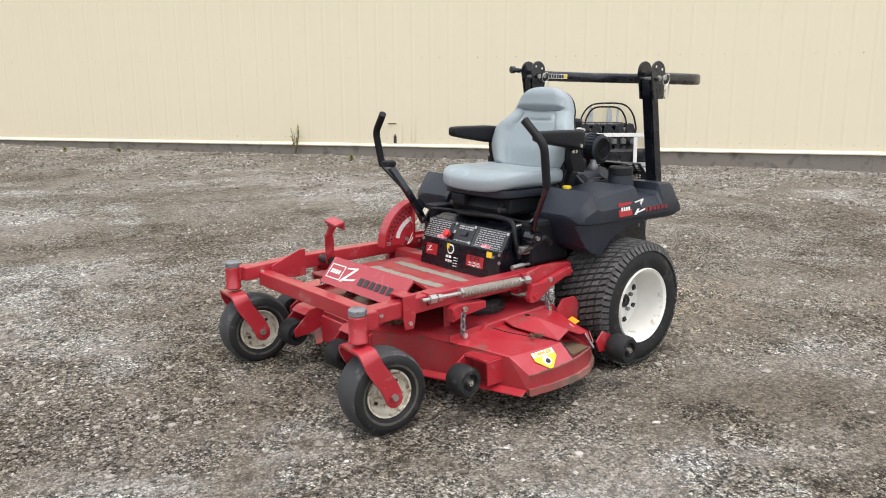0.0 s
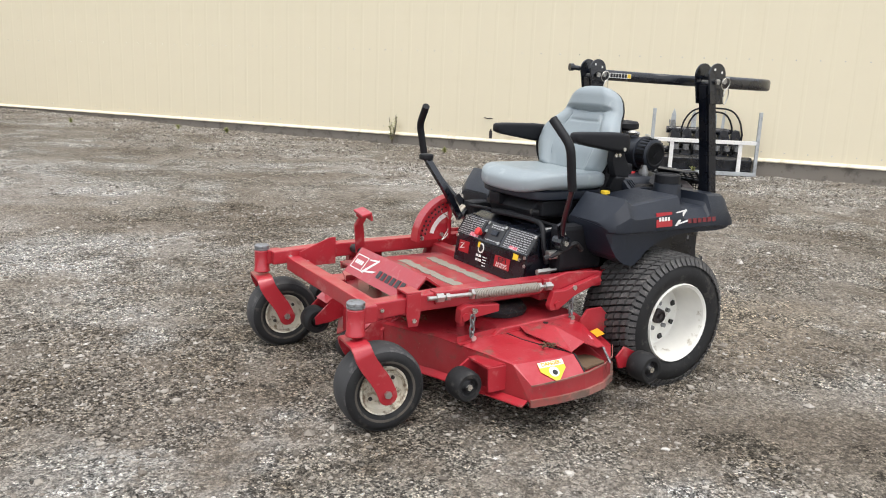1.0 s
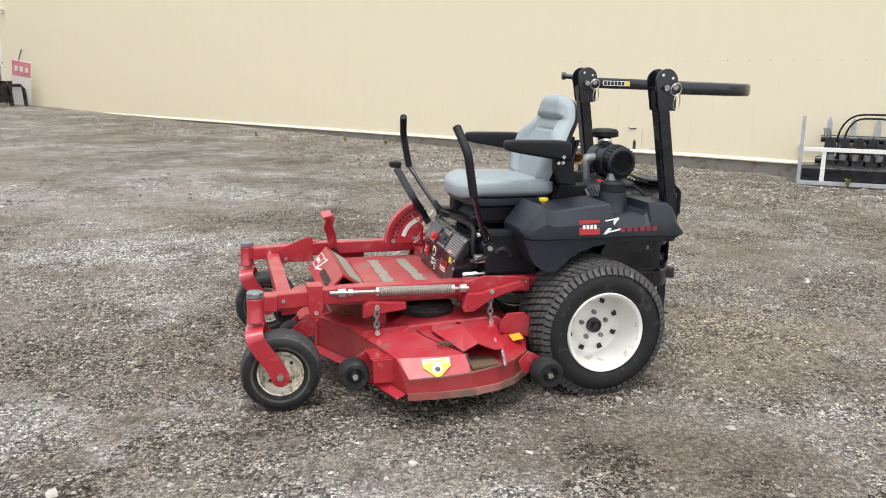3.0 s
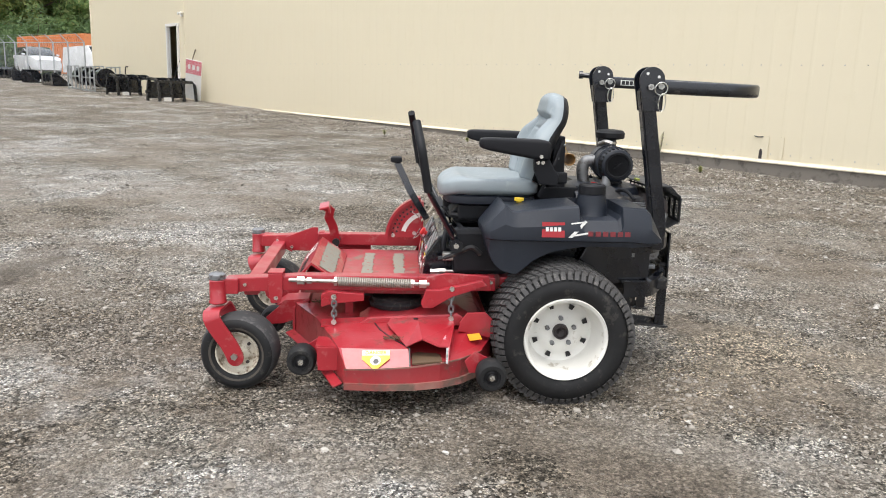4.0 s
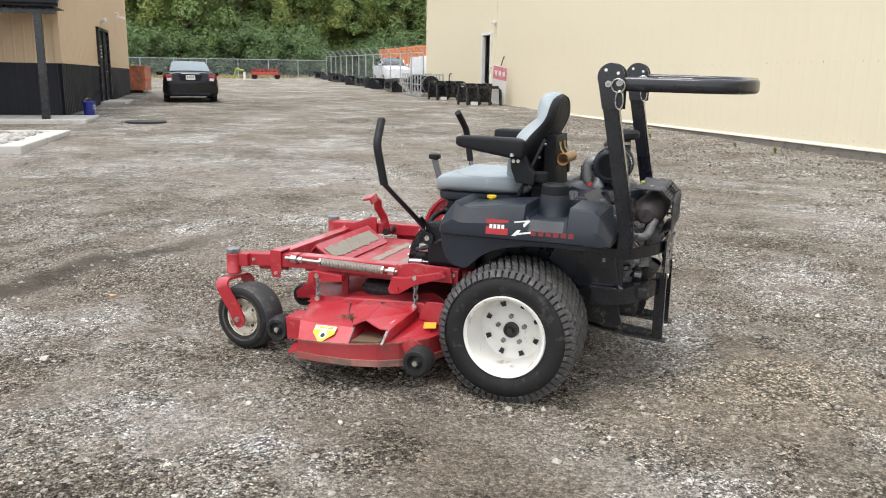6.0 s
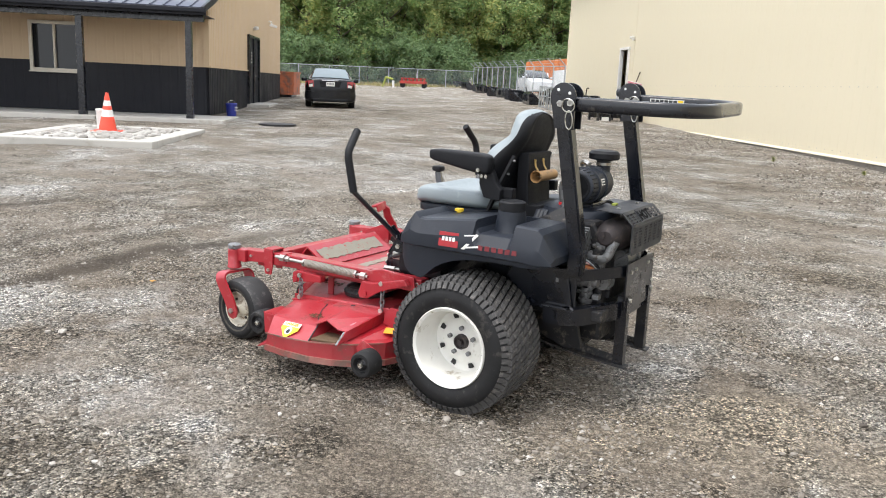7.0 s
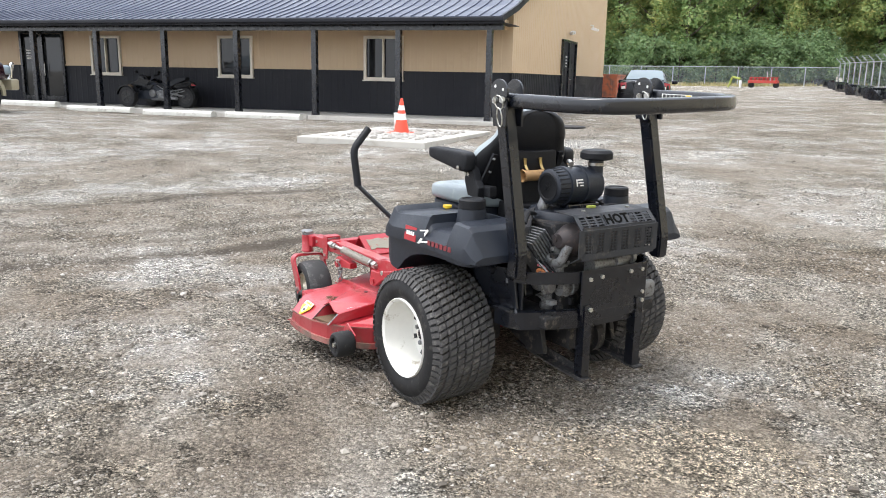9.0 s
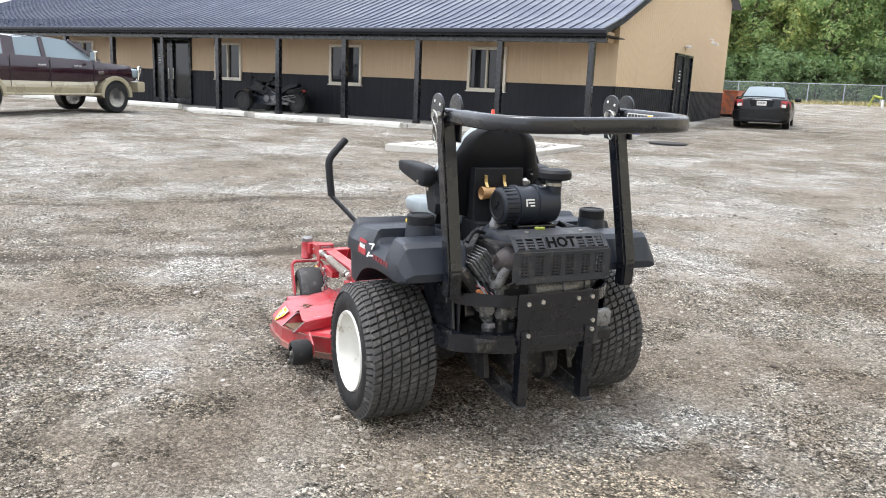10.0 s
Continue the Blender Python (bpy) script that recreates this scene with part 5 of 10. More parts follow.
        for k in range(3):
            for q in ((vs[0][k], vs[0][k + 1], vs[1][k + 1], vs[1][k]), (up[0][k], up[0][k + 1], up[1][k + 1], up[1][k]), (vs[1][k], vs[1][k + 1], up[1][k + 1], up[1][k]), (vs[0][k], vs[0][k + 1], up[0][k + 1], up[0][k])):
                bm.faces.new(q)
        bm.faces.new((vs[0][3], vs[1][3], up[1][3], up[0][3]))
        part("front_flange", bm, M_REDDECK, d)
        # torn edge of the side plate, running up from the outlet
        bm = bmesh.new()
        flat_bar(bm, [(-0.885, s * 0.50, 0.2815), (-0.85, s * 0.60, 0.2695), (-0.80, s * 0.69, 0.262), (-0.755, s * 0.745, 0.2555), (-0.73, s * 0.781, 0.2505), (-0.728, s * 0.847, 0.195)], (1, 0, 0), 0.005, 0.003)
        part("torn_edge", bm, M_LABELK, d)
    # raised front plate with a row of bolts
    bm = bmesh.new()
    prism(bm, ((-1.25, 0.13), (-1.262, 0.13), (-1.262, 0.24), (-1.19, 0.285), (-1.18, 0.28), (-1.25, 0.235)), "y", -0.19, 0.19, 0.002)
    part("front_plate", bm, M_REDDECK, d)
    for s in (-1, 1):
        bm = bmesh.new()
        for x, y in ((-1.09, s * 0.575), (-1.0, s * 0.765)):
            bolt(bm, (x, y, 0.17), (-0.75, s * 0.65, 0), 0.008)
        each("skirt_bolt", bm, M_CAST, d)
        # angle strip on top, beside the chain foot
        bm = bmesh.new()
        flat_bar(bm, ((-1.10, s * 0.518, 0.272), (-0.792, s * 0.506, 0.286)), (0, 0, 1), 0.032, 0.006)
        flat_bar(bm, ((-1.10, s * 0.53, 0.262), (-0.792, s * 0.518, 0.283)), (0, 1, 0), 0.026, 0.005)
        part("deck_strip", bm, M_REDDECK, d)
        bm = bmesh.new()
        flat_bar(bm, ((-0.66, s * 0.512, 0.292), (-0.52, s * 0.512, 0.30)), (0, 0, 1), 0.032, 0.006)
        part("deck_strip", bm, M_REDDECK, d)
        bm = bmesh.new()
        prism(bm, ((-0.52, 0.255), (-0.512, 0.295), (-0.482, 0.336), (-0.405, 0.338), (-0.366, 0.30), (-0.366, 0.225)), "y", s * 0.56 - 0.006, s * 0.56 + 0.006, 0.002)
        part("chain_bracket", bm, M_REDDECK, d)
        # upright pin guide
        bm = bmesh.new()
        flat_bar(bm, ((-0.99, s * 0.37, 0.26), (-0.99, s * 0.37, 0.36)), (1, 0, 0), 0.034, 0.008)
        part("guide_tab", bm, M_REDDECK, d)
        # spindle cover and pulley under the rail
        bm = bmesh.new()
        lathe(bm, ((0.26, 0.09), (0.30, 0.085), (0.306, 0.12), (0.325, 0.125), (0.332, 0.11), (0.345, 0.11), (0.35, 0.03)), "z", (-0.78, s * 0.33, 0), 28)
        part("belt_pulley", bm, M_DARKCAST, d, smooth=True)
        bm = bmesh.new()
        prism(bm, ((-0.95, 0.266), (-0.90, 0.30), (-0.52, 0.32), (-0.44, 0.268)), "y", s * 0.36, s * 0.53, 0.006)
        part("belt_cover", bm, M_REDDECK, d)
    bm = bmesh.new()
    lathe(bm, ((0.26, 0.09), (0.31, 0.08), (0.33, 0.1), (0.345, 0.1)), "z", (-0.88, 0.0, 0), 28)
    part("belt_pulley", bm, M_DARKCAST, d, smooth=True)
    # discharge chute: a plate folded up over the outlet, its lip bent to a peak
    bm = bmesh.new()
    pts = ((-0.80, -0.50, 0.297), (-0.70, -0.49, 0.303), (-0.545, -0.495, 0.30), (-0.82, -0.585, 0.287), (-0.69, -0.60, 0.301), (-0.545, -0.60, 0.288), (-0.742, -0.778, 0.255), (-0.712, -0.776, 0.27), (-0.68, -0.774, 0.284), (-0.645, -0.776, 0.268), (-0.612, -0.778, 0.255), (-0.576, -0.772, 0.253))
    vs = [bm.verts.new(p) for p in pts]
    for q in ((0, 1, 4, 3), (1, 2, 5, 4), (3, 4, 8, 7, 6), (4, 5, 11, 10, 9, 8)):
        bm.faces.new([vs[i] for i in q])
    r = bmesh.ops.extrude_face_region(bm, geom=bm.faces[:])
    bmesh.ops.translate(bm, verts=[v for v in r["geom"] if isinstance(v, bmesh.types.BMVert)], vec=(0, 0, 0.004))
    chute = part("discharge_chute", bm, M_REDDECK, d, "red discharge cover with a bent, peaked lip")
    bm = bmesh.new()
    tube(bm, ((-0.70, -0.56, 0.3035), (-0.70, -0.56, 0.3075)), 0.011, 12)
    part("chute_hole", bm, M_LABELK, chute)
    bm = bmesh.new()
    vs = [bm.verts.new(p) for p in ((-0.576, -0.772, 0.256), (-0.545, -0.60, 0.291), (-0.545, -0.495, 0.302), (-0.552, -0.50, 0.25), (-0.555, -0.60, 0.236), (-0.583, -0.828, 0.202))]
    bm.faces.new(vs)
    r = bmesh.ops.extrude_face_region(bm, geom=bm.faces[:])
    bmesh.ops.translate(bm, verts=[v for v in r["geom"] if isinstance(v, bmesh.types.BMVert)], vec=(0.006, 0, 0))
    part("chute_side", bm, M_REDDECK, d)
    bm = bmesh.new()
    flat_bar(bm, ((-0.579, -0.7765, 0.252), (-0.583, -0.828, 0.204)), (1, 0, 0), 0.009, 0.003)
    part("bare_edge", bm, M_CAST, d, "bare bent edge of the outlet wall")
    # flat dark brown slab lying in the outlet
    bm = bmesh.new()
    prism(bm, ((-0.72, -0.838), (-0.6, -0.812), (-0.6, -0.72), (-0.66, -0.69), (-0.72, -0.72)), "z", 0.2, 0.211, 0.003)
    part("outlet_dirt", bm, M_CLIP, d, "dark brown slab in the outlet")
    # labels
    m = facing((-0.862, -0.8195, 0.2195), (1, -0.09, 0.05), (0, 0.757, 0.653))
    bm = bmesh.new()
    prism(bm, ((-0.055, 0.036), (0.055, 0.036), (0.055, 0.0), (0.0, -0.052), (-0.055, 0.0)), "z", 0.0, 0.0016, 0, m)
    yl = part("danger_label", bm, M_YELLOW, d, "yellow danger label with a white band")
    bm = bmesh.new()
    plate(bm, m, 0.108, 0.022, 0.0022, (0, 0.026))
    part("label_band", bm, M_LABELW, yl)
    letters("DANGER", 0.021, m @ pose(0, 0.026, 0.0028), M_ORANGE, yl, bold=0.0006)
    bm = bmesh.new()
    lathe(bm, ((0.0, 0.021), (0.0024, 0.021)), "z", (0, 0, 0), 16)
    bmesh.ops.transform(bm, matrix=m @ pose(0, -0.008, 0), verts=bm.verts)
    part("label_symbol", bm, M_LABELW, yl)
    bm = bmesh.new()
    lathe(bm, ((0.0, 0.011), (0.0032, 0.011)), "z", (0, 0, 0), 12)
    bmesh.ops.transform(bm, matrix=m @ pose(0.002, -0.012, 0), verts=bm.verts)
    part("label_symbol", bm, M_LABELK, yl)
    m = facing((-0.452, -0.602, 0.2415), (1, 0.25, 0.05), (-0.25, 0.9, 0.4))
    bm = bmesh.new()
    plate(bm, m, 0.055, 0.04, 0.0016)
    part("warning_label", bm, M_ORANGE, d, "orange warning label")
    bm = bmesh.new()
    plate(bm, facing((-0.598, -0.70, 0.2735), (0.95, 0.0, -0.03), (0.0, 0.97, 0.2)), 0.035, 0.045, 0.0016)
    part("parts_label", bm, M_PINK, d)
    # clumps of dry clippings
    rng = random.Random(8)
    for cx, cy, cz, rr in ((-0.78, -0.70, 0.266, 0.055), (-1.12, -0.2, 0.275, 0.07), (-0.72, 0.5, 0.3, 0.06), (-1.0, 0.3, 0.275, 0.09)):
        bm = bmesh.new()
        for i in range(70):
            a, q = rng.uniform(0, 6.28), rr * rng.uniform(0, 1)
            p = Vector((cx + q * math.cos(a), cy + q * 0.5 * math.sin(a), cz + rng.uniform(-0.004, 0.006)))
            e = p + Vector((rng.uniform(-0.018, 0.018), rng.uniform(-0.018, 0.018), rng.uniform(-0.002, 0.006)))
            tube(bm, (p, e), 0.0018, 3)
        part("clippings", bm, M_CLIP, d, "clump of dry grass clippings")
    # anti-scalp rollers on their arms
    for x, y, ang, L in ((-1.165, -0.675, -1, 0.1), (-0.408, -0.835, -1, 0.07), (-1.165, 0.675, 1, 0.1), (-0.408, 0.835, 1, 0.07), (-1.36, -0.12, 1, 0.1), (-1.36, 0.28, 1, 0.1)):
        ro = grouped("gauge_roller", "black anti-scalp roller on a red arm")
        bm = bmesh.new()
        hw2 = 0.045
        lathe(bm, ((-hw2, 0.036), (-hw2, 0.05), (-hw2 + 0.01, 0.058), (0, 0.06), (hw2 - 0.01, 0.058), (hw2, 0.05), (hw2, 0.036), (hw2 - 0.014, 0.032), (hw2 - 0.016, 0.012), (-hw2 + 0.016, 0.012), (-hw2 + 0.014, 0.032)), "y", (x, y, 0.165), 28, closed=True)
        part("roller", bm, M_RUBBER, ro, smooth=True)
        for s in (-1, 1):
            bm = bmesh.new()
            lathe(bm, ((s * (hw2 - 0.018), 0.031), (s * (hw2 - 0.01), 0.02), (s * (hw2 - 0.004), 0.016)), "y", (x, y, 0.165), 18)
            part("roller_hub", bm, M_LABELK, ro)
        bm = bmesh.new()
        for s in (-1, 1):
            bolt(bm, (x, y + s * (hw2 - 0.004), 0.165), (0, s, 0), 0.012, 0.008)
        rod(bm, (x, y - hw2, 0.165), (x, y + hw2, 0.165), 0.008)
        part("roller_bolt", bm, M_ZINC, ro)
        bm = bmesh.new()
        yi = y - ang * (hw2 + 0.012)
        if abs(x + 1.36) < 0.01:
            for q in (y - hw2 - 0.012, y + hw2 + 0.012):
                prism(bm, ((x - 0.02, 0.155), (x - 0.025, 0.19), (x + 0.06, 0.265), (x + 0.17, 0.275), (x + 0.17, 0.2), (x + 0.05, 0.16)), "y", q - 0.004, q + 0.004, 0.002)
            prism(bm, ((x + 0.03, 0.25), (x + 0.06, 0.272), (x + 0.17, 0.282), (x + 0.17, 0.272), (x + 0.06, 0.262)), "y", y - hw2 - 0.016, y + hw2 + 0.016)
        elif x < -1:
            yp = ang * 0.612
            prism(bm, ((-1.19, 0.15), (-1.19, 0.18), (-1.10, 0.238), (-1.02, 0.238), (-1.02, 0.13), (-1.10, 0.13)), "y", yp - 0.005, yp + 0.005, 0.002)
            prism(bm, ((-1.105, ang * 0.735), (-1.105, ang * 0.61), (-1.03, ang * 0.61), (-0.995, ang * 0.735)), "z", 0.232, 0.24)
            prism(bm, ((-1.095, 0.14), (-1.10, 0.236), (-0.995, 0.236), (-0.995, 0.14)), "y", ang * 0.735 - 0.004, ang * 0.735 + 0.004, 0.002)
        else:
            prism(bm, ((x + 0.02, 0.15), (x + 0.02, 0.2), (x - 0.06, 0.24), (x - 0.1, 0.2), (x - 0.08, 0.15)), "y", yi - 0.004, yi + 0.004, 0.002)
        part("roller_arm", bm, M_RED, ro)


deck()


def floor_and_flap():
    bm = bmesh.new()
    box(bm, (-0.92, -0.02, 0.398), (0.56, 0.78, 0.012), 0.004)
    box(bm, (-0.92, -0.39, 0.386), (0.56, 0.012, 0.034), 0.003)
    box(bm, (-0.92, 0.36, 0.386), (0.56, 0.012, 0.034), 0.003)
    pan = part("foot_pan", bm, M_PAN, mower, "red foot platform with torn grip pads")
    rng = random.Random(3)
    def rag(x0, x1, y0, y1, m, n=26):
        pts = [(x0 + (x1 - x0) * i / n, y0 + rng.uniform(0, 0.014)) for i in range(n + 1)]
        pts += [(x1 - (x1 - x0) * i / n, y1 - rng.uniform(0, 0.014)) for i in range(n + 1)]
        b = bmesh.new()
        prism(b, pts, "z", 0.0, 0.0022, 0, m)
        return b
    for x in (-0.92, -0.77):
        part("grip_pad", rag(-0.31, 0.29, -0.032, 0.032, facing((x, -0.02, 0.4045), (0, 1, 0), (-1, 0, 0))), M_GRIT, pan, "worn grey grit pad")
    bm = bmesh.new()
    y0, y1 = -0.365, 0.22
    prof = ((-1.245, 0.395), (-1.158, 0.497), (-1.035, 0.412), (-1.04, 0.405), (-1.157, 0.486), (-1.237, 0.392))
    prism(bm, prof, "y", y0, y1)
    flap = part("foot_rest", bm, M_RED, mower, "peaked red foot rest with worn white and black marks")
    up = Vector((0.087, 0, 0.102)).normalized()
    m = facing((-1.2018, -0.073, 0.4462), (0, -1, 0), up)
    part("grip_pad", rag(-0.26, 0.25, -0.045, 0.045, facing((-1.0955, -0.075, 0.4557), (0, 1, 0), (-0.123, 0, 0.085))), M_GRIT, flap, "worn grey grit pad")
    bm = bmesh.new()
    for a, b2, w, h in ((-0.222, 0.033, 0.11, 0.0045), (-0.222, -0.033, 0.11, 0.0045), (-0.275, 0, 0.0045, 0.07), (-0.169, 0, 0.0045, 0.07)):
        plate(bm, m, w, h, 0.0015, (a, b2))
    part("badge_outline", bm, M_LABELW, flap)
    mark(4, 0.078, 0.02, m @ pose(-0.222, 0, 0.001), M_LABELW, flap)
    logo_z(flap, m @ pose(-0.115, 0.004, 0), 1.3)
    mark(6, 0.25, 0.036, m @ pose(0.09, -0.012, 0.001) @ Matrix.Shear("XY", 4, (0.22, 0)), M_LABELK, flap)


def logo_z(parent, m, k):
    """The brush-stroke mark, drawn as plain strokes."""
    bm = bmesh.new()
    for pts in (((-0.03, 0.022), (0.026, 0.03), (0.022, 0.024), (-0.028, 0.017)), ((0.022, 0.032), (-0.038, -0.032), (-0.022, -0.032), (0.032, 0.028)), ((-0.034, -0.03), (0.036, -0.018), (0.05, -0.008), (0.03, -0.012), (-0.026, -0.023))):
        prism(bm, [(a * k, b * k) for a, b in pts], "z", 0.0, 0.0015, 0, m)
    part("brush_mark", bm, M_LABELW, parent, "white brush-stroke mark")


floor_and_flap()


def pedal():
    w = grouped("deck_lift_pedal", "red cranked deck-lift pedal")
    bm = bmesh.new()
    pts = [(-1.10, 0.30, 0.44), (-1.115, 0.28, 0.53), (-1.135, 0.25, 0.585), (-1.125, 0.225, 0.625), (-1.15, 0.205, 0.65)]
    flat_bar(bm, [(a, b + 0.06, c) for a, b, c in pts], (1, 0.1, 0.2), 0.046, 0.01)
    part("pedal_arm", bm, M_RED, w)
    bm = bmesh.new()
    box(bm, (0, 0, 0), (0.05, 0.09, 0.012), 0.004, pose(-1.15, 0.235, 0.655, 10, -15, 0))
    box(bm, (0.02, 0, -0.018), (0.01, 0.09, 0.036), 0.003, pose(-1.15, 0.235, 0.655, 10, -15, 0))
    part("foot_pad", bm, M_RED, w)
    bm = bmesh.new()
    rod(bm, (-1.10, 0.33, 0.445), (-1.10, 0.46, 0.445), 0.02)
    part("pedal_pivot", bm, M_DARKCAST, w)


pedal()


def dial():
    w = grouped("height_dial", "red quadrant plate with a row of height holes")
    c = (-0.62, 0.485)
    bm = bmesh.new()
    pts = arc(c, 0.215, 180, 101, 14) + [(-0.645, 0.485)]
    prism(bm, pts, "y", 0.30, 0.312, 0.002)
    prism(bm, arc(c, 0.222, 180, 101, 14) + arc(c, 0.208, 101, 180, 14), "y", 0.275, 0.335)
    box(bm, (-0.652, 0.306, 0.585), (0.016, 0.05, 0.19), 0.003)
    plate_ob = part("quadrant", bm, M_RED, w)
    bm = bmesh.new()
    for r, o in ((0.185, 0), (0.165, 3.5)):
        for k in range(11):
            a = radians(172 - k * 7.6 - o)
            tube(bm, ((c[0] + r * math.cos(a), 0.300, c[1] + r * math.sin(a)), (c[0] + r * math.cos(a), 0.2985, c[1] + r * math.sin(a))), 0.0055, 8)
    part("pin_holes", bm, M_LABELK, w)
    bm = bmesh.new()
    pr = arc(c, 0.142, 165, 105, 8) + arc(c, 0.12, 105, 165, 8)
    prism(bm, pr, "y", 0.297, 0.2995)
    part("scale_strip", bm, M_LABELW, w, "white height scale strip")
    bm = bmesh.new()
    bolt(bm, (-0.80, 0.30, 0.497), (0, -1, 0), 0.011)
    bolt(bm, (-0.69, 0.30, 0.51), (0, -1, 0), 0.011)
    part("dial_bolts", bm, M_ZINC, w)
    bm = bmesh.new()
    pts = [(-0.70, 0.29, 0.63)] + [(-0.70 + 0.05 * math.sin(a / 3), 0.285, 0.62 - 0.05 * (1 - math.cos(a / 3)) - 0.004 * a) for a in range(10)] + [(-0.62, 0.285, 0.60)]
    tube(bm, pts, 0.0022, 5)
    part("pin_lanyard", bm, M_STEEL, w)


dial()


def control_box():
    w = grouped("control_box", "black control box with instruction labels and switches")
    y0, y1 = -0.35, 0.205
    bm = bmesh.new()
    prism(bm, ((-0.675, 0.405), (-0.655, 0.535), (-0.60, 0.622), (-0.52, 0.64), (-0.45, 0.64), (-0.45, 0.405)), "y", y0, y1, 0.006)
    part("housing", bm, M_BLACK, w)
    front = facing((-0.666, (y0 + y1) / 2, 0.47), (0, -1, 0), (0.02, 0, 0.13))
    top = facing((-0.628, (y0 + y1) / 2, 0.579), (0, -1, 0), (0.055, 0, 0.087))
    rng = random.Random(6)
    for cx, wd in ((-0.19, 0.19), (0.0, 0.13), (0.18, 0.2)):
        bm = bmesh.new()
        plate(bm, top, wd, 0.094, 0.001, (cx, 0))
        lab = part("instruction_plate", bm, M_LABELK, w)
        bm = bmesh.new()
        if abs(cx) > 0.05:
            lines_of_text(bm, top, cx - wd / 2 + 0.012, 0.036, wd - 0.03, 8, 0.0105, 0.0042, rng)
            for yy in (-0.0455, 0.0455):
                plate(bm, top, wd - 0.006, 0.0014, 0.002, (cx, yy))
        else:
            lines_of_text(bm, top, cx - 0.05, 0.036, 0.1, 2, 0.0105, 0.006, rng)
            lines_of_text(bm, top, cx - 0.05, -0.038, 0.1, 1, 0.0105, 0.005, rng)
        each("print_bar", bm, M_PRINT, lab)
    bm = bmesh.new()
    plate(bm, top, 0.07, 0.018, 0.0024, (-0.14, -0.036))
    part("red_caption", bm, M_PINK, w)
    bm = bmesh.new()
    plate(bm, top, 0.06, 0.014, 0.0024, (0.17, -0.038))
    part("red_caption", bm, M_PINK, w)
    bm = bmesh.new()
    lathe(bm, ((0.0, 0.01), (0.012, 0.01), (0.014, 0.018), (0.026, 0.019), (0.03, 0.013)), "z", (0, 0, 0), 20)
    bmesh.ops.transform(bm, matrix=top @ pose(-0.1, -0.02, 0), verts=bm.verts)
    part("clutch_knob", bm, M_PUSHRED, w, "red pull knob", smooth=True)
    bm = bmesh.new()
    box(bm, (0.0, 0.0, 0.004), (0.045, 0.024, 0.01), 0.003, top)
    part("hour_meter", bm, M_PLASTIC, w)
    bm = bmesh.new()
    for a, b2 in ((-0.27, 0.038), (-0.075, 0.04), (0.06, 0.04), (0.275, 0.038), (0.06, -0.04), (-0.065, 0.0)):
        bolt(bm, top @ Vector((a, b2, 0)), top.to_3x3() @ Vector((0, 0, 1)), 0.008, 0.005)
    for a, b2 in ((-0.27, 0.055), (0.27, 0.055), (0.235, 0.04), (0.275, 0.02)):
        bolt(bm, front @ Vector((a, b2, 0)), front.to_3x3() @ Vector((0, 0, 1)), 0.008, 0.005)
    each("panel_screw", bm, M_STEEL, w)
    bm = bmesh.new()
    plate(bm, front, 0.085, 0.055, 0.0012, (-0.2, 0.012))
    r1 = part("red_sticker", bm, M_LABELR, w)
    logo_z(r1, front @ pose(-0.215, 0.014, 0.0008), 0.5)
    bm = bmesh.new()
    lathe(bm, ((0, 0.024), (0.0016, 0.024)), "z", (0, 0, 0), 20)
    bmesh.ops.transform(bm, matrix=front @ pose(-0.06, 0.032, 0), verts=bm.verts)
    part("round_sticker", bm, M_LABELW, w)
    bm = bmesh.new()
    lathe(bm, ((0, 0.017), (0.0024, 0.017)), "z", (0, 0, 0), 16)
    bmesh.ops.transform(bm, matrix=front @ pose(-0.06, 0.032, 0), verts=bm.verts)
    part("round_sticker", bm, M_LABELK, w)
    bm = bmesh.new()
    plate(bm, front, 0.018, 0.024, 0.0026, (-0.078, 0.045))
    plate(bm, front, 0.036, 0.026, 0.0016, (0.205, 0.046))
    each("yellow_sticker", bm, M_YELLOW, w)
    bm = bmesh.new()
    plate(bm, front, 0.115, 0.052, 0.0012, (0.115, 0.0))
    r2 = part("red_sticker", bm, M_LABELR, w)
    letters("EFI", 0.03, front @ pose(0.115, 0.011, 0.0014), M_LABELK, r2, squeeze=1.9)
    letters("ELECTRONIC", 0.0135, front @ pose(0.115, -0.008, 0.0014), M_LABELW, r2)
    letters("FUEL INJECTION", 0.0115, front @ pose(0.115, -0.0195, 0.0014), M_LABELW, r2)
    bm = bmesh.new()
    lines_of_text(bm, front, -0.09, -0.005, 0.045, 2, 0.02, 0.011, rng)
    lines_of_text(bm, front, -0.035, -0.005, 0.03, 4, 0.013, 0.004, rng)
    each("print_bar", bm, M_LABELW, w)
    # wiring and linkages on top and beside the box
    bm = bmesh.new()
    for z, y, dx in ((0.655, 0.1, 0.0), (0.66, -0.05, 0.03), (0.648, -0.2, 0.05)):
        tube(bm, round_path(((-0.56 + dx, y + 0.15, z), (-0.56 + dx, y, z + 0.012), (-0.53 + dx, y - 0.15, z)), 0.05), 0.0075, 8)
    tube(bm, round_path(((-0.56, 0.05, 0.66), (-0.57, -0.22, 0.675), (-0.56, -0.33, 0.665), (-0.585, -0.365, 0.59), (-0.56, -0.37, 0.50)), 0.05), 0.0115, 8)
    each("cable", bm, M_SATIN, w, "black cable loom", smooth=True)
    bm = bmesh.new()
    rod(bm, (-0.545, -0.31, 0.635), (-0.43, -0.33, 0.64), 0.009)
    rod(bm, (-0.63, -0.40, 0.475), (-0.36, -0.42, 0.485), 0.008)
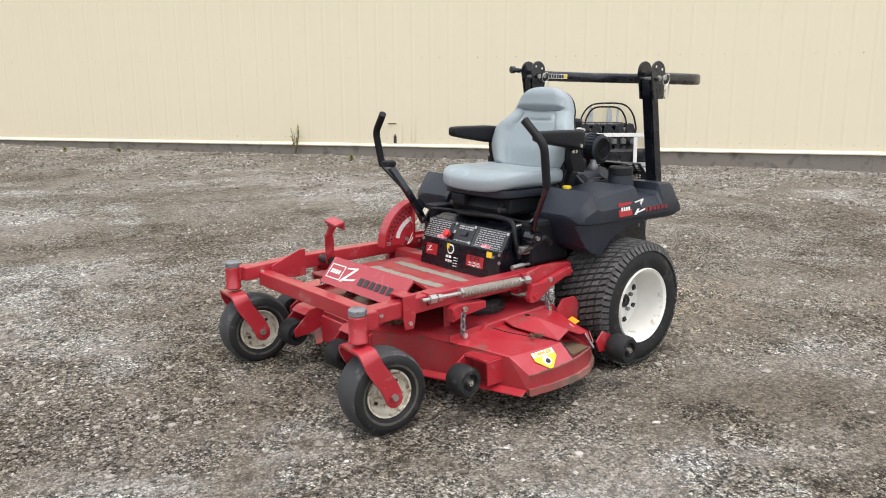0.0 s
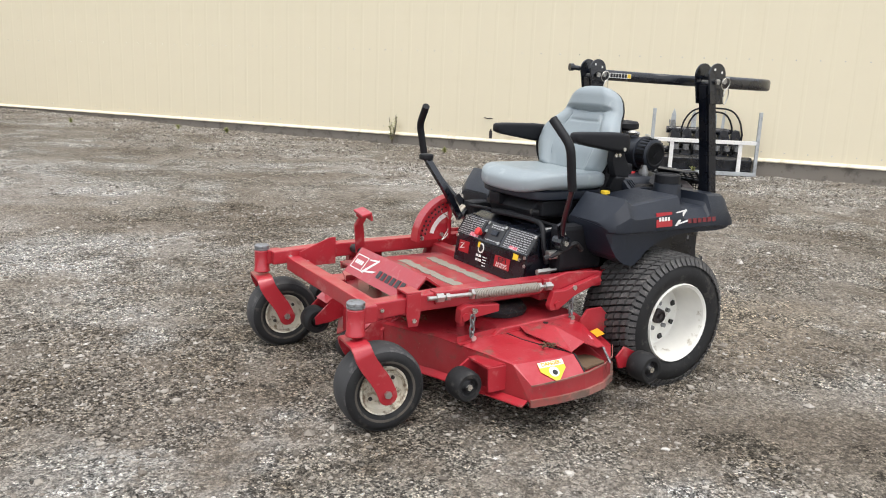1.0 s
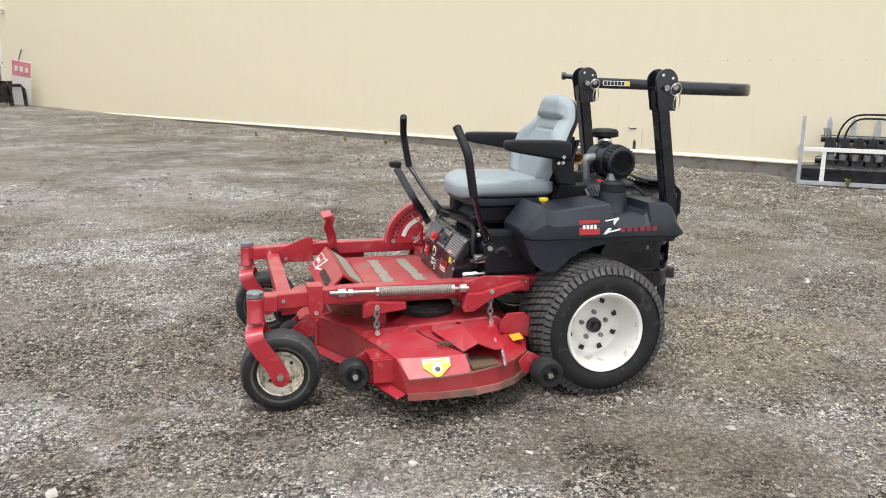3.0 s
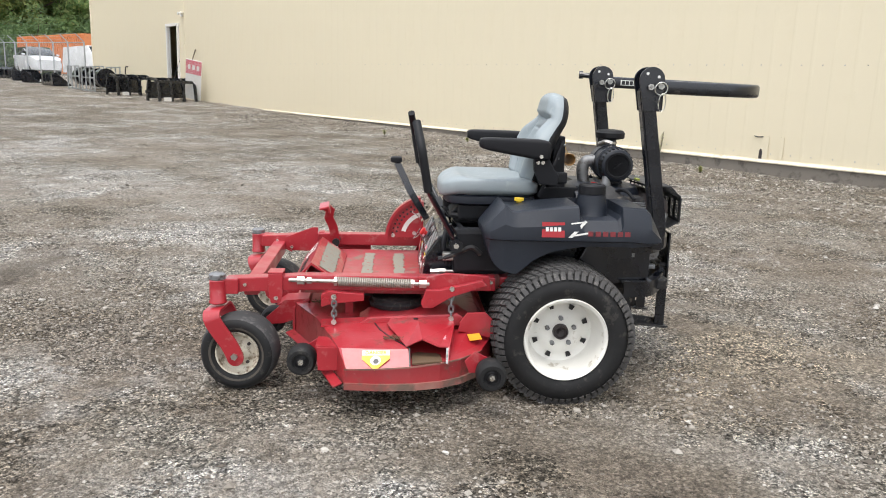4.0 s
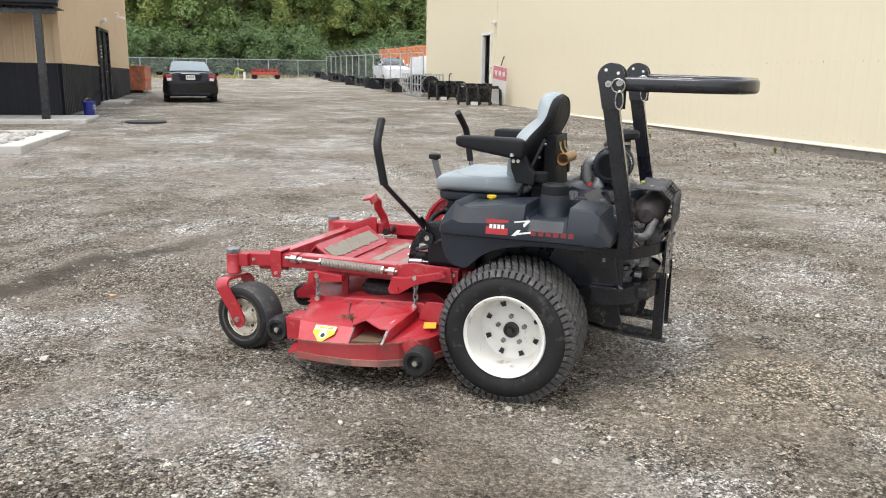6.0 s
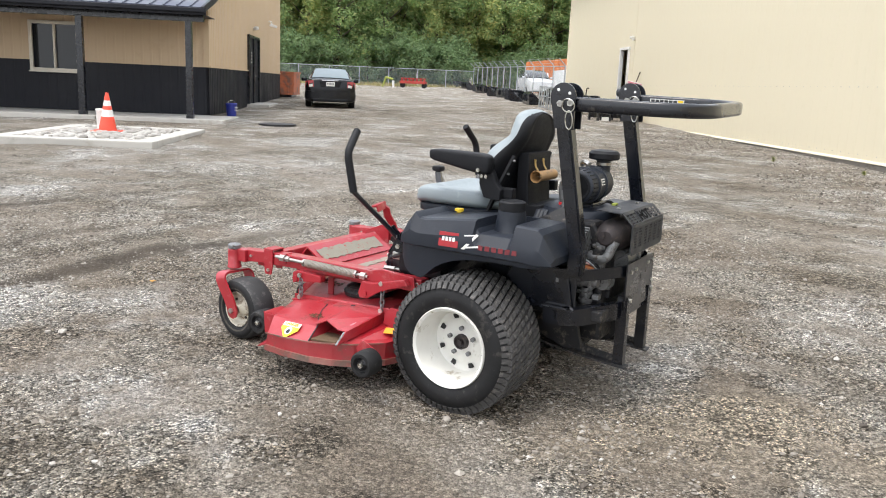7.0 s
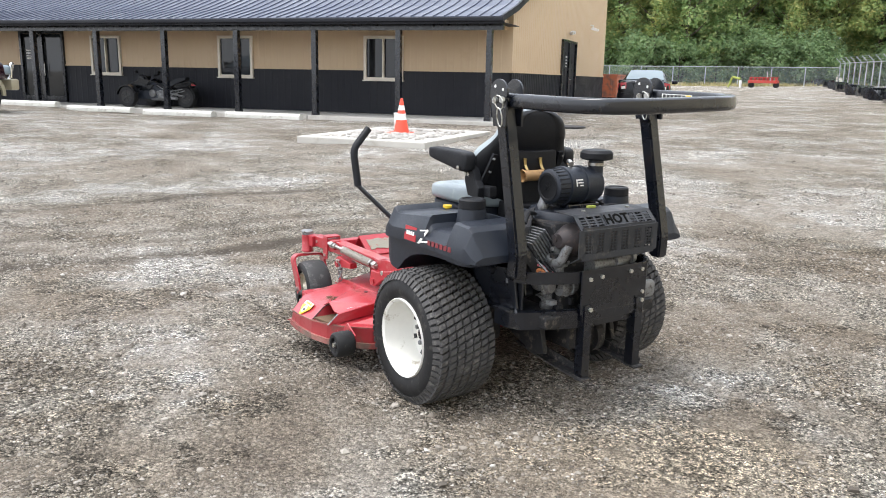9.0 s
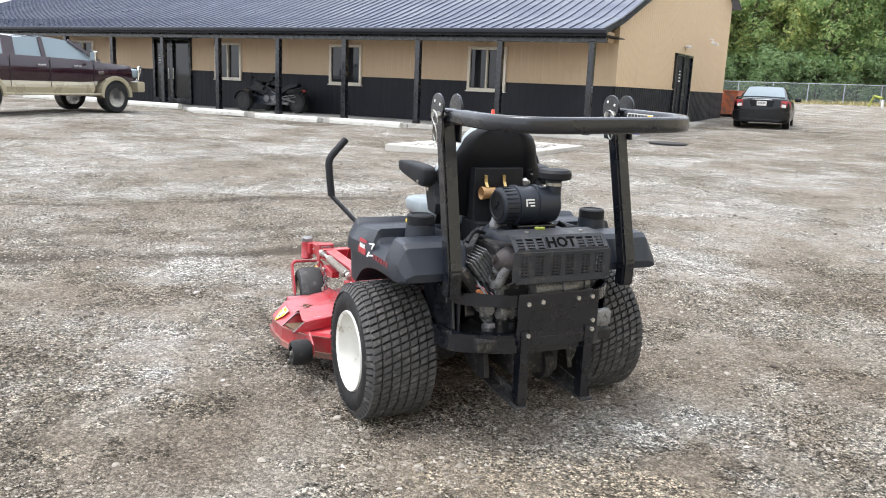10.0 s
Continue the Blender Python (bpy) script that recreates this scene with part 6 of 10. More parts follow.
    box(bm, (-0.56, -0.40, 0.545), (0.05, 0.03, 0.035), 0.004)
    tube(bm, ((-0.635, -0.40, 0.472), (-0.57, -0.405, 0.477)), 0.014, 6)
    each("linkage_rod", bm, M_STEEL, w, "steel linkage rods")
    bm = bmesh.new()
    box(bm, (-0.42, -0.39, 0.57), (0.24, 0.08, 0.2), 0.02)
    part("pump_cover", bm, M_SATIN, w)
    bm = bmesh.new()
    box(bm, (-0.42, 0.30, 0.57), (0.24, 0.1, 0.2), 0.02)
    part("pump_cover", bm, M_SATIN, w)
    bm = bmesh.new()
    tube(bm, round_path(((-0.6, -0.4, 0.53), (-0.52, -0.42, 0.56), (-0.46, -0.43, 0.60), (-0.42, -0.43, 0.56)), 0.05), 0.012, 8)
    part("hydraulic_hose", bm, M_DARKCAST, w)
    bm = bmesh.new()
    flat_bar(bm, ((-0.655, 0.255, 0.585), (-0.60, 0.245, 0.66)), (0, 1, 0), 0.035, 0.006)
    part("cast_lever", bm, M_WHITEDIRT, w, "pale cast latch lever")


control_box()


def soft_block(bm, c, s, e=0.35, deform=None, nu=28, nv=16):
    """An upholstered block: a box with soft, swelling faces, bent by deform."""
    def pw(v, k):
        return math.copysign(abs(v) ** k, v)
    rows = []
    for j in range(nv + 1):
        b = -math.pi / 2 + math.pi * j / nv
        row = []
        for i in range(nu):
            a = 2 * math.pi * i / nu
            p = Vector((s[0] / 2 * pw(math.cos(b), e) * pw(math.cos(a), e), s[1] / 2 * pw(math.cos(b), e) * pw(math.sin(a), e), s[2] / 2 * pw(math.sin(b), e)))
            if deform:
                p = deform(p)
            row.append(bm.verts.new(p + Vector(c)))
        rows.append(row)
    for ra, rb in zip(rows, rows[1:]):
        for i in range(nu):
            bm.faces.new((ra[i], ra[(i + 1) % nu], rb[(i + 1) % nu], rb[i]))
    bmesh.ops.remove_doubles(bm, verts=bm.verts[:], dist=0.0004)


def seat():
    w = grouped("seat", "grey vinyl high-back seat with black armrests")
    # cushion
    def sag(p):
        t = p.y / 0.26
        p.z += 0.022 * t * t + (0.012 if p.x < -0.12 else 0.0) * (1 - t * t) - 0.02 * max(0.0, 1 - (p.x / 0.15) ** 2) * max(0.0, 1 - t * t) * (1 if p.z > 0 else 0)
        if p.x < -0.1:
            p.y *= 1 - 0.55 * ((-0.1 - p.x)) ** 1.0
            p.z -= 0.9 * (p.x + 0.1) ** 2 * 2
        return p
    bm = bmesh.new()
    soft_block(bm, (-0.365, CY, 0.822), (0.455, 0.53, 0.096), 0.48, sag, 48, 26)
    part("cushion", bm, M_VINYL, w, smooth=True)
    bm = bmesh.new()
    soft_block(bm, (-0.36, CY, 0.775), (0.42, 0.48, 0.06), 0.4)
    part("cushion_base", bm, M_PLASTIC, w, smooth=True)
    # back: a padded shell, wide and bolstered below, drawn in to a narrow head
    lean = pose(-0.122, CY, 1.048, 0, 22.5, 0)

    def smooth(a, b, v):
        q = min(1.0, max(0.0, (v - a) / (b - a)))
        return q * q * (3 - 2 * q)

    def half_width(t):
        full = 0.262 - 0.05 * smooth(0.34, 0.0, t) - 0.062 * smooth(0.42, 0.72, t) - 0.04 * smooth(0.66, 0.95, t)
        if t > 0.84:
            full *= math.sqrt(max(0.0, 1 - ((t - 0.84) / 0.16) ** 2.6)) * 0.9 + 0.1 * (1 - smooth(0.84, 1.0, t))
        if t < 0.12:
            full *= 0.80 + 0.2 * math.sqrt(1 - (1 - t / 0.12) ** 2)
        return max(full, 0.004)

    def pad(u, t):
        """Thickness of the padding: side bolsters, head roll, stitched grooves."""
        a = abs(u)
        e = max(0.0, 1 - a ** 5) ** 0.5 * math.sqrt(max(0.0, 1 - max(0.0, (t - 0.86) / 0.14) ** 2)) * math.sqrt(max(0.02, min(1.0, t / 0.07)))
        d = 0.036 + 0.034 * smooth(0.45, 0.78, a) * (1 - smooth(0.5, 0.78, t)) - 0.01 * (1 - a) * (1 - smooth(0.5, 0.8, t))
        head = smooth(0.71, 0.77, t) * (1 - smooth(0.62, 0.92, a) * 0.5)
        d += 0.022 * head
        s_line = 0.5 + 0.12 * (1 - t)
        d -= 0.012 * math.exp(-((a - s_line) / 0.035) ** 2) * (1 - smooth(0.66, 0.72, t))
        d -= 0.016 * math.exp(-((t - 0.715 - 0.035 * a * a) / 0.014) ** 2) * (1 - smooth(0.7, 0.85, a))
        d -= 0.006 * math.exp(-((t - 0.6) / 0.012) ** 2) * (1 - smooth(0.4, 0.5, a))
        return d * e

    def grid(bm, front, back, nu=44, nt=72):
        """A closed cushion between two sheets given over (u, t)."""
        sheets = []
        for fn in (front, back):
            sheets.append([[bm.verts.new(fn(-1 + 2 * i / nu, j / nt)) for i in range(nu + 1)] for j in range(nt + 1)])
        for g, flip in zip(sheets, (1, -1)):
            for j in range(nt):
                for i in range(nu):
                    q = (g[j][i], g[j][i + 1], g[j + 1][i + 1], g[j + 1][i])
                    bm.faces.new(q[::flip])
        a, b = sheets
        for j in range(nt):
            for i in (0, nu):
                bm.faces.new((a[j][i], a[j + 1][i], b[j + 1][i], b[j][i]))
        for i in range(nu):
            for j in (0, nt):
                bm.faces.new((a[j][i], a[j][i + 1], b[j][i + 1], b[j][i]))

    def place(u, t, x):
        bend = 0.03 * u * u * (1 - smooth(0.45, 0.8, t)) - 0.018 * smooth(0.0, 0.3, 0.3 - t) + 0.02 * smooth(0.7, 1.0, t)
        return lean @ Vector((x - bend, u * half_width(t), -0.222 + 0.44 * t))
    bm = bmesh.new()
    grid(bm, lambda u, t: place(u, t, 0.016 - pad(u, t)), lambda u, t: place(u, t, 0.03))
    part("backrest", bm, M_VINYL, w, "grey vinyl back with side bolsters and stitched head roll", smooth=True, sharp=75)
    bm = bmesh.new()
    def rear(u, t):
        a = max(0.0, 1 - abs(u) ** 4) ** 0.5 * math.sqrt(max(0.0, 1 - max(0.0, (t - 0.8) / 0.2) ** 2))
        rib = 0.006 * smooth(0.62, 0.7, abs(u)) * (1 - smooth(0.84, 0.92, abs(u)))
        return place(u * 1.012, t, 0.034 + 0.026 * a + rib)
    grid(bm, lambda u, t: place(u * 1.012, t, 0.026), rear, 30, 40)
    part("back_shell", bm, M_SATIN, w, "black plastic back shell", smooth=True, sharp=75)
    # stitched seams
    bm = bmesh.new()
    for sg in (-1, 1):
        tube(bm, [place(sg * (0.5 + 0.12 * (1 - t)), t, 0.0165 - pad(sg * (0.5 + 0.12 * (1 - t)), t)) for t in (0.06 + 0.62 * k / 16 for k in range(17))], 0.0018, 5)
    tube(bm, [place(u, 0.715 + 0.035 * u * u, 0.0165 - pad(u, 0.715 + 0.035 * u * u)) for u in (-0.7 + 1.4 * k / 14 for k in range(15))], 0.0018, 5)
    each("seam", bm, M_SEAM, w)
    # armrests on brackets
    for y, s in ((-0.337, -1), (0.248, 1)):
        bm = bmesh.new()
        def taper(p):
            t = (p.x + 0.157) / 0.315
            p.z = p.z * (0.56 + 0.56 * t) + 0.024 * (1 - t) - 0.004 * t
            return p
        soft_block(bm, (-0.278, y, 1.012), (0.315, 0.075, 0.088), 0.36, taper)
        part("arm_pad", bm, M_SATIN, w, "black armrest", smooth=True)
        bm = bmesh.new()
        prism(bm, ((-0.19, 1.0), (-0.135, 1.0), (-0.10, 0.93), (-0.075, 0.90), (-0.08, 0.85), (-0.16, 0.86), (-0.185, 0.92)), "y", y - s * 0.03 - 0.02, y - s * 0.03 + 0.02, 0.006)
        box(bm, (-0.09, y - s * 0.06, 0.885), (0.12, 0.04, 0.05), 0.008)
        part("arm_bracket", bm, M_SATIN, w)
        bm = bmesh.new()
        for x, z in ((-0.168, 0.985), (-0.172, 0.955), (-0.15, 0.955)):
            bolt(bm, (x, y + s * 0.037 - (0 if z > 0.98 else s * 0.046), z), (0, s, 0), 0.009, 0.006)
        each("arm_bolt", bm, M_ZINC, w)
    # suspension under the cushion
    bm = bmesh.new()
    box(bm, (-0.34, CY, 0.715), (0.34, 0.42, 0.07), 0.012)
    prism(bm, ((-0.52, 0.66), (-0.54, 0.70), (-0.5, 0.755), (-0.18, 0.755), (-0.16, 0.66)), "y", CY - 0.17, CY + 0.17, 0.008)
    box(bm, (-0.53, CY + 0.1, 0.725), (0.06, 0.09, 0.06), 0.015)
    part("seat_base", bm, M_SATIN, w)
    bm = bmesh.new()
    for s in (-1, 1):
        tube(bm, round_path(((-0.54, CY + s * 0.17, 0.70), (-0.40, CY + s * 0.19, 0.68), (-0.2, CY + s * 0.2, 0.72)), 0.05), 0.014, 8)
    each("slide_rail", bm, M_DARKCAST, w)
    # mounting plate, tool box and card tube behind the seat
    bm = bmesh.new()
    prism(bm, ((-0.075, 1.03), (-0.065, 1.062), (-0.022, 1.062), (-0.018, 1.0), (-0.02, 0.93), (0.0, 0.72), (-0.1, 0.72), (-0.075, 0.9)), "y", -0.17, 0.07, 0.006)
    prism(bm, ((-0.14, 0.72), (0.06, 0.72), (0.05, 0.83), (-0.12, 0.83)), "y", CY - 0.13, CY + 0.17, 0.006)
    part("back_box", bm, M_SATIN, w, "black box behind the seat")
    for o in (-0.235, 0.185):
        bm = bmesh.new()
        flat_bar(bm, ((-0.155, CY + o, 0.8), (-0.095, CY + o, 0.94), (-0.05, CY + o * 0.9, 1.05)), (0, 1, 0), 0.028, 0.012)
        part("seat_strut", bm, M_SATIN, w)
    bm = bmesh.new()
    for o in (-0.232, 0.182):
        for z in (0.84, 0.9, 0.97, 1.03):
            bolt(bm, (-0.148 + (z - 0.8) * 0.42, CY + o * 0.96, z), (1, 0, 0), 0.0055, 0.01)
    each("strut_bolt", bm, M_CAST, w)


seat()


def card_tube():
    w = grouped("manual_tube", "tan tube held by brass clips behind the seat")
    bm = bmesh.new()
    lathe(bm, ((-0.15, 0.027), (-0.145, 0.029), (-0.125, 0.0245), (0.05, 0.0235), (0.05, 0.0205), (-0.12, 0.0215), (-0.148, 0.0255)), "y", (0.008, 0, 0.955), 28, True)
    part("tube", bm, M_TANTUBE, w, smooth=True)
    bm = bmesh.new()
    for y in (-0.12, -0.03):
        flat_bar(bm, ((-0.014, y, 1.03), (-0.008, y, 1.0), (0.006, y, 0.981)), (0, 1, 0), 0.014, 0.003)
        bolt(bm, (-0.016, y, 1.025), (1, 0, 0), 0.008)
    each("clip", bm, M_BRASS, w)


card_tube()


def lever(s):
    """A steering lever with a foam grip, bent outwards; s is -1 for the left one."""
    y = lambda v: CY + s * v
    w = grouped("steering_lever", "black steering lever with a foam grip")
    bm = bmesh.new()
    tube(bm, round_path(((-0.50, y(0.36), 0.57), (-0.565, y(0.415), 0.675), (-0.665, y(0.578), 0.86), (-0.668, y(0.58), 0.88)), 0.05), 0.0115, 10)
    part("shaft", bm, M_BLACK, w, smooth=True)
    bm = bmesh.new()
    tube(bm, round_path(((-0.664, y(0.576), 0.855), (-0.695, y(0.585), 1.03), (-0.715, y(0.492), 1.125)), 0.035), 0.0178, 14)
    part("grip", bm, M_SATIN, w, "black foam grip", smooth=True)
    bm = bmesh.new()
    tube(bm, ((-0.53, y(0.345), 0.60), (-0.53, y(0.405), 0.60)), 0.03, 14)
    flat_bar(bm, ((-0.53, y(0.385), 0.60), (-0.545, y(0.39), 0.65), (-0.57, y(0.41), 0.69)), (1, 0, 0.4), 0.034, 0.01)
    part("lever_hub", bm, M_BLACK, w)
    bm = bmesh.new()
    bolt(bm, (-0.545, y(0.40), 0.645), (0, s, 0), 0.01)
    bolt(bm, (-0.53, y(0.405), 0.60), (0, s, 0), 0.012)
    each("lever_bolt", bm, M_ZINC, w)


lever(-1)
lever(1)


def brake():
    w = grouped("parking_brake", "black parking brake lever with a flat pad")
    bm = bmesh.new()
    flat_bar(bm, round_path(((-0.63, 0.23, 0.60), (-0.715, 0.225, 0.735), (-0.785, 0.29, 0.875)), 0.06), (1, 0.2, 0.3), 0.032, 0.02)
    part("brake_arm", bm, M_BLACK, w)
    bm = bmesh.new()
    soft_block(bm, (-0.79, 0.30, 0.893), (0.06, 0.06, 0.032), 0.5, None, 16, 8)
    part("brake_pad", bm, M_SATIN, w, smooth=True)


brake()


def tank(s):
    """A moulded fuel tank that doubles as a wheel arch; s is -1 for the left one."""
    w = grouped("fuel_tank", "charcoal moulded fuel tank over the drive wheel")
    c = 0.0 if s < 0 else -0.04
    # stations along the tank: x, lower edge, top beside the filler, top of the inner ridge, inward taper
    st = ((-0.428, 0.678, 0.70, 0.70, 0.075), (-0.42, 0.655, 0.712, 0.712, 0.045), (-0.405, 0.60, 0.732, 0.732, 0.022), (-0.385, 0.56, 0.757, 0.757, 0.01), (-0.362, 0.54, 0.785, 0.785, 0.004), (-0.347, 0.532, 0.803, 0.803, 0.0), (-0.335, 0.528, 0.797, 0.797, 0.0), (-0.318, 0.523, 0.782, 0.782, 0.0), (-0.29, 0.521, 0.78, 0.78, 0.0), (-0.255, 0.55, 0.785, 0.785, 0.0), (-0.226, 0.577, 0.788, 0.788, 0.0), (-0.18, 0.603, 0.793, 0.793, 0.0), (-0.131, 0.621, 0.798, 0.798, 0.0), (-0.06, 0.634, 0.805, 0.805, 0.0), (-0.041, 0.637, 0.806, 0.806, 0.0), (-0.034, 0.638, 0.77, 0.806, 0.0), (-0.02, 0.639, 0.752, 0.806, 0.0), (0.06, 0.642, 0.75, 0.806, 0.0), (0.122, 0.641, 0.752, 0.805, 0.0), (0.135, 0.641, 0.77, 0.805, 0.0), (0.142, 0.641, 0.805, 0.805, 0.0), (0.19, 0.64, 0.803, 0.803, 0.0), (0.24, 0.643, 0.80, 0.80, 0.0), (0.262, 0.645, 0.782, 0.782, 0.002), (0.29, 0.65, 0.73, 0.73, 0.008), (0.312, 0.658, 0.688, 0.688, 0.02))
    bm = bmesh.new()
    rows = []
    for x, zb, zt, zi, k in st:
        zg = max(0.662 if x < 0.2 else 0.657, zb + 0.003)
        d = max(zt - zg, 0.012)
        sec = ((-0.59 + k, zb), (-0.614 + k, zb), (-0.617 + k, zg - 0.002), (-0.633 + k, zg + 0.004), (-0.634 + k, zg + 0.1 * d), (-0.63 + k, zg + 0.48 * d), (-0.598 + k, zg + 0.95 * d), (-0.584 + k, zg + d), (-0.362, zt), (-0.355, zi), (-0.345, zi), (-0.335, zi - 0.012), (-0.335, zb))
        rows.append([bm.verts.new((x, (y if s < 0 else -y) + c, max(z, zb))) for y, z in sec])
    for ra, rb in zip(rows, rows[1:]):
        for i in range(13):
            bm.faces.new((ra[i], ra[(i + 1) % 13], rb[(i + 1) % 13], rb[i]))
    bm.faces.new(rows[0])
    bm.faces.new(rows[-1][::-1])
    bmesh.ops.recalc_face_normals(bm, faces=bm.faces)
    body = part("tank_body", bm, M_PLASTIC, w, smooth=True, sharp=22)
    y = s * 0.445 + c
    bm = bmesh.new()
    lathe(bm, ((0.745, 0.076), (0.757, 0.07), (0.80, 0.063), (0.838, 0.059), (0.84, 0.05)), "z", (0.046, y, 0), 32)
    part("filler_neck", bm, M_PLASTIC, w, smooth=True)
    bm = bmesh.new()
    pr = [(0.838, 0.05), (0.84, 0.058), (0.874, 0.057), (0.88, 0.051), (0.88, 0.04), (0.876, 0.038), (0.876, 0.0001)]
    lathe(bm, pr, "z", (0.046, y, 0), 48)
    part("fuel_cap", bm, M_SATIN, w, "black ribbed fuel cap")
    if s < 0:
        side = facing((-0.15, -0.6295, 0.712), (1, 0, 0), (0, 0.14, 1))
        bm = bmesh.new()
        plate(bm, side, 0.094, 0.062, 0.0016)
        badge = part("badge", bm, M_LABELR, w, "red badge with a white mark")
        mark(4, 0.068, 0.017, side @ pose(0, 0.002, 0.0018), M_LABELW, badge)
        logo_z(w, side @ pose(0.105, 0.004, 0), 1.1)
        mark(6, 0.185, 0.02, side @ pose(0.232, -0.014, 0.001) @ Matrix.Shear("XY", 4, (0.2, 0)), M_DECALRED, w)
    # inner fender below the tank
    bm = bmesh.new()
    prism(bm, ((-0.44, 0.50), (-0.40, 0.66), (0.28, 0.63), (0.30, 0.50), (0.2, 0.44), (-0.3, 0.44)), "y", min(s * 0.30 + c, s * 0.345 + c), max(s * 0.30 + c, s * 0.345 + c), 0.006)
    part("inner_fender", bm, M_BLACK, w)


tank(-1)
tank(1)


def small_fittings():
    bm = bmesh.new()
    lathe(bm, ((0.765, 0.012), (0.79, 0.012), (0.792, 0.021), (0.803, 0.021), (0.804, 0.0001)), "z", (-0.255, -0.37, 0.0), 14)
    part("dipstick_cap", bm, M_YELLOW, mower, "yellow hydraulic cap", smooth=True)
    bm = bmesh.new()
    tube(bm, ((0.13, -0.13, 0.80), (0.138, -0.125, 0.85)), 0.016, 14)
    part("relay", bm, M_PUSHRED, mower, "small red fuel canister", smooth=True)
    bm = bmesh.new()
    tube(bm, ((0.131, -0.13, 0.815), (0.134, -0.128, 0.832)), 0.0168, 14)
    part("relay_band", bm, M_LABELW, mower, smooth=True)


small_fittings()


def square_tube(bm, pts, wide, high, r):
    """A square tube with rounded edges along a nearly level line."""
    pts = [Vector(p) for p in pts]
    sec = []
    for cx, cz, a0 in ((wide / 2 - r, high / 2 - r, 0), (r - wide / 2, high / 2 - r, 90), (r - wide / 2, r - high / 2, 180), (wide / 2 - r, r - high / 2, 270)):
        sec += arc((cx, cz), r, a0, a0 + 90, 4)
    rows = []
    for i, p in enumerate(pts):
        d = (pts[min(i + 1, len(pts) - 1)] - pts[max(i - 1, 0)]).normalized()
        side = Vector((d.y, -d.x, 0)).normalized()
        up = side.cross(d)
        rows.append([bm.verts.new(p + side * a + up * b) for a, b in sec])
    k = len(sec)
    for ra, rb in zip(rows, rows[1:]):
        for i in range(k):
            bm.faces.new((ra[i], ra[(i + 1) % k], rb[(i + 1) % k], rb[i]))
    bm.faces.new(rows[0][::-1])
    bm.faces.new(rows[-1])


def roll_bar():
    w = grouped("roll_bar", "black folded-down roll bar")
    for s, yb, yt, dz in ((-1, -0.432, -0.442, 0.0), (1, 0.385, 0.35, 0.018)):
        bm = bmesh.new()
        m0 = [(0.346, yb, 0.60), (0.35, yb, 0.70), (0.243, yt, 1.29 + dz)]
        flat_bar(bm, m0, (1, 0, 0), 0.062, 0.058)
        bmesh.ops.bevel(bm, geom=[e for e in bm.edges], offset=0.008, segments=2, affect="EDGES", clamp_overlap=True)
        part("upright", bm, M_BLACK, w)
        for o in (-0.038, 0.038):
            bm = bmesh.new()
            pts = [(a, b + dz) for a, b in [(0.228, 1.195), (0.308, 1.195), (0.309, 1.27)] + arc((0.257, 1.322), 0.054, -22, 202, 16) + [(0.214, 1.27)]]
            prism(bm, pts, "y", yt + o - 0.0045, yt + o + 0.0045, 0.0015)
            part("hinge_plate", bm, M_BLACK, w)
            bm = bmesh.new()
            for x, z in ((0.236, 1.348 + dz), (0.284, 1.336 + dz)):
                sgn = 1 if o > 0 else -1
                tube(bm, ((x, yt + o, z), (x, yt + o + sgn * 0.0052, z)), 0.0062, 10)
            each("plate_hole", bm, M_LABELW, w)
        bm = bmesh.new()
        for x, z in ((0.25, 1.294 + dz), (0.293, 1.298 + dz)):
            rod(bm, (x, yt - 0.058, z), (x, yt + 0.058, z), 0.008)
            bolt(bm, (x, yt - 0.048, z), (0, -1, 0), 0.0135, 0.01)
            bolt(bm, (x, yt + 0.048, z), (0, 1, 0), 0.0135, 0.01)
        each("hinge_bolt", bm, M_STEEL, w)
        bm = bmesh.new()
        yo = yt - 0.065
        for cx, cz, rr, w2 in ((0.29, 1.288, 0.026, 1.0), (0.297, 1.232, 0.036, 0.42)):
            pts = [(cx + rr * w2 * math.cos(2 * math.pi * k / 20), yo - 0.006 * math.sin(2 * math.pi * k / 20), cz + dz + rr * math.sin(2 * math.pi * k / 20)) for k in range(21)]
            tube(bm, pts, 0.0024, 6, caps=False)
        each("pin_ring", bm, M_ZINC, w, "bright split rings on the lock pin", smooth=True)
        if s > 0:
            bm = bmesh.new()
            tube(bm, ((0.215, yt + 0.06, 1.343), (0.175, yt + 0.075, 1.348)), 0.013, 12)
            tube(bm, ((0.18, yt + 0.073, 1.348), (0.16, yt + 0.078, 1.348)), 0.02, 12)
            part("lock_knob", bm, M_BLACK, w)
    # the folded hoop
    bm = bmesh.new()
    path = round_path(((0.275, -0.442, 1.295), (0.785, -0.442, 1.287), (0.785, 0.35, 1.305), (0.275, 0.35, 1.315)), 0.24, 14)
    square_tube(bm, path, 0.05, 0.056, 0.014)
    hoop = part("hoop", bm, M_BLACK, w, "folded black hoop", smooth=True, sharp=60)
    m = facing((0.435, 0.3245, 1.3124), (1, 0, -0.016), (0, 0, 1))
    bm = bmesh.new()
    plate(bm, m, 0.16, 0.026, 0.001)
    lab = part("roll_bar_label", bm, M_LABELW, hoop, "white and yellow pictogram label")
    bm = bmesh.new()
    for k in range(6):
        plate(bm, m, 0.017, 0.02, 0.0018, (-0.066 + k * 0.021, 0))
    part("pictogram", bm, M_LABELK, lab)
    bm = bmesh.new()
    plate(bm, m, 0.024, 0.022, 0.0018, (0.064, 0))
    part("pictogram", bm, M_YELLOW, lab)


roll_bar()


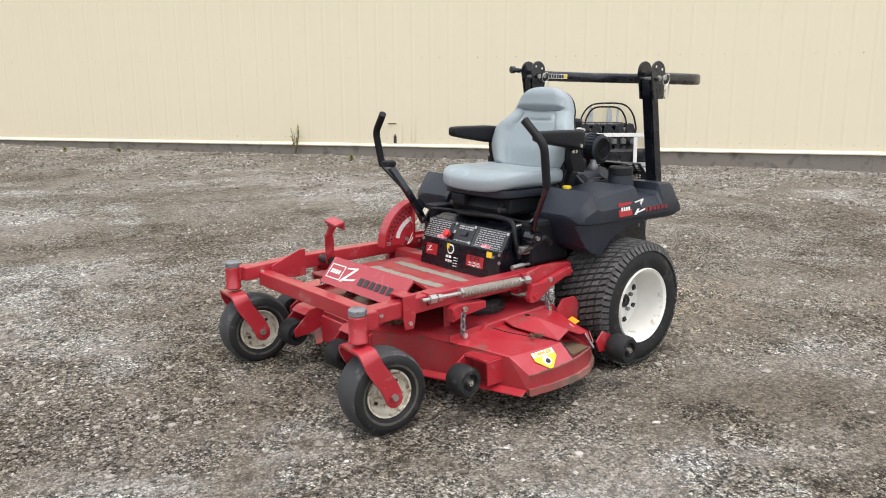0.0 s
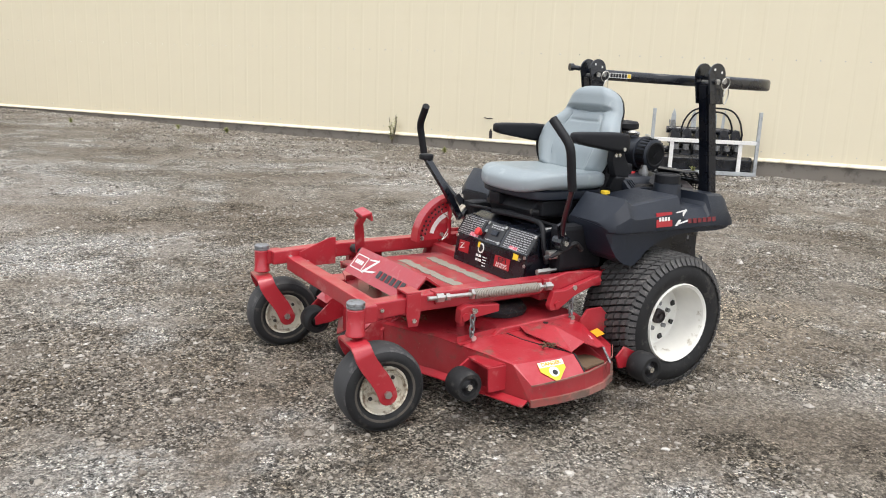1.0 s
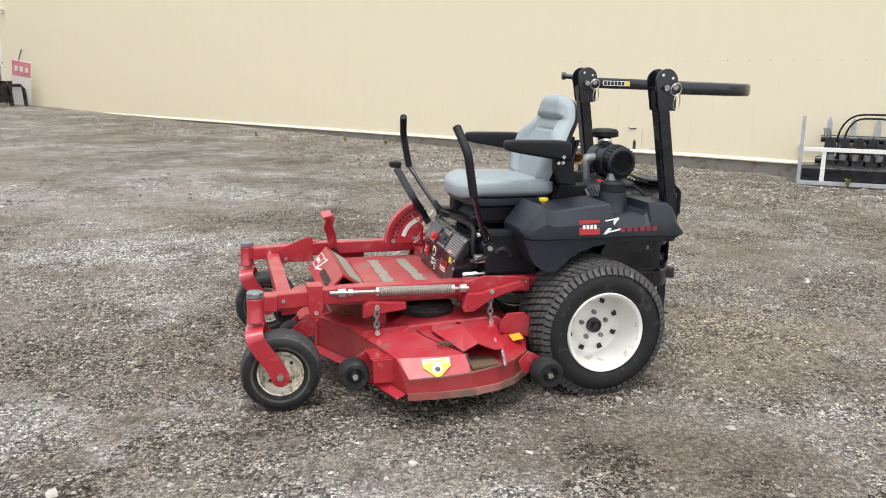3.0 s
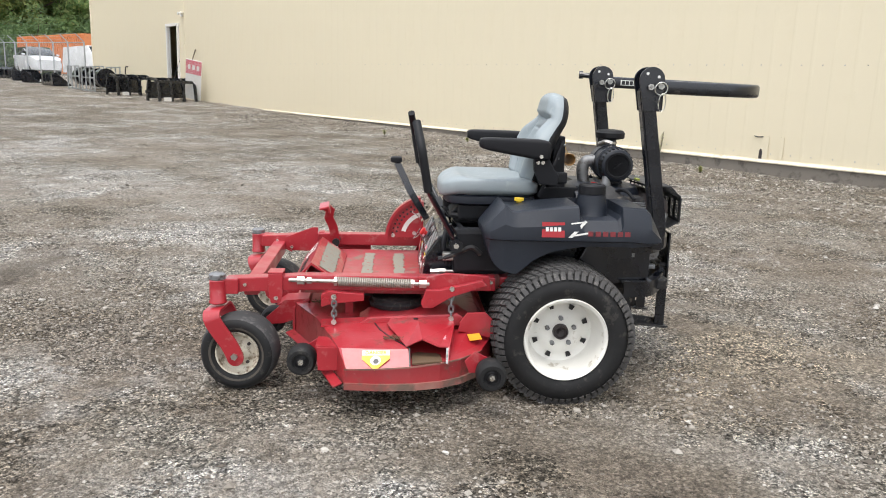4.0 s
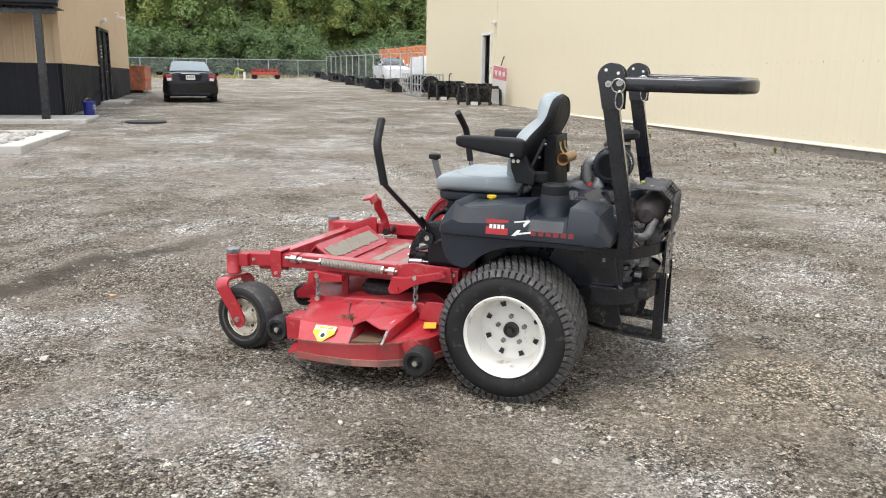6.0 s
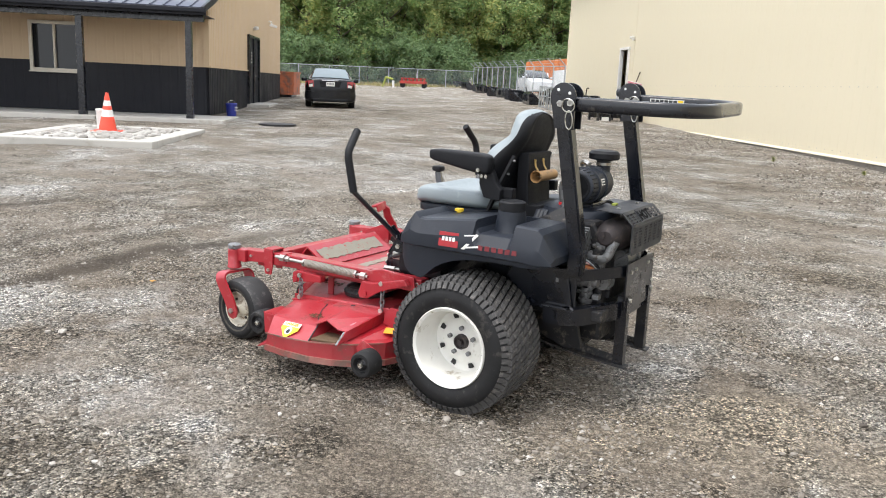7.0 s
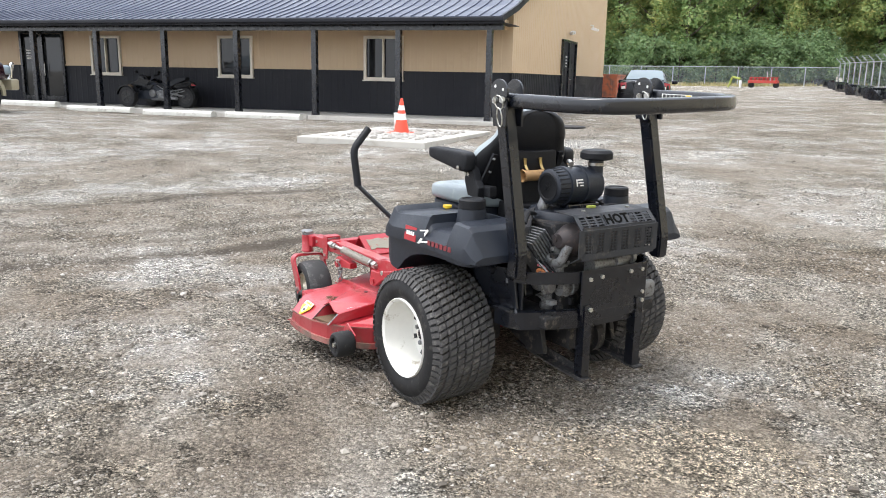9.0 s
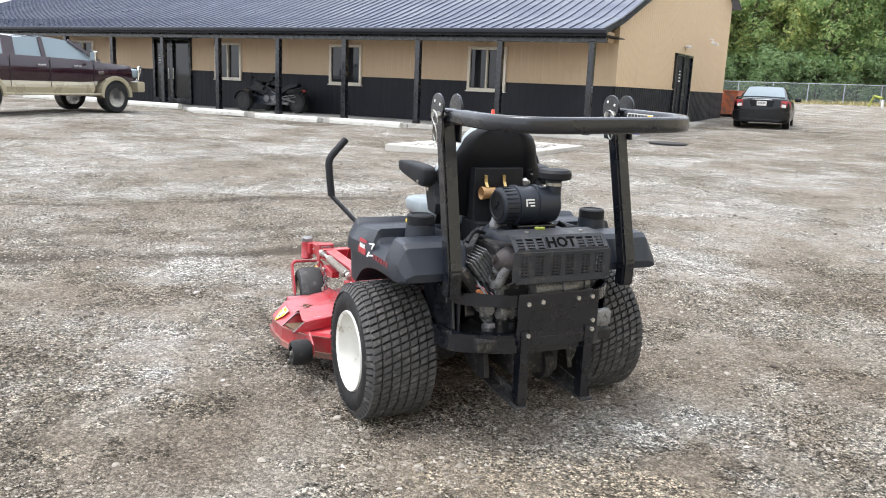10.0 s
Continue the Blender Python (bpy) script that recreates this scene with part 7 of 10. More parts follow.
def engine():
    w = grouped("engine", "dusty black and grey twin-cylinder engine")
    bm = bmesh.new()
    prism(bm, ((0.0, 0.44), (0.0, 0.74), (0.10, 0.80), (0.34, 0.80), (0.40, 0.70), (0.40, 0.44)), "y", CY - 0.2, CY + 0.2, 0.015)
    box(bm, (-0.1, CY, 0.56), (0.5, 0.56, 0.24), 0.02)
    part("crankcase", bm, M_DARKCAST, w)
    # blower housing and fan shroud on top
    bm = bmesh.new()
    lathe(bm, ((0.72, 0.19), (0.80, 0.19), (0.83, 0.17), (0.845, 0.12), (0.84, 0.06)), "z", (0.19, CY + 0.02, 0), 36)
    part("fan_shroud", bm, M_PLASTIC, w, smooth=True)
    for s in (-1, 1):
        m = pose(0.27, CY + s * 0.22, 0.70, -s * 38, 0, 0)
        bm = bmesh.new()
        for k in range(7):
            box(bm, (0, s * (-0.035 + k * 0.014), 0.0), (0.13, 0.005, 0.15), 0.002, m)
        box(bm, (0, s * 0.01, 0), (0.1, 0.09, 0.12), 0.008, m)
        each("cylinder_fin", bm, M_CAST, w, "grey finned cylinder")
        bm = bmesh.new()
        box(bm, (0, s * 0.092, 0.0), (0.13, 0.05, 0.14), 0.014, m)
        bolt(bm, m @ Vector((0.05, s * 0.117, 0.05)), m.to_3x3() @ Vector((0, s, 0)), 0.008)
        part("rocker_cover", bm, M_DARKCAST, w)
        bm = bmesh.new()
        tube(bm, round_path(((0.2, CY + s * 0.18, 0.82), (0.24, CY + s * 0.25, 0.84), (0.27, CY + s * 0.29, 0.80)), 0.04), 0.008, 8)
        part("spark_lead", bm, M_SATIN, w, smooth=True)
        bm = bmesh.new()
        flat_bar(bm, ((0.16, CY + s * 0.19, 0.83), (0.235, CY + s * 0.27, 0.77), (0.25, CY + s * 0.3, 0.68)), (1, 0.3, 0.4), 0.075, 0.004)
        part("air_baffle", bm, M_DARKCAST, w, "bright sheet-metal baffle")
    # angled black rocker box with a ribbed lid, and bright cooling fins below it
    m = pose(0.1, -0.2, 0.752, 0, 0, 0) @ pose(0, 0, 0, 40, 0, 6)
    bm = bmesh.new()
    box(bm, (0, 0, 0), (0.13, 0.15, 0.06), 0.014, m)
    for k in range(6):
        box(bm, (-0.04 + 0.016 * k, 0, 0.032), (0.006, 0.12, 0.008), 0.002, m)
    part("head_cover", bm, M_PLASTIC, w, "black ribbed cylinder head cover", smooth=False)
    for k in range(8):
        bm = bmesh.new()
        box(bm, (0.115, -0.005, 0.015 - 0.012 * k), (0.1 + 0.003 * k, 0.13, 0.0045), 0.0015, m)
        part("cooling_fin", bm, M_CAST, w, "bright aluminium cooling fin")
    # exhaust pipes down each side
    for s in (-1, 1):
        bm = bmesh.new()
        tube(bm, round_path(((0.33, CY + s * 0.2, 0.66), (0.41, CY + s * 0.225, 0.64), (0.44, CY + s * 0.2, 0.73)), 0.05), 0.02, 10)
        part("exhaust_pipe", bm, M_CAST, w, smooth=True)
    # carburettor, pump and starter castings low on the camera's side, with ribs, caps and screws
    rng = random.Random(17)
    for x, y, z, r, l, ax in ((0.37, -0.235, 0.62, 0.038, 0.11, "z"), (0.375, -0.235, 0.69, 0.03, 0.05, "z"), (0.40, -0.21, 0.545, 0.034, 0.09, "y"), (0.345, -0.285, 0.55, 0.03, 0.1, "x"), (0.33, -0.25, 0.48, 0.032, 0.07, "z"), (0.35, 0.17, 0.56, 0.045, 0.13, "z"), (0.42, -0.02, 0.63, 0.05, 0.2, "y"), (0.415, 0.1, 0.64, 0.04, 0.09, "y"), (0.3, -0.3, 0.6, 0.022, 0.1, "x")):
        bm = bmesh.new()
        prof = [(-l / 2, r * 0.55), (-l / 2, r * 0.9), (-l * 0.38, r), (-l * 0.2, r), (-l * 0.18, r * 0.82), (l * 0.1, r * 0.82), (l * 0.12, r * 1.06), (l * 0.24, r * 1.06), (l * 0.26, r * 0.8), (l / 2, r * 0.72), (l / 2, r * 0.3)]
        cz = {"z": (x, y, 0), "y": (x, 0, z), "x": (0, y, z)}[ax]
        o = {"z": z, "y": y, "x": x}[ax]
        lathe(bm, [(o + a, q) for a, q in prof], ax, cz, 20)
        for k in range(4):
            a = math.pi / 4 + k * math.pi / 2
            u, v = r * 0.95 * math.cos(a), r * 0.95 * math.sin(a)
            p = {"z": (x + u, y + v, z + l * 0.24), "y": (x + u, y - l * 0.24, z + v), "x": (x + l * 0.24, y + u, z + v)}[ax]
            box(bm, p, (0.016, 0.016, 0.016), 0.003)
        part("casting", bm, M_PUMP, w, "dull grey cast pump and carburettor housings", smooth=True)
    for k in range(9):
        bm = bmesh.new()
        p = (0.36 + rng.uniform(-0.03, 0.06), -0.23 + rng.uniform(-0.06, 0.05), rng.uniform(0.48, 0.7))
        box(bm, p, (rng.uniform(0.02, 0.05), rng.uniform(0.02, 0.04), rng.uniform(0.015, 0.04)), 0.005, None)
        part("bracket", bm, M_CAST if k % 2 else M_DARKCAST, w)
    for k in range(6):
        bm = bmesh.new()
        y = -0.31 + 0.022 * k
        tube(bm, round_path(((0.3, y, 0.66 - 0.01 * k), (0.37, y - 0.01, 0.64), (0.405, y + 0.03, 0.58 - 0.012 * k), (0.36, y + 0.05, 0.5), (0.28, y + 0.04, 0.49)), 0.05), 0.0045 + 0.0008 * (k % 3), 6)
        part("hose", bm, M_SATIN if k % 3 else M_CAST, w, smooth=True)
    bm = bmesh.new()
    lathe(bm, ((0.44, 0.045), (0.56, 0.045), (0.565, 0.04)), "z", (0.33, -0.16, 0), 20)
    part("oil_filter", bm, M_LABELK, w, smooth=True)
    bm = bmesh.new()
    for k, (y, z) in enumerate(((-0.31, 0.62), (-0.29, 0.60), (-0.33, 0.59))):
        tube(bm, round_path(((0.2, y, z + 0.06), (0.28, y - 0.02, z - 0.02), (0.36, y + 0.03, z), (0.38, y + 0.09, z - 0.08), (0.33, y + 0.06, z - 0.16)), 0.06), 0.006, 6)
    each("hose", bm, M_SATIN, w)
    bm = bmesh.new()
    tube(bm, round_path(((0.25, -0.34, 0.56), (0.33, -0.32, 0.62), (0.38, -0.26, 0.60)), 0.05), 0.01, 6)
    part("orange_wire", bm, M_TARP, w)
    bm = bmesh.new()
    tube(bm, round_path(((0.22, -0.34, 0.60), (0.30, -0.335, 0.64), (0.37, -0.29, 0.63), (0.40, -0.24, 0.57)), 0.05), 0.005, 6)
    part("pale_wire", bm, M_PINK, w)
    bm = bmesh.new()
    pts = [(0.302 + 0.013 * math.cos(2 * math.pi * k / 14), -0.13, 0.818 + 0.013 * math.sin(2 * math.pi * k / 14)) for k in range(15)]
    tube(bm, pts, 0.004, 6, caps=False)
    rod(bm, (0.302, -0.13, 0.7), (0.302, -0.13, 0.806), 0.005)
    part("dipstick_ring", bm, M_BRASS, w, "brass dipstick ring")
    # carburettor elbow
    bm = bmesh.new()
    tube(bm, round_path(((0.19, -0.02, 0.945), (0.105, -0.02, 0.94), (0.1, -0.02, 0.88), (0.13, -0.02, 0.79)), 0.045), 0.029, 16)
    part("intake_elbow", bm, M_CAST, w, "grey intake elbow", smooth=True)


engine()


def muffler():
    w = grouped("muffler", "heat-stained muffler inside a black slotted guard")
    bm = bmesh.new()
    lathe(bm, ((-0.275, 0.012), (-0.275, 0.028), (-0.25, 0.048), (-0.215, 0.064), (-0.18, 0.07), (0.14, 0.07), (0.15, 0.06), (0.155, 0.03)), "y", (0.405, 0, 0.745), 32)
    tube(bm, ((0.392, -0.24, 0.754), (0.389, -0.282, 0.754)), 0.016, 14)
    part("canister", bm, M_RUSTMETAL, w, smooth=True)
    y0, y1 = -0.243, 0.163
    prof = ((0.35, 0.856), (0.463, 0.851), (0.512, 0.801), (0.512, 0.69), (0.46, 0.662))
    bm = bmesh.new()
    # top sheet
    flat_bar(bm, ((0.35, (y0 + y1) / 2, 0.856), (0.463, (y0 + y1) / 2, 0.851)), (0, 1, 0), y1 - y0, 0.004)
    # slanted slotted band: rails and webs
    a, b = Vector((0.463, 0, 0.851)), Vector((0.512, 0, 0.801))
    for t in (0.04, 0.96):
        p = a.lerp(b, t)
        flat_bar(bm, (p + Vector((0, y0, 0)), p + Vector((0, y1, 0))), (b - a), 0.014, 0.004)
    for t in (0.32, 0.5, 0.68):
        p = a.lerp(b, t)
        flat_bar(bm, (p + Vector((0, y0, 0)), p + Vector((0, y1, 0))), (b - a), 0.006, 0.003)
    n = 9
    for i in range(n + 1):
        y = y0 + (y1 - y0) * i / n
        flat_bar(bm, (a + Vector((0, y, 0)), b + Vector((0, y, 0))), (0, 1, 0), 0.02 if i in (0, 3, 6, 9) else 0.012, 0.0035)
    # plain middle of the band; near-black letters paint the unlit openings of its warning
    bm2 = bmesh.new()
    mid_band = facing((a.x / 2 + b.x / 2 + 0.0006, (y0 + y1) / 2, a.z / 2 + b.z / 2 + 0.001), (0, 1, 0), a - b)
    plate(bm2, mid_band, 0.135, 0.068, 0.004)
    band = part("guard_band", bm2, M_GUARD, w)
    letters("HOT", 0.062, mid_band @ pose(0, 0, 0.0046), M_VOID, band, bold=0.002, squeeze=1.0)
    # upright mesh
    c = Vector((0.512, 0, 0.69))
    for t in (0.0, 1.0):
        p = b.lerp(c, t)
        flat_bar(bm, (p + Vector((0, y0, 0)), p + Vector((0, y1, 0))), (c - b), 0.022, 0.004)
    for i in range(1, 9):
        p = b.lerp(c, i / 9)
        flat_bar(bm, (p + Vector((0, y0, 0)), p + Vector((0, y1, 0))), (c - b), 0.007 if i in (1, 8) else 0.0045, 0.003)
    for i in range(25):
        y = y0 + (y1 - y0) * i / 24
        flat_bar(bm, (b + Vector((0, y, 0)), c + Vector((0, y, 0))), (0, 1, 0), (0.034 if i % 8 == 0 else 0.022) if i % 4 == 0 else 0.0045, 0.003)
    flat_bar(bm, (c + Vector((0, (y0 + y1) / 2, 0)), Vector((0.46, (y0 + y1) / 2, 0.662))), (0, 1, 0), y1 - y0, 0.003)
    part("guard", bm, M_GUARD, w, "dusty black slotted muffler guard")
    # right end of the guard: perforated side
    bm = bmesh.new()
    for q in zip(prof, prof[1:]):
        flat_bar(bm, [(x, y1, z) for x, z in q], (0, 1, 0), 0.02, 0.004)
        flat_bar(bm, [(x, y0, z) for x, z in q], (0, 1, 0), 0.02, 0.004)
    for i in range(6):
        x = 0.40 + i * 0.02
        flat_bar(bm, ((x, y1, 0.68), (x, y1, 0.85 - 0.009 * i)), (1, 0, 0), 0.008, 0.003)
        flat_bar(bm, ((0.39, y1, 0.69 + i * 0.028), (0.51, y1, 0.695 + i * 0.02)), (0, 0, 1), 0.008, 0.003)
    each("guard_slat", bm, M_GUARD, w)
    bm = bmesh.new()
    for y in (-0.15, 0.1):
        bolt(bm, (0.41, y, 0.856), (0, 0, 1), 0.009, 0.005)
    each("guard_bolt", bm, M_STEEL, w)
    bm = bmesh.new()
    box(bm, (0.36, -0.06, 0.862), (0.018, 0.04, 0.01), 0.003)
    part("yellow_clip", bm, M_IMPYEL, w)


muffler()


def air_cleaner():
    w = grouped("air_cleaner", "black canister air cleaner with a mushroom intake cap")
    x, z = 0.226, 0.936
    bm = bmesh.new()
    lathe(bm, ((-0.185, 0.02), (-0.185, 0.064), (-0.178, 0.073), (-0.12, 0.077), (-0.118, 0.084), (-0.105, 0.084), (-0.103, 0.078), (-0.03, 0.078), (-0.028, 0.084), (-0.01, 0.084), (-0.008, 0.078), (0.07, 0.074), (0.085, 0.056), (0.09, 0.02)), "y", (x, 0, z), 40)
    part("canister", bm, M_PLASTIC, w, smooth=True)
    bm = bmesh.new()
    lathe(bm, ((-0.1865, 0.05), (-0.19, 0.052), (-0.19, 0.06), (-0.1865, 0.062)), "y", (x, 0, z), 40)
    part("end_cap_ring", bm, M_SATIN, w)
    for k in range(24):
        a = 2 * math.pi * k / 24
        bm = bmesh.new()
        box(bm, (0, 0, 0), (0.004, 0.05, 0.006), 0.001, pose(x + 0.0755 * math.cos(a), -0.15, z + 0.0755 * math.sin(a), 0, -math.degrees(a), 0))
        part("end_cap_rib", bm, M_SATIN, w)
    for k in range(3):
        bm = bmesh.new()
        box(bm, (0, 0, 0), (0.044, 0.003, 0.004), 0.001, pose(x, -0.1868 - 0.0004 * k, z, 0, 60 * k + 20, 0))
        part("end_cap_web", bm, M_SATIN, w)
    bm = bmesh.new()
    tube(bm, round_path(((x + 0.02, 0.063, z), (x + 0.022, 0.063, z + 0.06), (x + 0.022, 0.063, 1.05)), 0.02), 0.032, 20)
    part("stack", bm, M_PLASTIC, w, smooth=True)
    bm = bmesh.new()
    tube(bm, ((x + 0.022, 0.063, 1.018), (x + 0.022, 0.063, 1.03)), 0.035, 20)
    part("clamp", bm, M_STEEL, w)
    bm = bmesh.new()
    tube(bm, round_path(((x, -0.06, z + 0.09), (x - 0.03, -0.05, z + 0.1), (x - 0.05, -0.02, z + 0.085)), 0.02), 0.012, 8)
    part("clamp", bm, M_STEEL, w)
    bm = bmesh.new()
    lathe(bm, ((1.04, 0.04), (1.046, 0.066), (1.05, 0.07), (1.072, 0.07), (1.084, 0.06), (1.088, 0.03)), "z", (x + 0.022, 0.063, 0), 32)
    part("intake_cap", bm, M_SATIN, w, "black mushroom intake cap", smooth=True)
    bm = bmesh.new()
    m = facing((x + 0.0765, -0.075, z + 0.02), (0, 1, 0), (-0.25, 0, 1))
    for k in range(3):
        plate(bm, m, 0.035 - 0.008 * k, 0.005, 0.002, (0.004 * k, 0.012 - 0.012 * k))
    plate(bm, m, 0.005, 0.03, 0.002, (-0.018, 0))
    part("maker_mark", bm, M_LABELW, w, "plain white mark")
    bm = bmesh.new()
    box(bm, (x, -0.02, 0.845), (0.1, 0.18, 0.03), 0.006)
    part("saddle", bm, M_BLACK, w)
    bm = bmesh.new()
    lathe(bm, ((0.828, 0.008), (0.83, 0.022), (0.85, 0.026), (0.872, 0.017), (0.885, 0.015)), "z", (0.178, -0.165, 0), 16)
    part("dust_valve", bm, M_CAST, w, smooth=True)


air_cleaner()


def rear_bumper():
    w = grouped("rear_bumper", "black engine guard with bent bands and a bolted plate")
    cy = -0.03
    for z, hh, half, xr in ((0.592, 0.048, 0.375, 0.487), (0.415, 0.07, 0.405, 0.482)):
        bm = bmesh.new()
        path = round_path(((0.22, cy - half, z), (0.34, cy - half, z), (xr, cy - 0.20, z + 0.01), (xr, cy + 0.19, z + 0.01), (0.34, cy + half - 0.04, z), (0.22, cy + half - 0.04, z)), 0.16, 7)
        flat_bar(bm, path, (0, 0, 1), hh, 0.01)
        if hh > 0.06:
            flat_bar(bm, [p + Vector((-0.012, 0, hh / 2)) for p in path], (1, 0.6, 0), 0.03, 0.008)
        part("band", bm, M_BLACK, w)
    bm = bmesh.new()
    box(bm, (0.492, cy, 0.54), (0.008, 0.37, 0.185), 0.003)
    box(bm, (0.494, cy, 0.437), (0.006, 0.35, 0.04), 0.002)
    part("rear_plate", bm, M_BLACK, w)
    for s, y in ((-1, cy - 0.148), (1, cy + 0.145)):
        bm = bmesh.new()
        prism(bm, ((-0.02, 0.0), (0.02, 0.0), (0.02, 0.006), (-0.014, 0.006), (-0.014, 0.045), (-0.02, 0.045)), "z", 0.18, 0.485, 0, pose(0.503, y, 0, 0, 0, 90))
        part("hitch_leg", bm, M_BLACK, w, "scuffed black angle leg")
    for y in (cy - 0.36, cy + 0.33):
        bm = bmesh.new()
        box(bm, (0.32, y, 0.5), (0.04, 0.01, 0.22), 0.002)
        part("band_strut", bm, M_BLACK, w)
    bm = bmesh.new()
    for y, z in ((-0.172, 0.593), (-0.109, 0.598), (0.055, 0.602), (0.12, 0.604), (-0.17, 0.468), (0.125, 0.47), (0.13, 0.505)):
        bolt(bm, (0.497 if z > 0.48 else 0.503, y, z), (1, 0, 0), 0.0095, 0.008)
    each("plate_bolt", bm, M_ZINC, w)
    bm = bmesh.new()
    tube(bm, ((0.494, -0.02, 0.55), (0.4985, -0.02, 0.55)), 0.012, 12)
    each("plate_hole", bm, M_LABELK, w)
    bm = bmesh.new()
    soft_block(bm, (0.46, 0.205, 0.5), (0.03, 0.075, 0.075), 0.5, None, 14, 8)
    part("plastic_tab", bm, M_CAST, w, "grey loose plastic tab", smooth=True)
    bm = bmesh.new()
    plate(bm, facing((0.26, cy - 0.381, 0.565), (1, 0, 0), (0, 0, 1)), 0.012, 0.018, 0.0012)
    part("small_decal", bm, M_CAST, w)
    # transaxles, belly pan and hitch frame behind the wheels
    bm = bmesh.new()
    for s in (-1, 1):
        box(bm, (AX, CY + s * 0.27, 0.31), (0.2, 0.16, 0.2), 0.03)
        rod(bm, (AX, CY + s * 0.2, AZ), (AX, CY + s * 0.42, AZ), 0.04)
        prism(bm, ((0.05, 0.30), (0.05, 0.44), (0.28, 0.44), (0.33, 0.24), (0.26, 0.22)), "y", CY + s * 0.2 - 0.012, CY + s * 0.2 + 0.012, 0.004)
    box(bm, (0.2, CY, 0.42), (0.5, 0.62, 0.05), 0.008)
    box(bm, (0.25, CY, 0.33), (0.25, 0.22, 0.16), 0.02)
    lathe(bm, ((-0.02, 0.075), (0.02, 0.075)), "y", (0.33, CY + 0.05, 0.29), 24)
    each("transaxle", bm, M_DARKCAST, w)
    for s in (-1, 1):
        bm = bmesh.new()
        prism(bm, ((0.0, 0.50), (0.05, 0.60), (0.30, 0.62), (0.33, 0.46), (0.10, 0.42)), "y", CY + s * 0.36 - 0.006, CY + s * 0.36 + 0.006, 0.003)
        part("side_gusset", bm, M_BLACK, w)
    for y in (cy - 0.155, cy + 0.15):
        bm = bmesh.new()
        flat_bar(bm, ((0.52, y, 0.172), (0.30, y - 0.004, 0.19), (0.10, y - 0.01, 0.225)), (0, 1, 0), 0.055, 0.008)
        flat_bar(bm, ((0.50, y + 0.024, 0.185), (0.12, y + 0.016, 0.232)), (0, 0, 1), 0.035, 0.006)
        part("runner", bm, M_RUNNER, w, "scuffed bare-edged runner under the engine guard")


rear_bumper()


# ---- things in the yard ----
def on_ground(x, y, turn=0.0, dz=0.0):
    return pose(x, y, lie(x, y) + dz, 0, 0, turn)


def build_cone_bed():
    """A square concrete bed filled with river stones, with a traffic cone and a white pail on it."""
    corners = [(-8.6, 5.9), (-6.62, 7.5), (-9.15, 10.3), (-11.2, 8.6)]
    cx, cy = sum(c[0] for c in corners) / 4, sum(c[1] for c in corners) / 4
    bed = thing("stone_bed", on_ground(cx, cy, 39.0), "square pale concrete kerb filled with river stones", "planting bed")
    a, b = 2.4 / 2, 3.4 / 2
    for name, x, y, sx, sy in (("kerb", 0, -b, 2 * a + 0.3, 0.3), ("kerb", 0, b, 2 * a + 0.3, 0.3), ("kerb", -a, 0, 0.3, 2 * b - 0.3), ("kerb", a, 0, 0.3, 2 * b - 0.3)):
        bm = bmesh.new()
        box(bm, (x, y, 0.0), (sx, sy, 0.18), 0.02)
        part(name, bm, M_CONC, bed)
    bm = bmesh.new()
    box(bm, (0, 0, -0.01), (2 * a - 0.3, 2 * b - 0.3, 0.16))
    part("bed_fill", bm, M_CONC, bed)
    rng = random.Random(12)
    shapes = []
    for k in range(5):
        bm = bmesh.new()
        bmesh.ops.create_icosphere(bm, subdivisions=2, radius=1.0)
        for v in bm.verts:
            v.co *= 1 + 0.22 * noise.noise(v.co * 1.3 + Vector((k * 7, 0, 0)))
            v.co.z *= 0.55
            v.co.y *= 0.75
        ob = part("river_stone", bm, M_RIVER, bed, smooth=True)
        ob.location = (rng.uniform(-a, a) * 0.7, rng.uniform(-b, b) * 0.7, 0.07)
        ob.scale = (0.1, 0.1, 0.1)
        shapes.append(ob.data)
    for i in range(290):
        ob = new("river_stone", shapes[i % 5])
        ob.parent = bed
        s = rng.uniform(0.04, 0.095)
        ob.matrix_basis = Matrix.LocRotScale((rng.uniform(-1, 1) * (a - 0.22), rng.uniform(-1, 1) * (b - 0.22), 0.055 + rng.uniform(0, 0.03)), Euler((rng.uniform(-0.3, 0.3), rng.uniform(-0.3, 0.3), rng.uniform(0, 6.28))), (s, s, s))
    cone = thing("traffic_cone", on_ground(-9.2, 8.25, 30, 0.06) @ pose(0, 0, 0, 4, 3, 0), "orange-red traffic cone with two white bands", "traffic cone")
    bm = bmesh.new()
    box(bm, (0, 0, 0.015), (0.46, 0.46, 0.035), 0.014)
    part("cone_base", bm, M_CONE, cone)
    def r(z):
        return 0.17 - 0.138 * z / 0.72
    for name, z0, z1, mat in (("cone_body", 0.03, 0.30, M_CONE), ("white_band", 0.30, 0.43, M_LABELW), ("cone_body", 0.43, 0.50, M_CONE), ("white_band", 0.50, 0.60, M_LABELW), ("cone_tip", 0.60, 0.74, M_CONE)):
        bm = bmesh.new()
        lathe(bm, ((z0, r(z0)), (z1, r(z1))), "z", (0, 0, 0), 28)
        part(name, bm, mat, cone, smooth=True)
    pail = thing("white_pail", on_ground(-9.62, 8.42, 0, 0.06), "small white plastic pail behind the traffic cone", "pail")
    bm = bmesh.new()
    lathe(bm, ((0.0, 0.11), (0.38, 0.13), (0.40, 0.138), (0.41, 0.13), (0.40, 0.12)), "z", (0, 0, 0), 24)
    part("body", bm, M_LABELW, pail, smooth=True)


build_cone_bed()


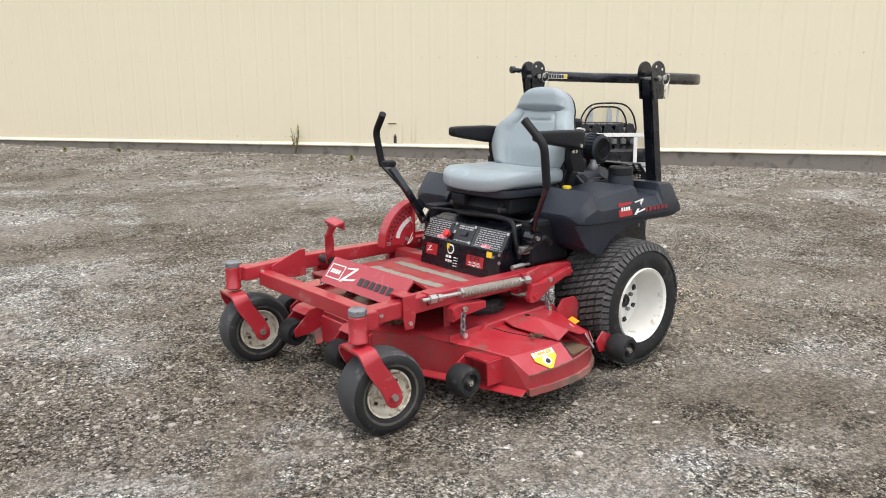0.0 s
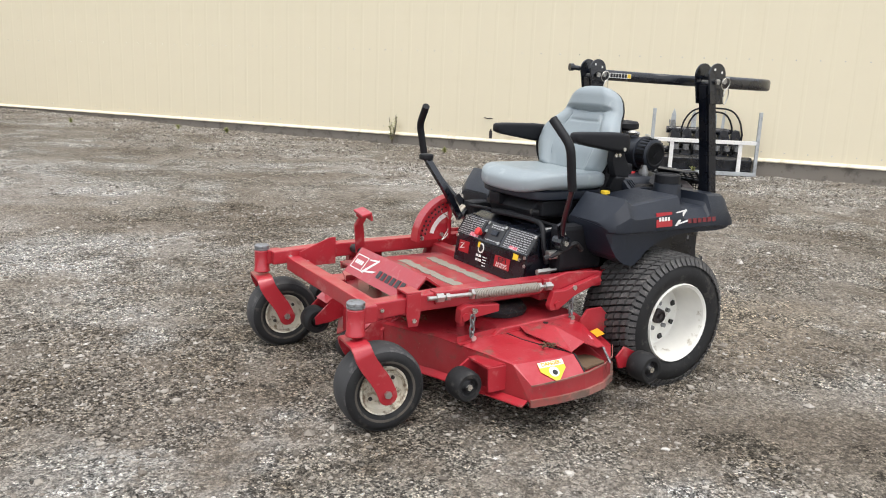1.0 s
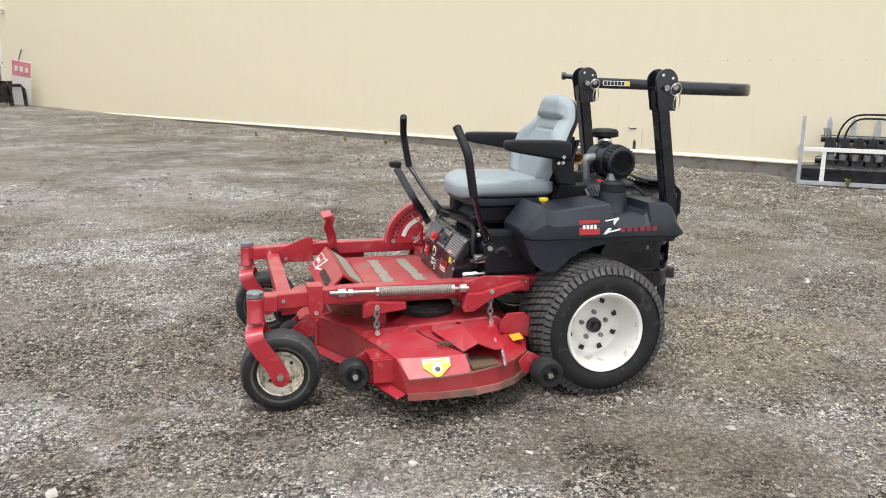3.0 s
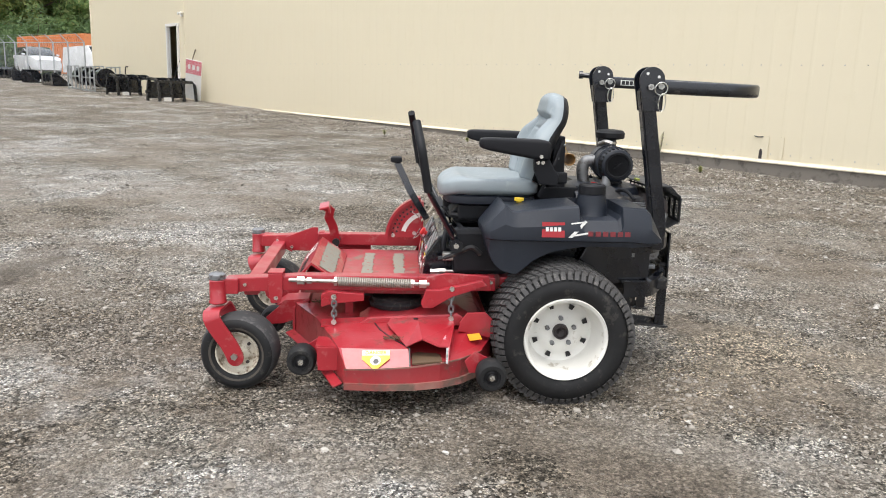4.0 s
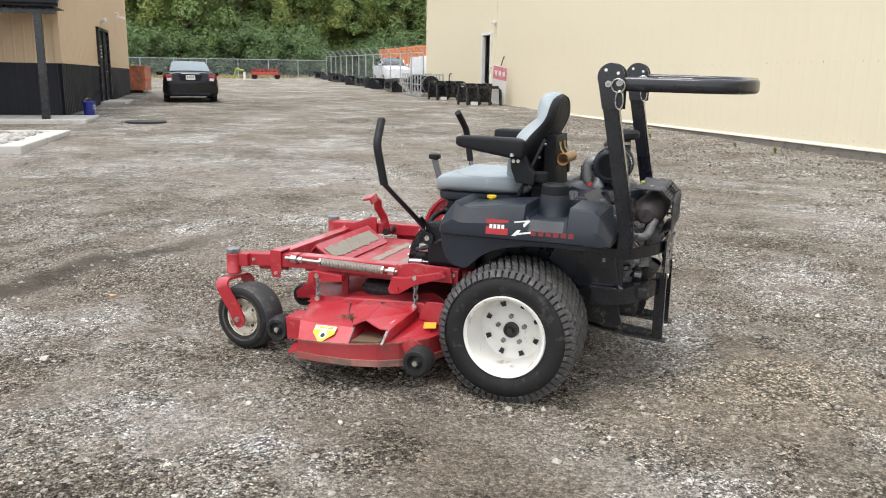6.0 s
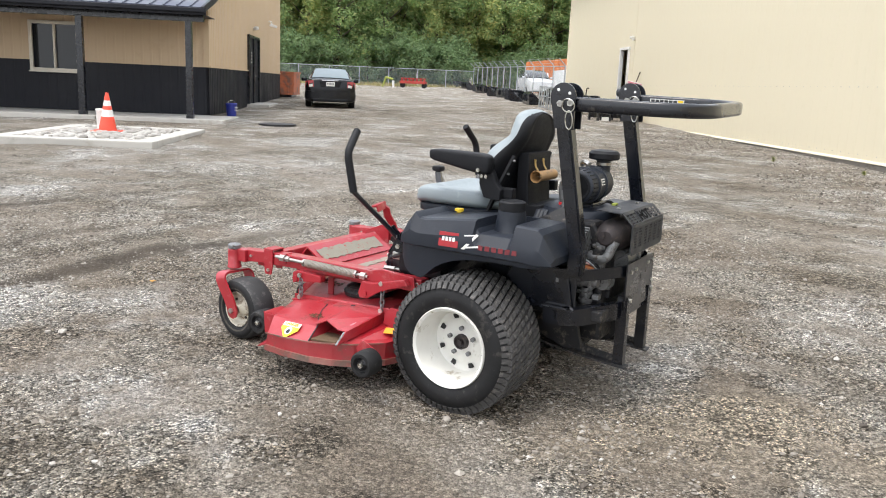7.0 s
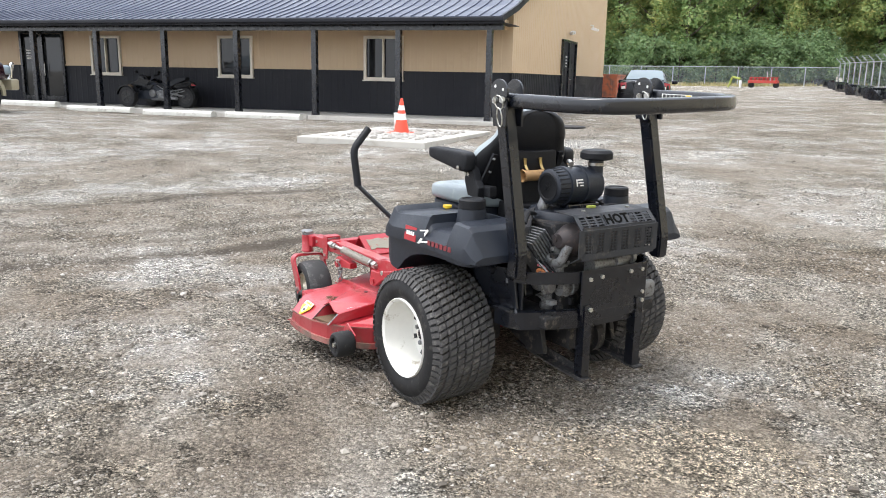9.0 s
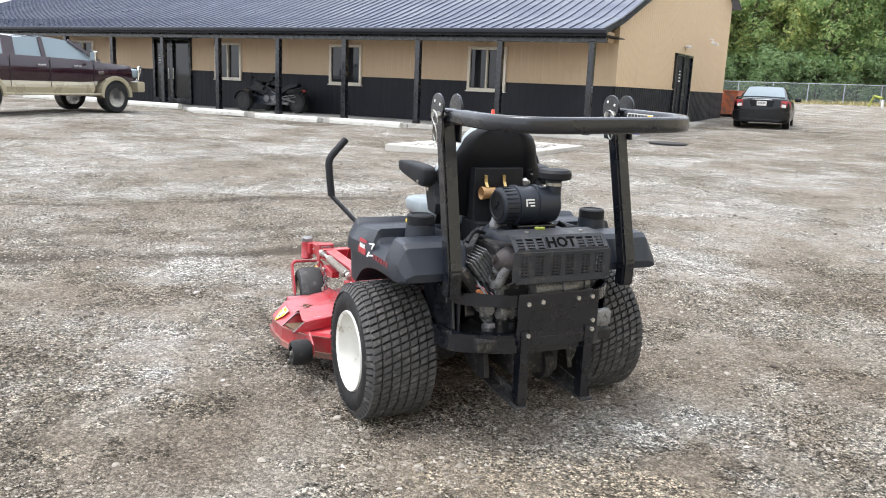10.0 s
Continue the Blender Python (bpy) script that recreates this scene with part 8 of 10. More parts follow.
def wheel_stop(x, y):
    s = thing("wheel_stop", on_ground(x, y, 41.0), "pale painted concrete wheel stop before the porch", "wheel stop", "wheel stops along the porch")
    bm = bmesh.new()
    prism(bm, ((-0.11, 0), (-0.11, 0.1), (-0.07, 0.165), (0.07, 0.165), (0.11, 0.1), (0.11, 0)), "x", -1.2, 1.2, 0.01)
    part("block", bm, M_STOP, s)
    for k in (-0.8, 0.8):
        bm = bmesh.new()
        rod(bm, (k, 0, 0.155), (k, 0, 0.169), 0.014)
        part("anchor_pin", bm, M_RUSTMETAL, s)


for i in range(6):
    q = OFFICE @ Vector((-6.25 - 2.85 * i, -0.75, 0))
    wheel_stop(q.x, q.y)

bucket = thing("blue_bucket", on_ground(-13.0, 14.35, 20), "blue plastic bucket with a pale printed label by the wall", "bucket")
bm = bmesh.new()
lathe(bm, ((0.0, 0.13), (0.30, 0.15), (0.31, 0.16), (0.35, 0.16), (0.36, 0.15), (0.35, 0.14)), "z", (0, 0, 0), 28)
body = part("body", bm, M_BLUE, bucket, smooth=True)
bm = bmesh.new()
lines_of_text(bm, facing((0.148, 0.05, 0.25), (0, 1, 0), (0, 0, 1)), -0.13, 0, 0.16, 3, 0.045, 0.022, random.Random(4))
part("print_bars", bm, M_LABELW, body)
bm = bmesh.new()
tube(bm, [(0.0 + 0.02 * math.sin(k / 2), 0.165 * math.cos(math.pi * k / 12), 0.33 + 0.1 * math.sin(math.pi * k / 12)) for k in range(13)], 0.005, 6)
part("handle", bm, M_STEEL, bucket)

cover = thing("drain_cover", on_ground(-10.0, 13.3, 41, 0.0), "dark round iron drain cover in the gravel", "drain cover")
bm = bmesh.new()
lathe(bm, ((-0.03, 0.46), (0.012, 0.46), (0.02, 0.44), (0.012, 0.40), (0.014, 0.1)), "z", (0, 0, 0.01), 32)
part("lid", bm, M_DARKCAST, cover)


leaf = thing("fallen_leaf", on_ground(0.41, 2.62, 25, 0.008), "small yellow fallen leaf lying on the gravel", "leaf")
bm = bmesh.new()
prism(bm, ((-0.022, 0.0), (-0.013, 0.009), (0.0, 0.016), (0.012, 0.01), (0.026, 0.0), (0.013, -0.009), (0.0, -0.014), (-0.014, -0.009)), "z", 0.0, 0.002)
for v in bm.verts:
    v.co.z += 9.0 * (v.co.x ** 2) - 8.0 * v.co.y ** 2
part("blade", bm, M_LEAFFALL, leaf)
bm = bmesh.new()
tube(bm, ((0.024, 0, 0.006), (0.042, 0.004, 0.003)), 0.0013, 5)
part("stalk", bm, M_BARK, leaf)


def rack():
    """The steel crate frame that holds a black implement against the shed."""
    w = thing("implement_rack", on_ground(8.9, 7.95, -34.6) @ Matrix.Scale(0.88, 4), "grey steel crate frame holding a black tined implement with hoses", "rack")
    L, D = 1.62, 0.75
    for x in (-L / 2, L / 2):
        for y in (0, D):
            bm = bmesh.new()
            box(bm, (x, y, 0.5), (0.05, 0.05, 1.0), 0.004)
            part("upright", bm, M_GALV, w)
    for y in (0, D):
        for z in (0.03, 0.52):
            bm = bmesh.new()
            box(bm, (0, y - (0.03 if y == 0 else 0), z), (L - 0.06 if z > 0.1 else L, 0.05, 0.06), 0.004)
            part("rail", bm, M_GALV if z < 0.1 else M_LABELW, w)
    for x in (-L / 2, L / 2):
        bm = bmesh.new()
        box(bm, (x, D / 2, 0.03), (0.05, D, 0.05), 0.004)
        box(bm, (x, D / 2, 0.52), (0.05, D, 0.05), 0.004)
        part("side_rail", bm, M_GALV, w)
    for x in (-0.5, 0.55):
        bm = bmesh.new()
        box(bm, (x, -0.03, 0.27), (0.06, 0.02, 0.46), 0.003)
        part("brace", bm, M_LABELW, w)
    for z, x0, x1, r in ((0.66, -0.55, 0.96, 0.055), (0.34, -0.6, 0.93, 0.055)):
        bm = bmesh.new()
        tube(bm, ((x0, 0.38, z), (x1, 0.38, z)), r, 20)
        part("roller_shaft", bm, M_BLACK, w, smooth=True)
    bm = bmesh.new()
    prism(bm, ((0.05, 0.06), (0.04, 0.24), (0.10, 0.28), (0.70, 0.28), (0.72, 0.06)), "x", -L / 2 + 0.04, L / 2 - 0.04, 0.01)
    part("pan", bm, M_BLACK, w)
    for i in range(7):
        x = -0.45 + i * 0.16
        bm = bmesh.new()
        lathe(bm, ((-0.03, 0.06), (-0.02, 0.13), (0.02, 0.13), (0.03, 0.06)), "x", (x, 0.38, 0.40 + 0.12 * (i % 2)), 20)
        part("hub", bm, M_DARKCAST, w, smooth=True)
        if i % 2 == 0 or i == 5:
            bm = bmesh.new()
            prism(bm, ((x - 0.045, 0.62), (x - 0.035, 0.9), (x, 1.0), (x + 0.035, 0.9), (x + 0.045, 0.62)), "y", 0.37, 0.39, 0.004)
            part("blade", bm, M_GALV, w)
        bm = bmesh.new()
        tube(bm, ((x + 0.05, 0.2, 0.36), (x + 0.05, 0.2, 0.44)), 0.05, 10)
        part("fitting", bm, M_CAST, w)
    for i in range(6):
        for z, r in ((0.62, 0.15), (0.37, 0.14)):
            bm = bmesh.new()
            x = -0.42 + 0.19 * i
            prism(bm, [(x + q * r * 0.62, z - 0.04 + h * r) for q, h in ((-1, -0.9), (-0.7, 0.5), (-0.2, 0.8), (0.5, 0.7), (1, -0.2), (0.6, -1.1), (-0.3, -1.2))], "y", 0.24 + 0.03 * (i % 2), 0.46, 0.012)
            part("paddle", bm, M_BLACK, w)
    for x, z in ((-0.3, 0.44), (0.12, 0.44), (0.42, 0.72)):
        bm = bmesh.new()
        box(bm, (x, 0.6, z), (0.2, 0.02, 0.1), 0.004)
        part("white_tag", bm, M_LABELW, w)
    for k, (xa, xb, h) in enumerate(((-0.35, 0.62, 1.03), (-0.25, 0.48, 0.97))):
        bm = bmesh.new()
        pts = [(xa + (xb - xa) * t, 0.25 + 0.05 * k, 0.62 + (h - 0.62) * (1 - (2 * t - 1) ** 4) ** 0.7) for t in [i / 24 for i in range(25)]]
        pts = pts + [(xb - 0.02, 0.22, 0.45), (xb - 0.12, 0.2, 0.28)]
        tube(bm, pts, 0.014, 8)
        each("hose", bm, M_SATIN, w, "black hydraulic hose", smooth=True)
    bm = bmesh.new()
    for i in range(5):
        flat_bar(bm, ((-0.5 + i * 0.022, 0.3, 0.68), (-0.53 + i * 0.02, 0.28, 0.82)), (1, 0, 0), 0.014, 0.012)
    part("comb", bm, M_CAST, w)


rack()


def weed(x, y, h, n, seed, label):
    w = thing("weed", on_ground(x, y), label, "weed")
    rng = random.Random(seed)
    bm = bmesh.new()
    lv = bmesh.new()
    for i in range(n):
        a = rng.uniform(0, 6.28)
        lean = rng.uniform(0.05, 0.3)
        hh = h * rng.uniform(0.5, 1.0)
        tip = Vector((lean * hh * math.cos(a), lean * hh * math.sin(a) * 0.6, hh))
        tube(bm, ((0, 0, 0), tip * 0.5 + Vector((0.01, 0, 0)), tip), 0.004, 4)
        for k in range(26):
            t = rng.uniform(0.25, 1.0)
            p = tip * t
            q = Vector((rng.uniform(-1, 1), rng.uniform(-1, 1), rng.uniform(-0.2, 0.8))) * 0.05
            s = q.cross(Vector((0, 0, 1))).normalized() * 0.008
            lv.faces.new([lv.verts.new(v) for v in (p, p + q * 0.5 + s, p + q, p + q * 0.5 - s)])
    part("stems", bm, M_BARK, w)
    lf = part("leaves", lv, M_WEED, w)
    lf["kind"] = "stuff"


weed(5.93, 12.0, 0.55, 7, 1, "thin yellow-green weed against the shed wall")
weed(14.35, 2.2, 0.5, 5, 2, "thin pale weed against the shed wall")
for i, (x, y) in enumerate(((8.7, 7.9), (3.6, 13.9), (2.9, 14.6), (1.2, 15.6), (6.2, 10.6))):
    weed(x, y, 0.1, 5, 10 + i, "low tuft of weed in the gravel")


# ---- vehicles ----
def road_wheel(car, x, y, r, wd, s, rim, hub_r=0.6):
    w = new("wheel")
    w.parent = car
    bm = bmesh.new()
    lathe(bm, ((-wd / 2, r * 0.62), (-wd / 2, r * 0.93), (-wd / 2 + 0.03, r), (wd / 2 - 0.03, r), (wd / 2, r * 0.93), (wd / 2, r * 0.62)), "y", (x, y, r), 36, closed=True)
    part("tyre", bm, M_RUBBER, w, smooth=True)
    bm = bmesh.new()
    lathe(bm, ((s * wd / 2, r * 0.64), (s * (wd / 2 - 0.015), r * 0.6), (s * (wd / 2 - 0.05), r * 0.52), (s * (wd / 2 - 0.035), r * 0.2), (s * (wd / 2 - 0.01), r * 0.14), (-s * wd / 2, r * 0.64)), "y", (x, y, r), 32)
    for k in range(8):
        a = 2 * math.pi * k / 8
        box(bm, (0, 0, 0), (r * 0.1, 0.02, r * 0.42), 0.006, Matrix.Translation((x, y + s * (wd / 2 - 0.03), r)) @ Matrix.Rotation(a, 4, "Y") @ pose(0, 0, r * 0.36))
    part("rim", bm, rim, w, smooth=True)


def loft(bm, secs):
    """A closed body from rings of equally many points."""
    rows = [[bm.verts.new(p) for p in s] for s in secs]
    n = len(rows[0])
    for ra, rb in zip(rows, rows[1:]):
        for i in range(n):
            bm.faces.new((ra[i], ra[(i + 1) % n], rb[(i + 1) % n], rb[i]))
    bm.faces.new(rows[0][::-1])
    bm.faces.new(rows[-1])


def body_ring(x, half, z0, z1, tuck=0.06, crown=0.03):
    return [(x, -half + tuck, z0), (x, -half, z0 + (z1 - z0) * 0.35), (x, -half + 0.01, z0 + (z1 - z0) * 0.7), (x, -half + 0.07, z1 - 0.01), (x, -half * 0.5, z1 + crown), (x, half * 0.5, z1 + crown), (x, half - 0.07, z1 - 0.01), (x, half - 0.01, z0 + (z1 - z0) * 0.7), (x, half, z0 + (z1 - z0) * 0.35), (x, half - tuck, z0)]


def cabin_ring(x, half, z0, z1, lean):
    return [(x, -half, z0), (x, -half + lean, z1), (x, -half * 0.4, z1 + 0.03), (x, half * 0.4, z1 + 0.03), (x, half - lean, z1), (x, half, z0)]


def utility_vehicle(name, m, paint, label, L=4.8, half=0.91, tall=0.0, glassy=M_CARGLASS):
    """A tall wagon lofted along x, its lamps at x = 0."""
    c = thing(name, m, label, "car")
    bm = bmesh.new()
    secs = [body_ring(0.0, half - 0.1, 0.42, 0.86 + tall, 0.12), body_ring(0.1, half - 0.02, 0.3, 1.0 + tall), body_ring(0.45, half, 0.26, 1.03 + tall), body_ring(1.2, half, 0.22, 1.02 + tall), body_ring(2.6, half, 0.22, 0.98 + tall), body_ring(3.6, half, 0.24, 0.95 + tall), body_ring(4.5, half - 0.04, 0.28, 0.82 + tall), body_ring(L, half - 0.2, 0.36, 0.66 + tall, 0.12)]
    loft(bm, secs)
    part("body", bm, paint, c, smooth=True, sharp=50)
    bm = bmesh.new()
    if tall:
        cs = [cabin_ring(0.12, half - 0.06, 1.0 + tall, 1.02 + tall, 0.05), cabin_ring(0.4, half - 0.05, 1.0 + tall, 1.5 + tall, 0.16), cabin_ring(2.4, half - 0.05, 0.98 + tall, 1.54 + tall, 0.16), cabin_ring(3.5, half - 0.08, 0.96 + tall, 1.0 + tall, 0.05)]
    else:
        cs = [cabin_ring(0.55, half - 0.07, 1.0, 1.02, 0.04), cabin_ring(1.25, half - 0.06, 1.0, 1.40, 0.17), cabin_ring(2.1, half - 0.06, 1.0, 1.44, 0.18), cabin_ring(2.7, half - 0.06, 0.98, 1.40, 0.17), cabin_ring(3.5, half - 0.1, 0.95, 0.98, 0.05)]
    loft(bm, cs)
    part("glass", bm, glassy, c, smooth=True, sharp=30)
    bm = bmesh.new()
    z = 1.445 + tall + (0.1 if tall else 0)
    x0, x1 = (0.42, 2.4) if tall else (1.28, 2.68)
    loft(bm, [[(x, -half + 0.24, z - 0.04), (x, -half * 0.4, z + 0.02), (x, half * 0.4, z + 0.02), (x, half - 0.24, z - 0.04), (x, half * 0.4, z - 0.02), (x, -half * 0.4, z - 0.02)] for x in (x0, (x0 + x1) / 2, x1)])
    part("roof", bm, paint, c, smooth=True)
    for xa, za, xb, zb in ((0.57, 1.0 + tall, 1.27, 1.40 + tall), (2.7, 1.40 + tall, 3.5, 0.97 + tall), (2.0, 1.0 + tall, 2.0, 1.42 + tall)):
        for s in (-1, 1):
            bm = bmesh.new()
            flat_bar(bm, ((xa, s * (half - 0.07), za), (xb, s * (half - 0.22), zb)), (0.7, s * 0.7, 0), 0.07, 0.02)
            part("pillar", bm, paint, c)
    for x in (0.95, 3.75):
        for s in (-1, 1):
            road_wheel(c, x, s * (half - 0.12), 0.325, 0.22, s, M_GALV)
    for s in (-1, 1):
        bm = bmesh.new()
        prism(bm, ((s * (half - 0.34), 0.78 + tall), (s * (half - 0.03), 0.76 + tall), (s * (half - 0.05), 1.0 + tall), (s * (half - 0.28), 0.98 + tall)), "x", -0.012, 0.2, 0.01)
        part("headlamp", bm, M_LABELW, c)
        bm = bmesh.new()
        soft_block(bm, (3.15, s * (half + 0.1), 1.03 + tall), (0.12, 0.2, 0.13), 0.5, None, 14, 8)
        part("mirror", bm, paint, c, smooth=True)
    return c


def saloon(m):
    """A four-door saloon: x forward, its tail at x = 0; lofted body, glass let into a roofed cabin."""
    c = thing("sedan", m, "black four-door sedan parked with its boot to the yard", "car")

    def ring(x, w, z0, z1, waist=0.62, shoulder=0.07):
        h = z1 - z0
        one = [(-w + 0.12, z0), (-w + 0.02, z0 + 0.1 * h), (-w, z0 + 0.34 * h), (-w - 0.004, z0 + waist * h), (-w + 0.025, z0 + 0.82 * h), (-w + shoulder, z0 + 0.95 * h), (-w + shoulder + 0.1, z1), (-w * 0.45, z1 + 0.018)]
        return [(x, y, z) for y, z in one] + [(x, -y, z) for y, z in one[::-1]]
    bm = bmesh.new()
    loft(bm, [ring(0.0, 0.72, 0.46, 0.94, shoulder=0.1), ring(0.03, 0.83, 0.36, 0.995, shoulder=0.12), ring(0.1, 0.885, 0.27, 1.018), ring(0.28, 0.91, 0.22, 1.03), ring(0.75, 0.92, 0.2, 1.035), ring(1.5, 0.92, 0.2, 1.0), ring(2.7, 0.92, 0.2, 0.97), ring(3.6, 0.915, 0.2, 0.95), ring(4.35, 0.88, 0.24, 0.84), ring(4.7, 0.8, 0.3, 0.72), ring(4.83, 0.62, 0.4, 0.6)])
    part("body", bm, M_CARBLACK, c, smooth=True, sharp=42)

    def hoop(x, wb, wt, zb, zt):
        return [(x, -wb, zb), (x, -wb + 0.02, zb + 0.02), (x, -wt - 0.04, zt - 0.06), (x, -wt + 0.03, zt - 0.01), (x, -wt * 0.5, zt + 0.02), (x, wt * 0.5, zt + 0.02), (x, wt - 0.03, zt - 0.01), (x, wt + 0.04, zt - 0.06), (x, wb - 0.02, zb + 0.02), (x, wb, zb)]
    bm = bmesh.new()
    loft(bm, [hoop(0.62, 0.74, 0.7, 0.98, 1.03), hoop(1.1, 0.8, 0.64, 0.99, 1.29), hoop(1.42, 0.81, 0.6, 0.98, 1.4), hoop(2.0, 0.81, 0.6, 0.97, 1.44), hoop(2.6, 0.81, 0.6, 0.96, 1.41), hoop(3.05, 0.8, 0.64, 0.95, 1.22), hoop(3.55, 0.76, 0.7, 0.92, 0.97)])
    part("cabin", bm, M_CARBLACK, c, smooth=True, sharp=50)
    # rear window, windscreen and side windows, a little proud of the cabin
    for name, xa, xb, za, zb, wa, wb, o in (("rear_window", 0.70, 1.40, 1.072, 1.405, 0.68, 0.56, -0.012), ("windscreen", 3.42, 2.68, 1.03, 1.405, 0.68, 0.56, 0.012)):
        bm = bmesh.new()
        pts = []
        for t in range(6):
            k = t / 5
            x, z, w = xa + (xb - xa) * k, za + (zb - za) * (k ** 0.86), wa + (wb - wa) * k
            pts.append([(x + o * 1.5, y * w, z + 0.022 * (1 - y * y) + 0.01) for y in (-1, -0.6, 0, 0.6, 1)])
        rows = [[bm.verts.new(p) for p in r] for r in pts]
        for ra, rb in zip(rows, rows[1:]):
            for k in range(4):
                bm.faces.new((ra[k], ra[k + 1], rb[k + 1], rb[k]))
        r = bmesh.ops.extrude_face_region(bm, geom=bm.faces[:])
        bmesh.ops.translate(bm, verts=[v for v in r["geom"] if isinstance(v, bmesh.types.BMVert)], vec=(-o, 0, -0.03))
        part(name, bm, M_CARGLASS, c, smooth=True)
    for sgn in (-1, 1):
        for xa, xb, xc, xd in ((1.2, 2.0, 2.0, 1.5), (2.08, 3.15, 2.62, 2.08)):
            bm = bmesh.new()
            prism(bm, ((xa, 1.03), (xb, 1.02), (xc, 1.345), (xd, 1.34)), "y", -0.006, 0.006, 0, pose(0, sgn * 0.738, 1.19, sgn * 29, 0, 0) @ pose(0, 0, -1.19))
            part("side_window", bm, M_PANE, c)
        # lamp clusters wrap round the corners: red above, clear below
        bm = bmesh.new()
        loft(bm, [[(x, sgn * y, z) for x, y, z in q] for q in (((-0.004, 0.6, 0.74), (-0.004, 0.61, 0.97), (0.05, 0.62, 0.98), (0.05, 0.61, 0.73)), ((0.022, 0.8, 0.70), (0.02, 0.8, 0.965), (0.09, 0.8, 0.97), (0.09, 0.8, 0.69)), ((0.2, 0.912, 0.71), (0.2, 0.906, 0.93), (0.26, 0.88, 0.93), (0.26, 0.88, 0.71)))])
        lamp = part("tail_lamp", bm, M_TAIL, c)
        bm = bmesh.new()
        prism(bm, ((sgn * 0.63, 0.755), (sgn * 0.77, 0.735), (sgn * 0.77, 0.83), (sgn * 0.64, 0.85)), "x", -0.014, 0.03, 0.004)
        part("reversing_lens", bm, M_LABELW, lamp)
        bm = bmesh.new()
        soft_block(bm, (3.0, sgn * 1.02, 1.0), (0.13, 0.22, 0.14), 0.5, None, 14, 8)
        part("mirror", bm, M_CARBLACK, c, smooth=True)
        for x in (0.98, 3.78):
            road_wheel(c, x, sgn * 0.8, 0.325, 0.22, sgn, M_GALV)
    bm = bmesh.new()
    prism(bm, ((-0.34, 0.76), (0.34, 0.76), (0.4, 0.96), (-0.4, 0.96)), "x", -0.02, 0.03, 0.012)
    part("plate_recess", bm, M_SATIN, c)
    bm = bmesh.new()
    box(bm, (-0.024, 0, 0.86), (0.012, 0.31, 0.155), 0.004)
    pl = part("number_plate", bm, M_LABELW, c)
    bm = bmesh.new()
    for k in range(5):
        box(bm, (-0.032, -0.1 + k * 0.05, 0.87), (0.004, 0.03, 0.06))
    part("plate_bars", bm, M_CAST, pl)
    bm = bmesh.new()
    loft(bm, [[(x, y, z) for y, z in ((-w, 0.3), (-w - 0.02, 0.46), (-w, 0.6), (-w * 0.5, 0.62), (w * 0.5, 0.62), (w, 0.6), (w + 0.02, 0.46), (w, 0.3), (w * 0.5, 0.27), (-w * 0.5, 0.27))] for x, w in ((-0.07, 0.66), (-0.045, 0.78), (0.02, 0.865), (0.16, 0.915), (0.3, 0.915))])
    part("bumper", bm, M_CARBLACK, c, smooth=True, sharp=50)
    bm = bmesh.new()
    box(bm, (-0.03, 0, 0.29), (0.12, 1.3, 0.1), 0.03)
    part("valance", bm, M_SATIN, c)
    bm = bmesh.new()
    box(bm, (-0.012, 0, 0.985), (0.02, 0.62, 0.022), 0.006)
    part("boot_trim", bm, M_CHROME, c)
    bm = bmesh.new()
    tube(bm, ((1.5, 0, 1.43), (1.45, 0, 1.5)), 0.02, 8)
    part("aerial", bm, M_CARBLACK, c)


saloon(on_ground(-15.55, 20.98, 134.0))


